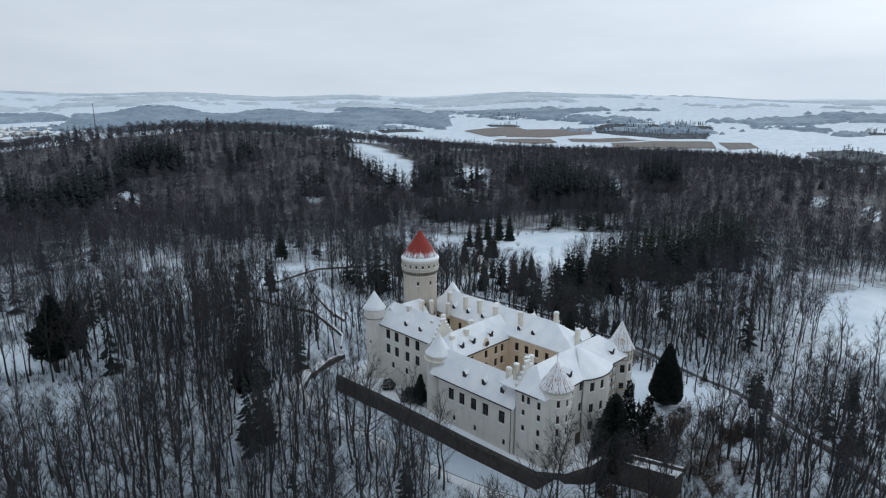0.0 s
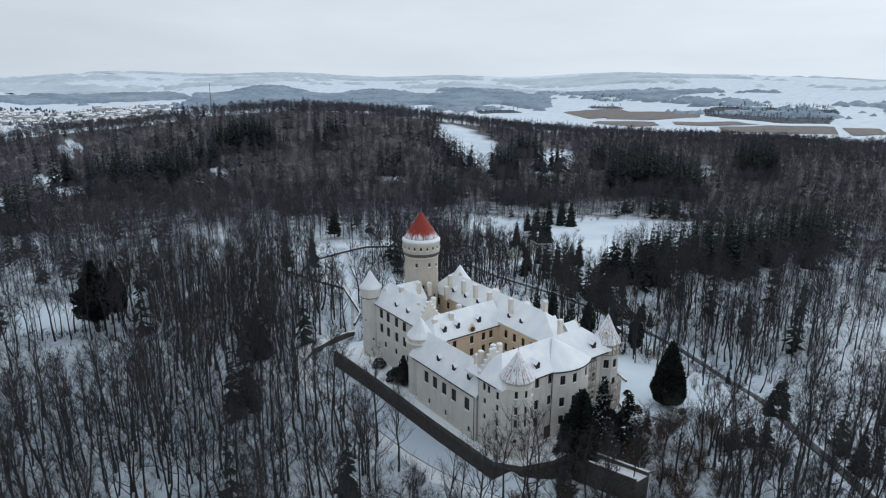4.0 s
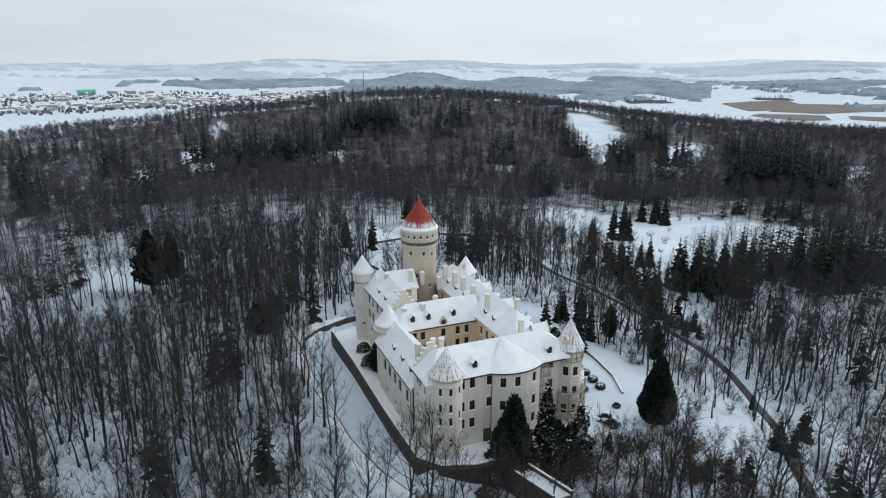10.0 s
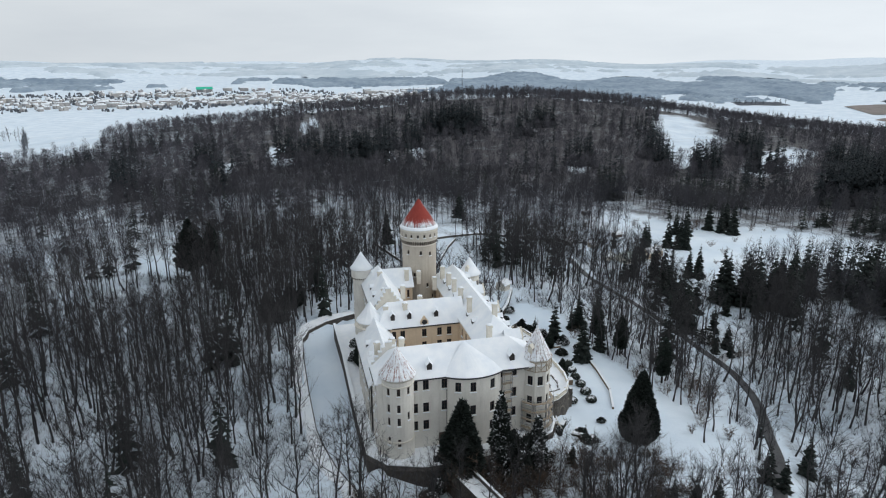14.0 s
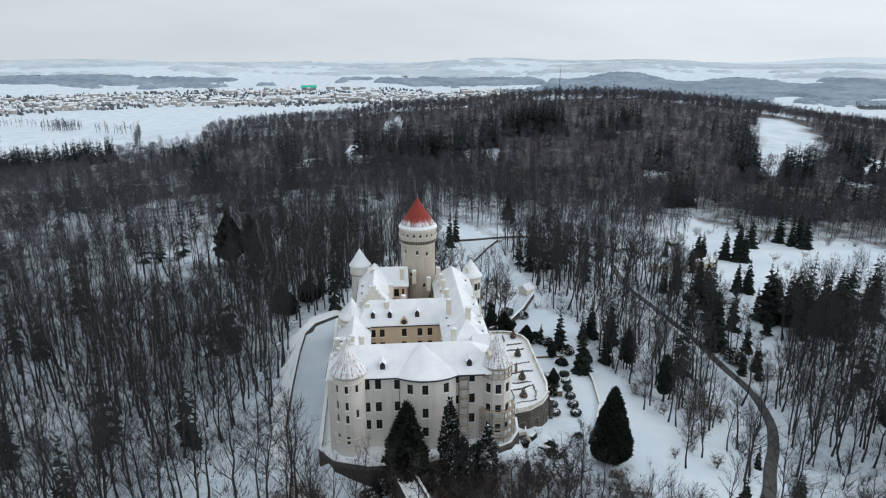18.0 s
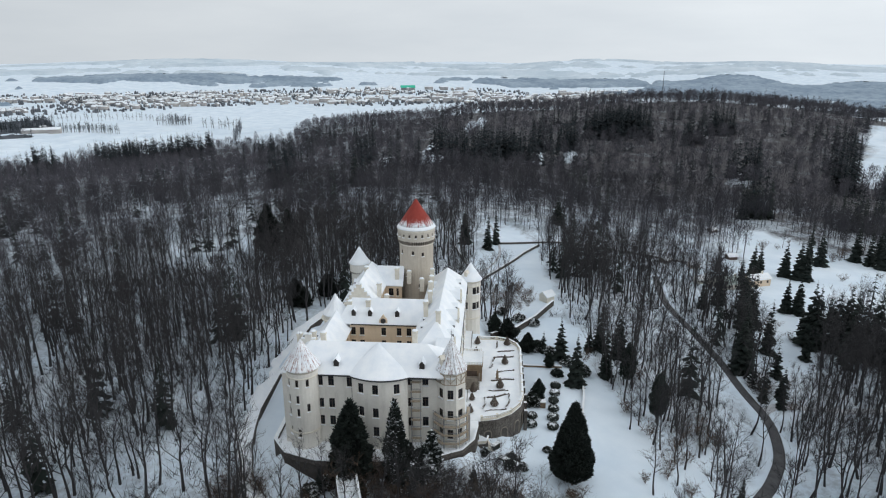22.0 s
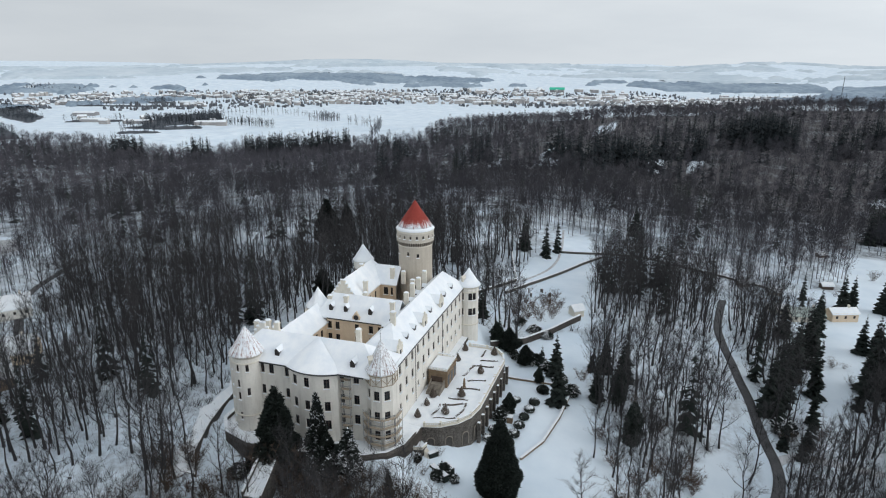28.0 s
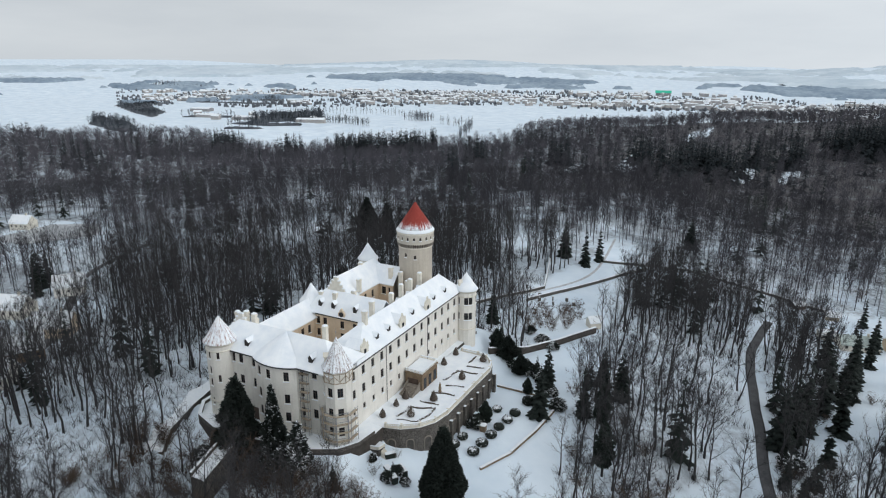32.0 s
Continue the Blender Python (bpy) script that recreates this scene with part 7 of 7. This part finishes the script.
# box hedging that draws the parterre
bm = bmesh.new()
for k, (x0, y0, x1, y1) in enumerate(((40.6, 15.6, 46.0, 17.2), (46.0, 17.2, 47.0, 24.0), (41.0, 22.0, 46.8, 24.4), (41.4, 26.0, 46.6, 26.2), (42.0, 31.4, 48.2, 32.6), (43.6, 36.4, 48.4, 38.0), (42.6, 45.2, 48.6, 46.4), (44.0, 49.0, 48.8, 50.6), (40.2, 16.6, 40.6, 22.0), (41.8, 38.6, 43.0, 44.6), (43.4, 51.6, 44.0, 56.0))):
    d = Vector((x1 - x0, y1 - y0, 0))
    m = Matrix.Translation((x0, y0, 0.2)) @ Matrix.Rotation(math.atan2(d.y, d.x), 4, "Z")
    bm = bmesh.new()
    n = max(4, int(d.length / 0.5))
    rows = []
    for i in range(n + 1):
        w = 0.18 + 0.04 * math.sin(i * 1.9 + k)
        yy = 0.22 * math.sin(i * 0.55 + k)
        h = 0.36 + 0.05 * math.sin(i * 2.7)
        rows.append([bm.verts.new(m @ Vector((i * d.length / n, yy + q, z))) for q, z in ((-w, 0), (-w, h * 0.8), (0, h), (w, h * 0.8), (w, 0))])
    for a, b in zip(rows, rows[1:]):
        for j in range(4):
            bm.faces.new((a[j], b[j], b[j + 1], a[j + 1]))
    bmesh.ops.recalc_face_normals(bm, faces=bm.faces[:])
    ob = new("box_hedge", finish(bm, "box_hedge", M["topiary"]))
    tagged(ob, "low curved box hedge drawn through the snow", "hedge", "parterre hedges")
statue = thing("statue", "snow-capped stone statue on a plinth", "statue", (43.7, 32.8, 0.2))
bm = bmesh.new()
lathe(bm, 0, 0, [(0.5, 0), (0.5, 0.15), (0.36, 0.25), (0.36, 0.95), (0.46, 1.05), (0.3, 1.1), (0.34, 1.5), (0.26, 1.9), (0.3, 2.2), (0.12, 2.45), (0.17, 2.65), (0.0, 2.85)], 10)
part("figure", bm, M["sand"], statue)
urn = thing("pedestal", "square sandstone pedestal in the snowy garden", "pedestal", (56.4, 33.0, ground_z(56.4, 33)))
bm = bmesh.new()
box(bm, -0.7, 0.7, -0.7, 0.7, -0.5, 1.7)
part("block", bm, M["sand"], urn)
bm = bmesh.new()
box(bm, -0.8, 0.8, -0.8, 0.8, 1.703, 1.95)
part("snow_cap", bm, M["snow"], urn)
low_wall("garden_wall", [(62.4, 17.5), (66.4, 27.2)], 0.5, 0.6, None, M["sand"], "low sandstone garden wall under snow", 0.14)
low_wall("garden_wall", [(66.4, 27.2), (68.6, 40.2), (69.6, 52)], 0.5, 0.8, None, M["sand"], "low sandstone garden wall under snow", 0.14)
low_wall("garden_wall", [(50.8, 56.4), (64, 57.4)], 0.5, 0.6, None, M["sand"], "low wall at the end of the garden", 0.14)

# ---- single conifers ----
FIRS = []
for k, (h, b, w, a, lo, dr) in enumerate(((17, 3.6, 20, 11, 0.03, 0.35), (15, 2.4, 20, 10, 0.02, 0.3), (26, 6.2, 22, 12, 0.22, 0.22), (9, 2.2, 15, 9, 0.02, 0.3), (18, 4.3, 34, 15, 0.02, 0.12))):
    t, c = spruce(500 + k, h, b, w, a, lo, dr)
    FIRS.append((arrays_mesh("trunk", *t, M["bark"]), arrays_mesh("crown", *c, M["needle"])))


def fir(x, y, kind, s=1.0, tall=None, label="dark spruce with snow on its boughs"):
    z = 0.0 if -9 < x < 36 and -8 < y < 70 else ground_z(x, y) - 0.2
    ob = new("spruce")
    ob.matrix_world = Matrix.Translation((x, y, z)) @ Matrix.Rotation(x * 1.3 + y, 4, "Z") @ Matrix.Diagonal((s, s, tall or s, 1))
    tagged(ob, label, "tree", "single conifers")
    part("trunk", FIRS[kind][0], None, ob)
    part("crown", FIRS[kind][1], None, ob)


old_crown = arrays_mesh("crown", *leafy(8, [(5.0, 1.8), (7.5, 4.2), (12.0, 4.7), (17.0, 3.8), (21.0, 2.5), (24.5, 1.3), (27.5, 0.15)], 6000, 1.2, 1.1), M["needle"])
for x, y, s, t, label in ((-63, 160, 1.0, 1.0, "old broad dark fir towering over the bare wood"), (-55, 166, 0.66, 0.88, "dark fir beside a taller one"), (-30, 92, 0.62, 0.50, "dark evergreen beside the moat"), (-22, 107, 0.6, 0.42, "dark evergreen among bare trees"), (-26, 89, 0.5, 0.36, "low dark evergreen beside the moat"),
                          (47.5, 73, 0.55, 0.36, "dark evergreen under the round turret"), (54, 67.5, 0.45, 0.30, "low dark evergreen under the terrace")):
    plant("evergreen", old_crown, 0.55, 9, (x, y, ground_z(x, y) - (5.5 * t if t < 0.6 else 0.0)), M["needle"], label, "tree", "", x, s, t)
for x, y, k, s in ((29.8, -8.2, 1, 0.75), (14.6, -11.5, 4, 0.36), (5.5, -10.5, 4, 0.34), (38.5, -8.0, 3, 0.7)):
    fir(x, y, k, s, None, "snow-laden dark conifer under the castle wall")
for x, y, k, s in ((67, 47, 0, 0.95), (77, 55, 1, 1.1), (74.5, 72, 3, 0.95), (78, 74, 0, 0.85), (139, 80, 3, 1.3), (32, 97, 0, 0.8), (28, 200, 0, 1.2), (40, 194, 1, 1.3), (44, 205, 1, 1.2), (64, 63, 0, 0.85), (86, -20, 3, 1.0), (84, -17, 3, 1.15), (73, -45, 0, 0.8), (78, -47, 1, 0.8), (60, -24, 3, 0.9),
                   (64, -26, 3, 1.0), (56, -22, 3, 0.8), (101, 6, 1, 0.5), (-158, 50, 0, 1.2), (-150, 44, 1, 1.2), (-164, 58, 1, 1.1), (81, 253, 2, 0.8), (-22, 115, 3, 1.3), (-18, 117, 3, 1.2), (47, 3, 3, 0.5), (43, 78, 3, 0.9), (59, 68, 3, 0.8), (-70, -10, 3, 0.9), (-40, 60, 3, 1.0)):
    fir(x, y, k, s)
for x, y, k, s in ((141, 146, 0, 1.05), (143, 98, 1, 1.4), (138, 107, 1, 1.3), (133, 93, 0, 1.2), (162, 104, 0, 1.45), (168, 102, 0, 1.4), (172, 98, 0, 1.55), (176, 94, 1, 1.6), (184, 92, 0, 1.6), (180, 98, 0, 1.5), (160, 111, 1, 0.9), (171, 188, 0, 1.0), (176, 193, 0, 0.9), (187, 190, 0, 1.1), (170, 136, 0, 1.0), (158, 168, 0, 0.9), (155, 152, 1, 1.1), (152, 172, 1, 0.8), (195, 185, 0, 1.1),
                   (250, 217, 0, 1.3), (255, 231, 0, 1.3), (246, 224, 1, 1.4), (197, 113, 0, 1.2), (207, 106, 0, 1.35), (215, 100, 0, 1.3), (232, 84, 0, 1.4), (240, 88, 0, 1.4), (255, 86, 0, 1.5), (248, 80, 1, 1.5), (282, 66, 0, 1.4), (290, 74, 0, 1.4), (268, 129, 1, 1.5), (222, 341, 0, 1.4), (157, 196, 1, 0.9), (132, 139, 1, 1.1), (300, 90, 0, 1.4), (310, 100, 1, 1.5)):
    fir(x, y, k, s, None, "dark spruce at the edge of a snowy clearing")

for x, y, k, s in ((148, 131, 0, 1.2), (161, 106, 0, 1.5), (155, 94, 3, 1.2), (129, 64, 3, 1.0), (136, 67, 3, 1.2), (133, 61, 3, 0.9), (147, 124, 1, 1.5), (141, 120, 1, 1.3), (149, 140, 0, 1.1), (218, 219, 0, 1.2), (214, 224, 0, 1.0), (243, 232, 0, 1.2), (192, 186, 0, 1.2),
                   (181, 90, 0, 1.6), (188, 96, 0, 1.6), (175, 108, 0, 1.4), (222, 92, 0, 1.7), (229, 78, 0, 1.8), (236, 76, 0, 1.8), (224, 82, 0, 1.7), (243, 80, 0, 1.6), (175, 121, 1, 1.0), (179, 126, 3, 1.2), (166, 138, 0, 0.9), (127, 80, 0, 1.3), (130, 86, 0, 1.3),
                   (84, 71, 0, 1.0), (99, -13, 3, 1.25), (102, -10, 3, 1.0), (118, -36, 0, 0.9)):
    fir(x, y, k, s, None, "dark spruce with snow-laden boughs in the park")
park = random.Random(31)
for k in range(46):
    x, y = park.uniform(138, 300), park.uniform(80, 300)
    if inside(GLADES["grove"], x, y):
        s = park.uniform(0.3, 0.9)
        ob = new("bare_shrub")
        ob.matrix_world = Matrix.Translation((x, y, ground_z(x, y))) @ Matrix.Rotation(k, 4, "Z") @ Matrix.Diagonal((s * 1.3, s * 1.3, s, 1))
        tagged(ob, "low dark shrub poking out of snow", "shrub", "bare shrubs")
        part("bush", BUSHES[k % 5], None, ob)
        if k % 3 == 0:
            single_tree(x + 4, y + 3, ground_z(x + 4, y + 3) - 0.1, k, 0.6, park.uniform(0.45, 0.75), k, "slender leafless tree in a snowy clearing")
for x, y, tall in ((108, -22, 0.5), (116, -14, 0.6), (128, -8, 0.65), (122, 2, 0.55), (136, -18, 0.7), (112, -36, 0.6), (144, -6, 0.7), (104, -46, 0.55), (132, -34, 0.65), (150, -20, 0.7), (98, -34, 0.4), (126, -24, 0.6), (118, -50, 0.7), (128, -58, 0.75), (110, -60, 0.7), (100, -62, 0.65), (138, -46, 0.75), (92, -50, 0.6), (86, -62, 0.65), (122, -40, 0.6), (146, -34, 0.75), (134, -4, 0.7), (152, 0, 0.75), (160, -12, 0.75), (108, -8, 0.5), (96, -72, 0.7), (116, -70, 0.75), (80, -70, 0.6)):
    single_tree(x, y, ground_z(x, y) - 0.1, x, tall * 1.2, tall, int(x), "leafless tree beside the park road")
    ob = new("bare_shrub")
    ob.matrix_world = Matrix.Translation((x + 3, y - 4, ground_z(x + 3, y - 4))) @ Matrix.Diagonal((0.7, 0.7, 0.5, 1))
    tagged(ob, "low bare shrub beside the park road", "shrub", "bare shrubs")
    part("bush", BUSHES[int(x) % 5], None, ob)

laden = [arrays_mesh("crown", *leafy(40 + k, [(0.0, 1.5), (1.2, 2.3), (2.6, 2.1), (4.0, 1.3), (5.2, 0.15)], 1300, 0.6, 0.8), M["laden"]) for k in range(3)]
for k, (x, y, s, h) in enumerate(((24.2, -8.0, 1.1, 2.0), (27.4, -8.4, 1.2, 1.9), (21.4, -8.8, 1.0, 1.8), (30.2, -8.4, 1.0, 1.5), (25.6, -10.8, 1.1, 1.5), (22.8, -11.4, 0.8, 0.9), (28.6, -10.6, 0.9, 0.9), (6.8, -9.4, 0.75, 0.7), (17.4, -9.6, 0.6, 0.55), (40.6, 4.6, 0.45, 0.5), (57.5, 69, 1.0, 0.7), (54, 72, 0.9, 0.6), (61, 66, 0.9, 0.6), (66, 60, 0.9, 0.6), (50, 70, 0.7, 0.6), (46, 98, 1.0, 0.5), (52, 93, 1.0, 0.55), (57, 90, 0.9, 0.5))):
    plant("evergreen_shrub", laden[k % 3], 0, 0, (x, y, ground_z(x, y) - 0.1), M["laden"], "broad dark evergreen shrub with clumps of snow", "shrub", "evergreen shrubs", k * 1.1, s, h)
for x, y, t, l, w in ((43.2, 8.0, 50, 2.6, 1.2), (47.6, 6.4, -35, 3.2, 1.2), (46.4, 3.0, -35, 5.6, 1.4)):
    hd = thing("box_hedge", "low clipped box hedge with a thick snow top", "hedge", (x, y, ground_z(x, y)), t, "clipped hedges")
    bm = bmesh.new()
    box(bm, -l / 2, l / 2, -w / 2, w / 2, -0.6, 1.1)
    bmesh.ops.bevel(bm, geom=bm.edges[:], offset=0.12, segments=2, affect="EDGES")
    part("foliage", bm, M["yew"], hd)
    bm = bmesh.new()
    box(bm, -l / 2 + 0.05, l / 2 - 0.05, -w / 2 + 0.05, w / 2 - 0.05, 1.104, 1.34)
    bmesh.ops.bevel(bm, geom=bm.edges[:], offset=0.09, segments=2, affect="EDGES")
    part("snow_cap", bm, M["snow"], hd)
for k, (x, y, s) in enumerate(((12.6, -11.0, 2.3), (15.0, -12.5, 1.7), (9.8, -11.8, 1.5), (19.0, -13.0, 1.5), (24.0, -14.5, 1.5), (29.5, -13.0, 1.5), (34.0, -11.0, 1.3), (38.0, -9.0, 1.1), (42.0, -6.0, 1.0), (27.0, -16.0, 1.3), (36.0, -14.0, 1.3), (43.5, 0.5, 0.7), (44.6, 8.8, 0.5), (40.0, -12.0, 1.2), (32.0, -16.5, 1.3), (20.5, -16.5, 1.4))):
    ob = new("bare_shrub")
    ob.matrix_world = Matrix.Translation((x, y, ground_z(x, y))) @ Matrix.Rotation(k * 1.3, 4, "Z") @ Matrix.Diagonal((s, s, s, 1))
    tagged(ob, "tall tangled brown shrub before the castle front", "shrub", "bare shrubs")
    part("bush", BUSHES[k % 5], None, ob)

# ---- sheds, pavilion and the village houses ----


def cottage(name, x, y, turn, w, d, h, rh, wall_mat, label, category, windows=True, roof="snow"):
    ob = thing(name, label, category, (x, y, ground_z(x, y)), turn)
    bm = bmesh.new()
    box(bm, -w / 2, w / 2, -d / 2, d / 2, -1.5, h)
    for s in (-1, 1):
        vs = [bm.verts.new((s * w / 2, yy, zz)) for yy, zz in ((-d / 2, h), (d / 2, h), (0, h + rh))]
        bm.faces.new(vs if s > 0 else vs[::-1])
    part("wall", bm, M[wall_mat], ob)
    bm = bmesh.new()
    e = 0.5
    slab(bm, [((-w / 2 - e, -d / 2 - e, h - 0.3), (w / 2 + e, -d / 2 - e, h - 0.3), (w / 2 + e, 0, h + rh), (-w / 2 - e, 0, h + rh)),
              ((w / 2 + e, d / 2 + e, h - 0.3), (-w / 2 - e, d / 2 + e, h - 0.3), (-w / 2 - e, 0, h + rh), (w / 2 + e, 0, h + rh))], 0.3)
    part("roof", bm, M[roof], ob)
    if windows:
        for s in (-1, 1):
            n = max(1, int(w / 3))
            for k in range(n):
                u = -w / 2 + (k + 0.5) * w / n
                fm, pm, sm_ = window_mesh(0.9, 1.2)
                q = part("window", fm, None, ob)
                q.matrix_local = pose(u, s * (d / 2 + 0.01), h * 0.55, 0, 0, 0 if s < 0 else 180)
                part("pane", pm, None, q)
        bm = bmesh.new()
        box(bm, w * 0.2, w * 0.2 + 0.7, -0.4, 0.4, h, h + rh + 1.0)
        part("chimney", bm, M["trim"], ob)
    return ob


cottage("greenhouse", 153, 170, 12, 13, 8, 3.2, 2.2, "trim", "long greenhouse with pale green frosted glass roof", "greenhouse", True, "frosted")
cottage("shed", 167.5, 174, 20, 11, 6, 4.0, 1.6, "yellow", "ochre garden building with a snowy roof", "shed")
cottage("shed", 143, 176, 12, 6, 5, 2.8, 0.8, "trim", "low pale annexe beside the greenhouse", "shed")
for x, y, t in ((172, 221, 15), (184, 290, 30), (133, 206, 40)):
    cottage("hut", x, y, t, 5, 4, 2.4, 1.0, "frame", "small dark wooden hut with snow on its roof", "hut", False)
cottage("shed", 146, 200, 10, 5, 4, 2.4, 1.0, "timber", "little dark wooden hut in the snow", "hut", False)
cottage("garden_house", 64, 117, 40, 4.2, 4.2, 3.0, 1.6, "trim", "tiny pavilion with a pyramid of snow on its roof", "pavilion", False)
for x, y, t, w, d, m, l in ((-104, 22, 35, 13, 10, "yellow", "ochre village house under deep snow"), (-92, 4, 60, 11, 9, "sand", "yellow-brown village house beside the lane"), (-136, 27, 20, 12, 9, "trim", "pale village house with a white roof"), (-80, -12, 35, 10, 8, "white", "small village house at the wood's edge"), (-140, 52, 50, 11, 9, "white", "white village house among firs"), (-292, 124, 20, 12, 9, "trim", "lone house beside the frozen pond"), (-118, -6, 10, 9, 7, "timber", "wooden outbuilding with a snowy roof")):
    cottage("village_house", x, y, t, w, d, 4.6, 4.2, m, l, "house")
for x, y in ((38, 132), (42, 137), (36, 138), (44, 131), (47, 140), (51, 136)):
    g = thing("gravestone", "dark upright gravestone in the snow", "gravestone", (x, y, ground_z(x, y)), x * 11, "gravestones on the slope")
    bm = bmesh.new()
    box(bm, -0.6, 0.6, -0.2, 0.2, -0.3, 1.5)
    lathe(bm, 0, 0, [(0.55, 1.503), (0.4, 1.75), (0.0, 1.9)], 8)
    part("slab", bm, M["stone"], g)

# scaffolding on the turret and the front
scaffold = thing("scaffolding", "pale tube scaffolding with snowy boards on the facade", "scaffolding", (0, 0, 0))


def bay(x0, y0, x1, y1, z0, z1, depth, lifts):
    d = Vector((x1 - x0, y1 - y0, 0))
    nrm = Vector((d.y, -d.x, 0)).normalized() * depth
    n = max(1, round(d.length / 2.2))
    for i in range(n + 1):
        for off in (0.25, 1.0):
            p = Vector((x0, y0, 0)) + d * i / n + nrm * off
            bm = bmesh.new()
            lathe(bm, p.x, p.y, [(0.06, z0), (0.06, z1)], 5)
            part("standard", bm, M["metal"], scaffold)
    m = Matrix.Translation((x0, y0, 0)) @ Matrix.Rotation(math.atan2(d.y, d.x), 4, "Z")
    for k in range(lifts):
        z = z0 + (k + 1) * (z1 - z0) / lifts - 0.6
        bm = bmesh.new()
        box(bm, -0.2, d.length + 0.2, -depth, -depth * 0.3, z, z + 0.12, m)
        part("platform", bm, M["timber"], scaffold)
        bm = bmesh.new()
        box(bm, -0.2, d.length + 0.2, -depth - 0.05, -depth + 0.02, z + 0.9, z + 1.0, m)
        part("rail", bm, M["metal"], scaffold)


bay(24.2, 0.7, 26.2, 0.85, 0.2, 16.6, 1.1, 7)
for k in range(4, 8):
    a0, a1 = radians(22.5 + 45 * k), radians(22.5 + 45 * (k + 1))
    bay(33 + 3.5 * math.cos(a0), 2.6 + 3.5 * math.sin(a0), 33 + 3.5 * math.cos(a1), 2.6 + 3.5 * math.sin(a1), 0.1, 8.6, 1.0, 4)
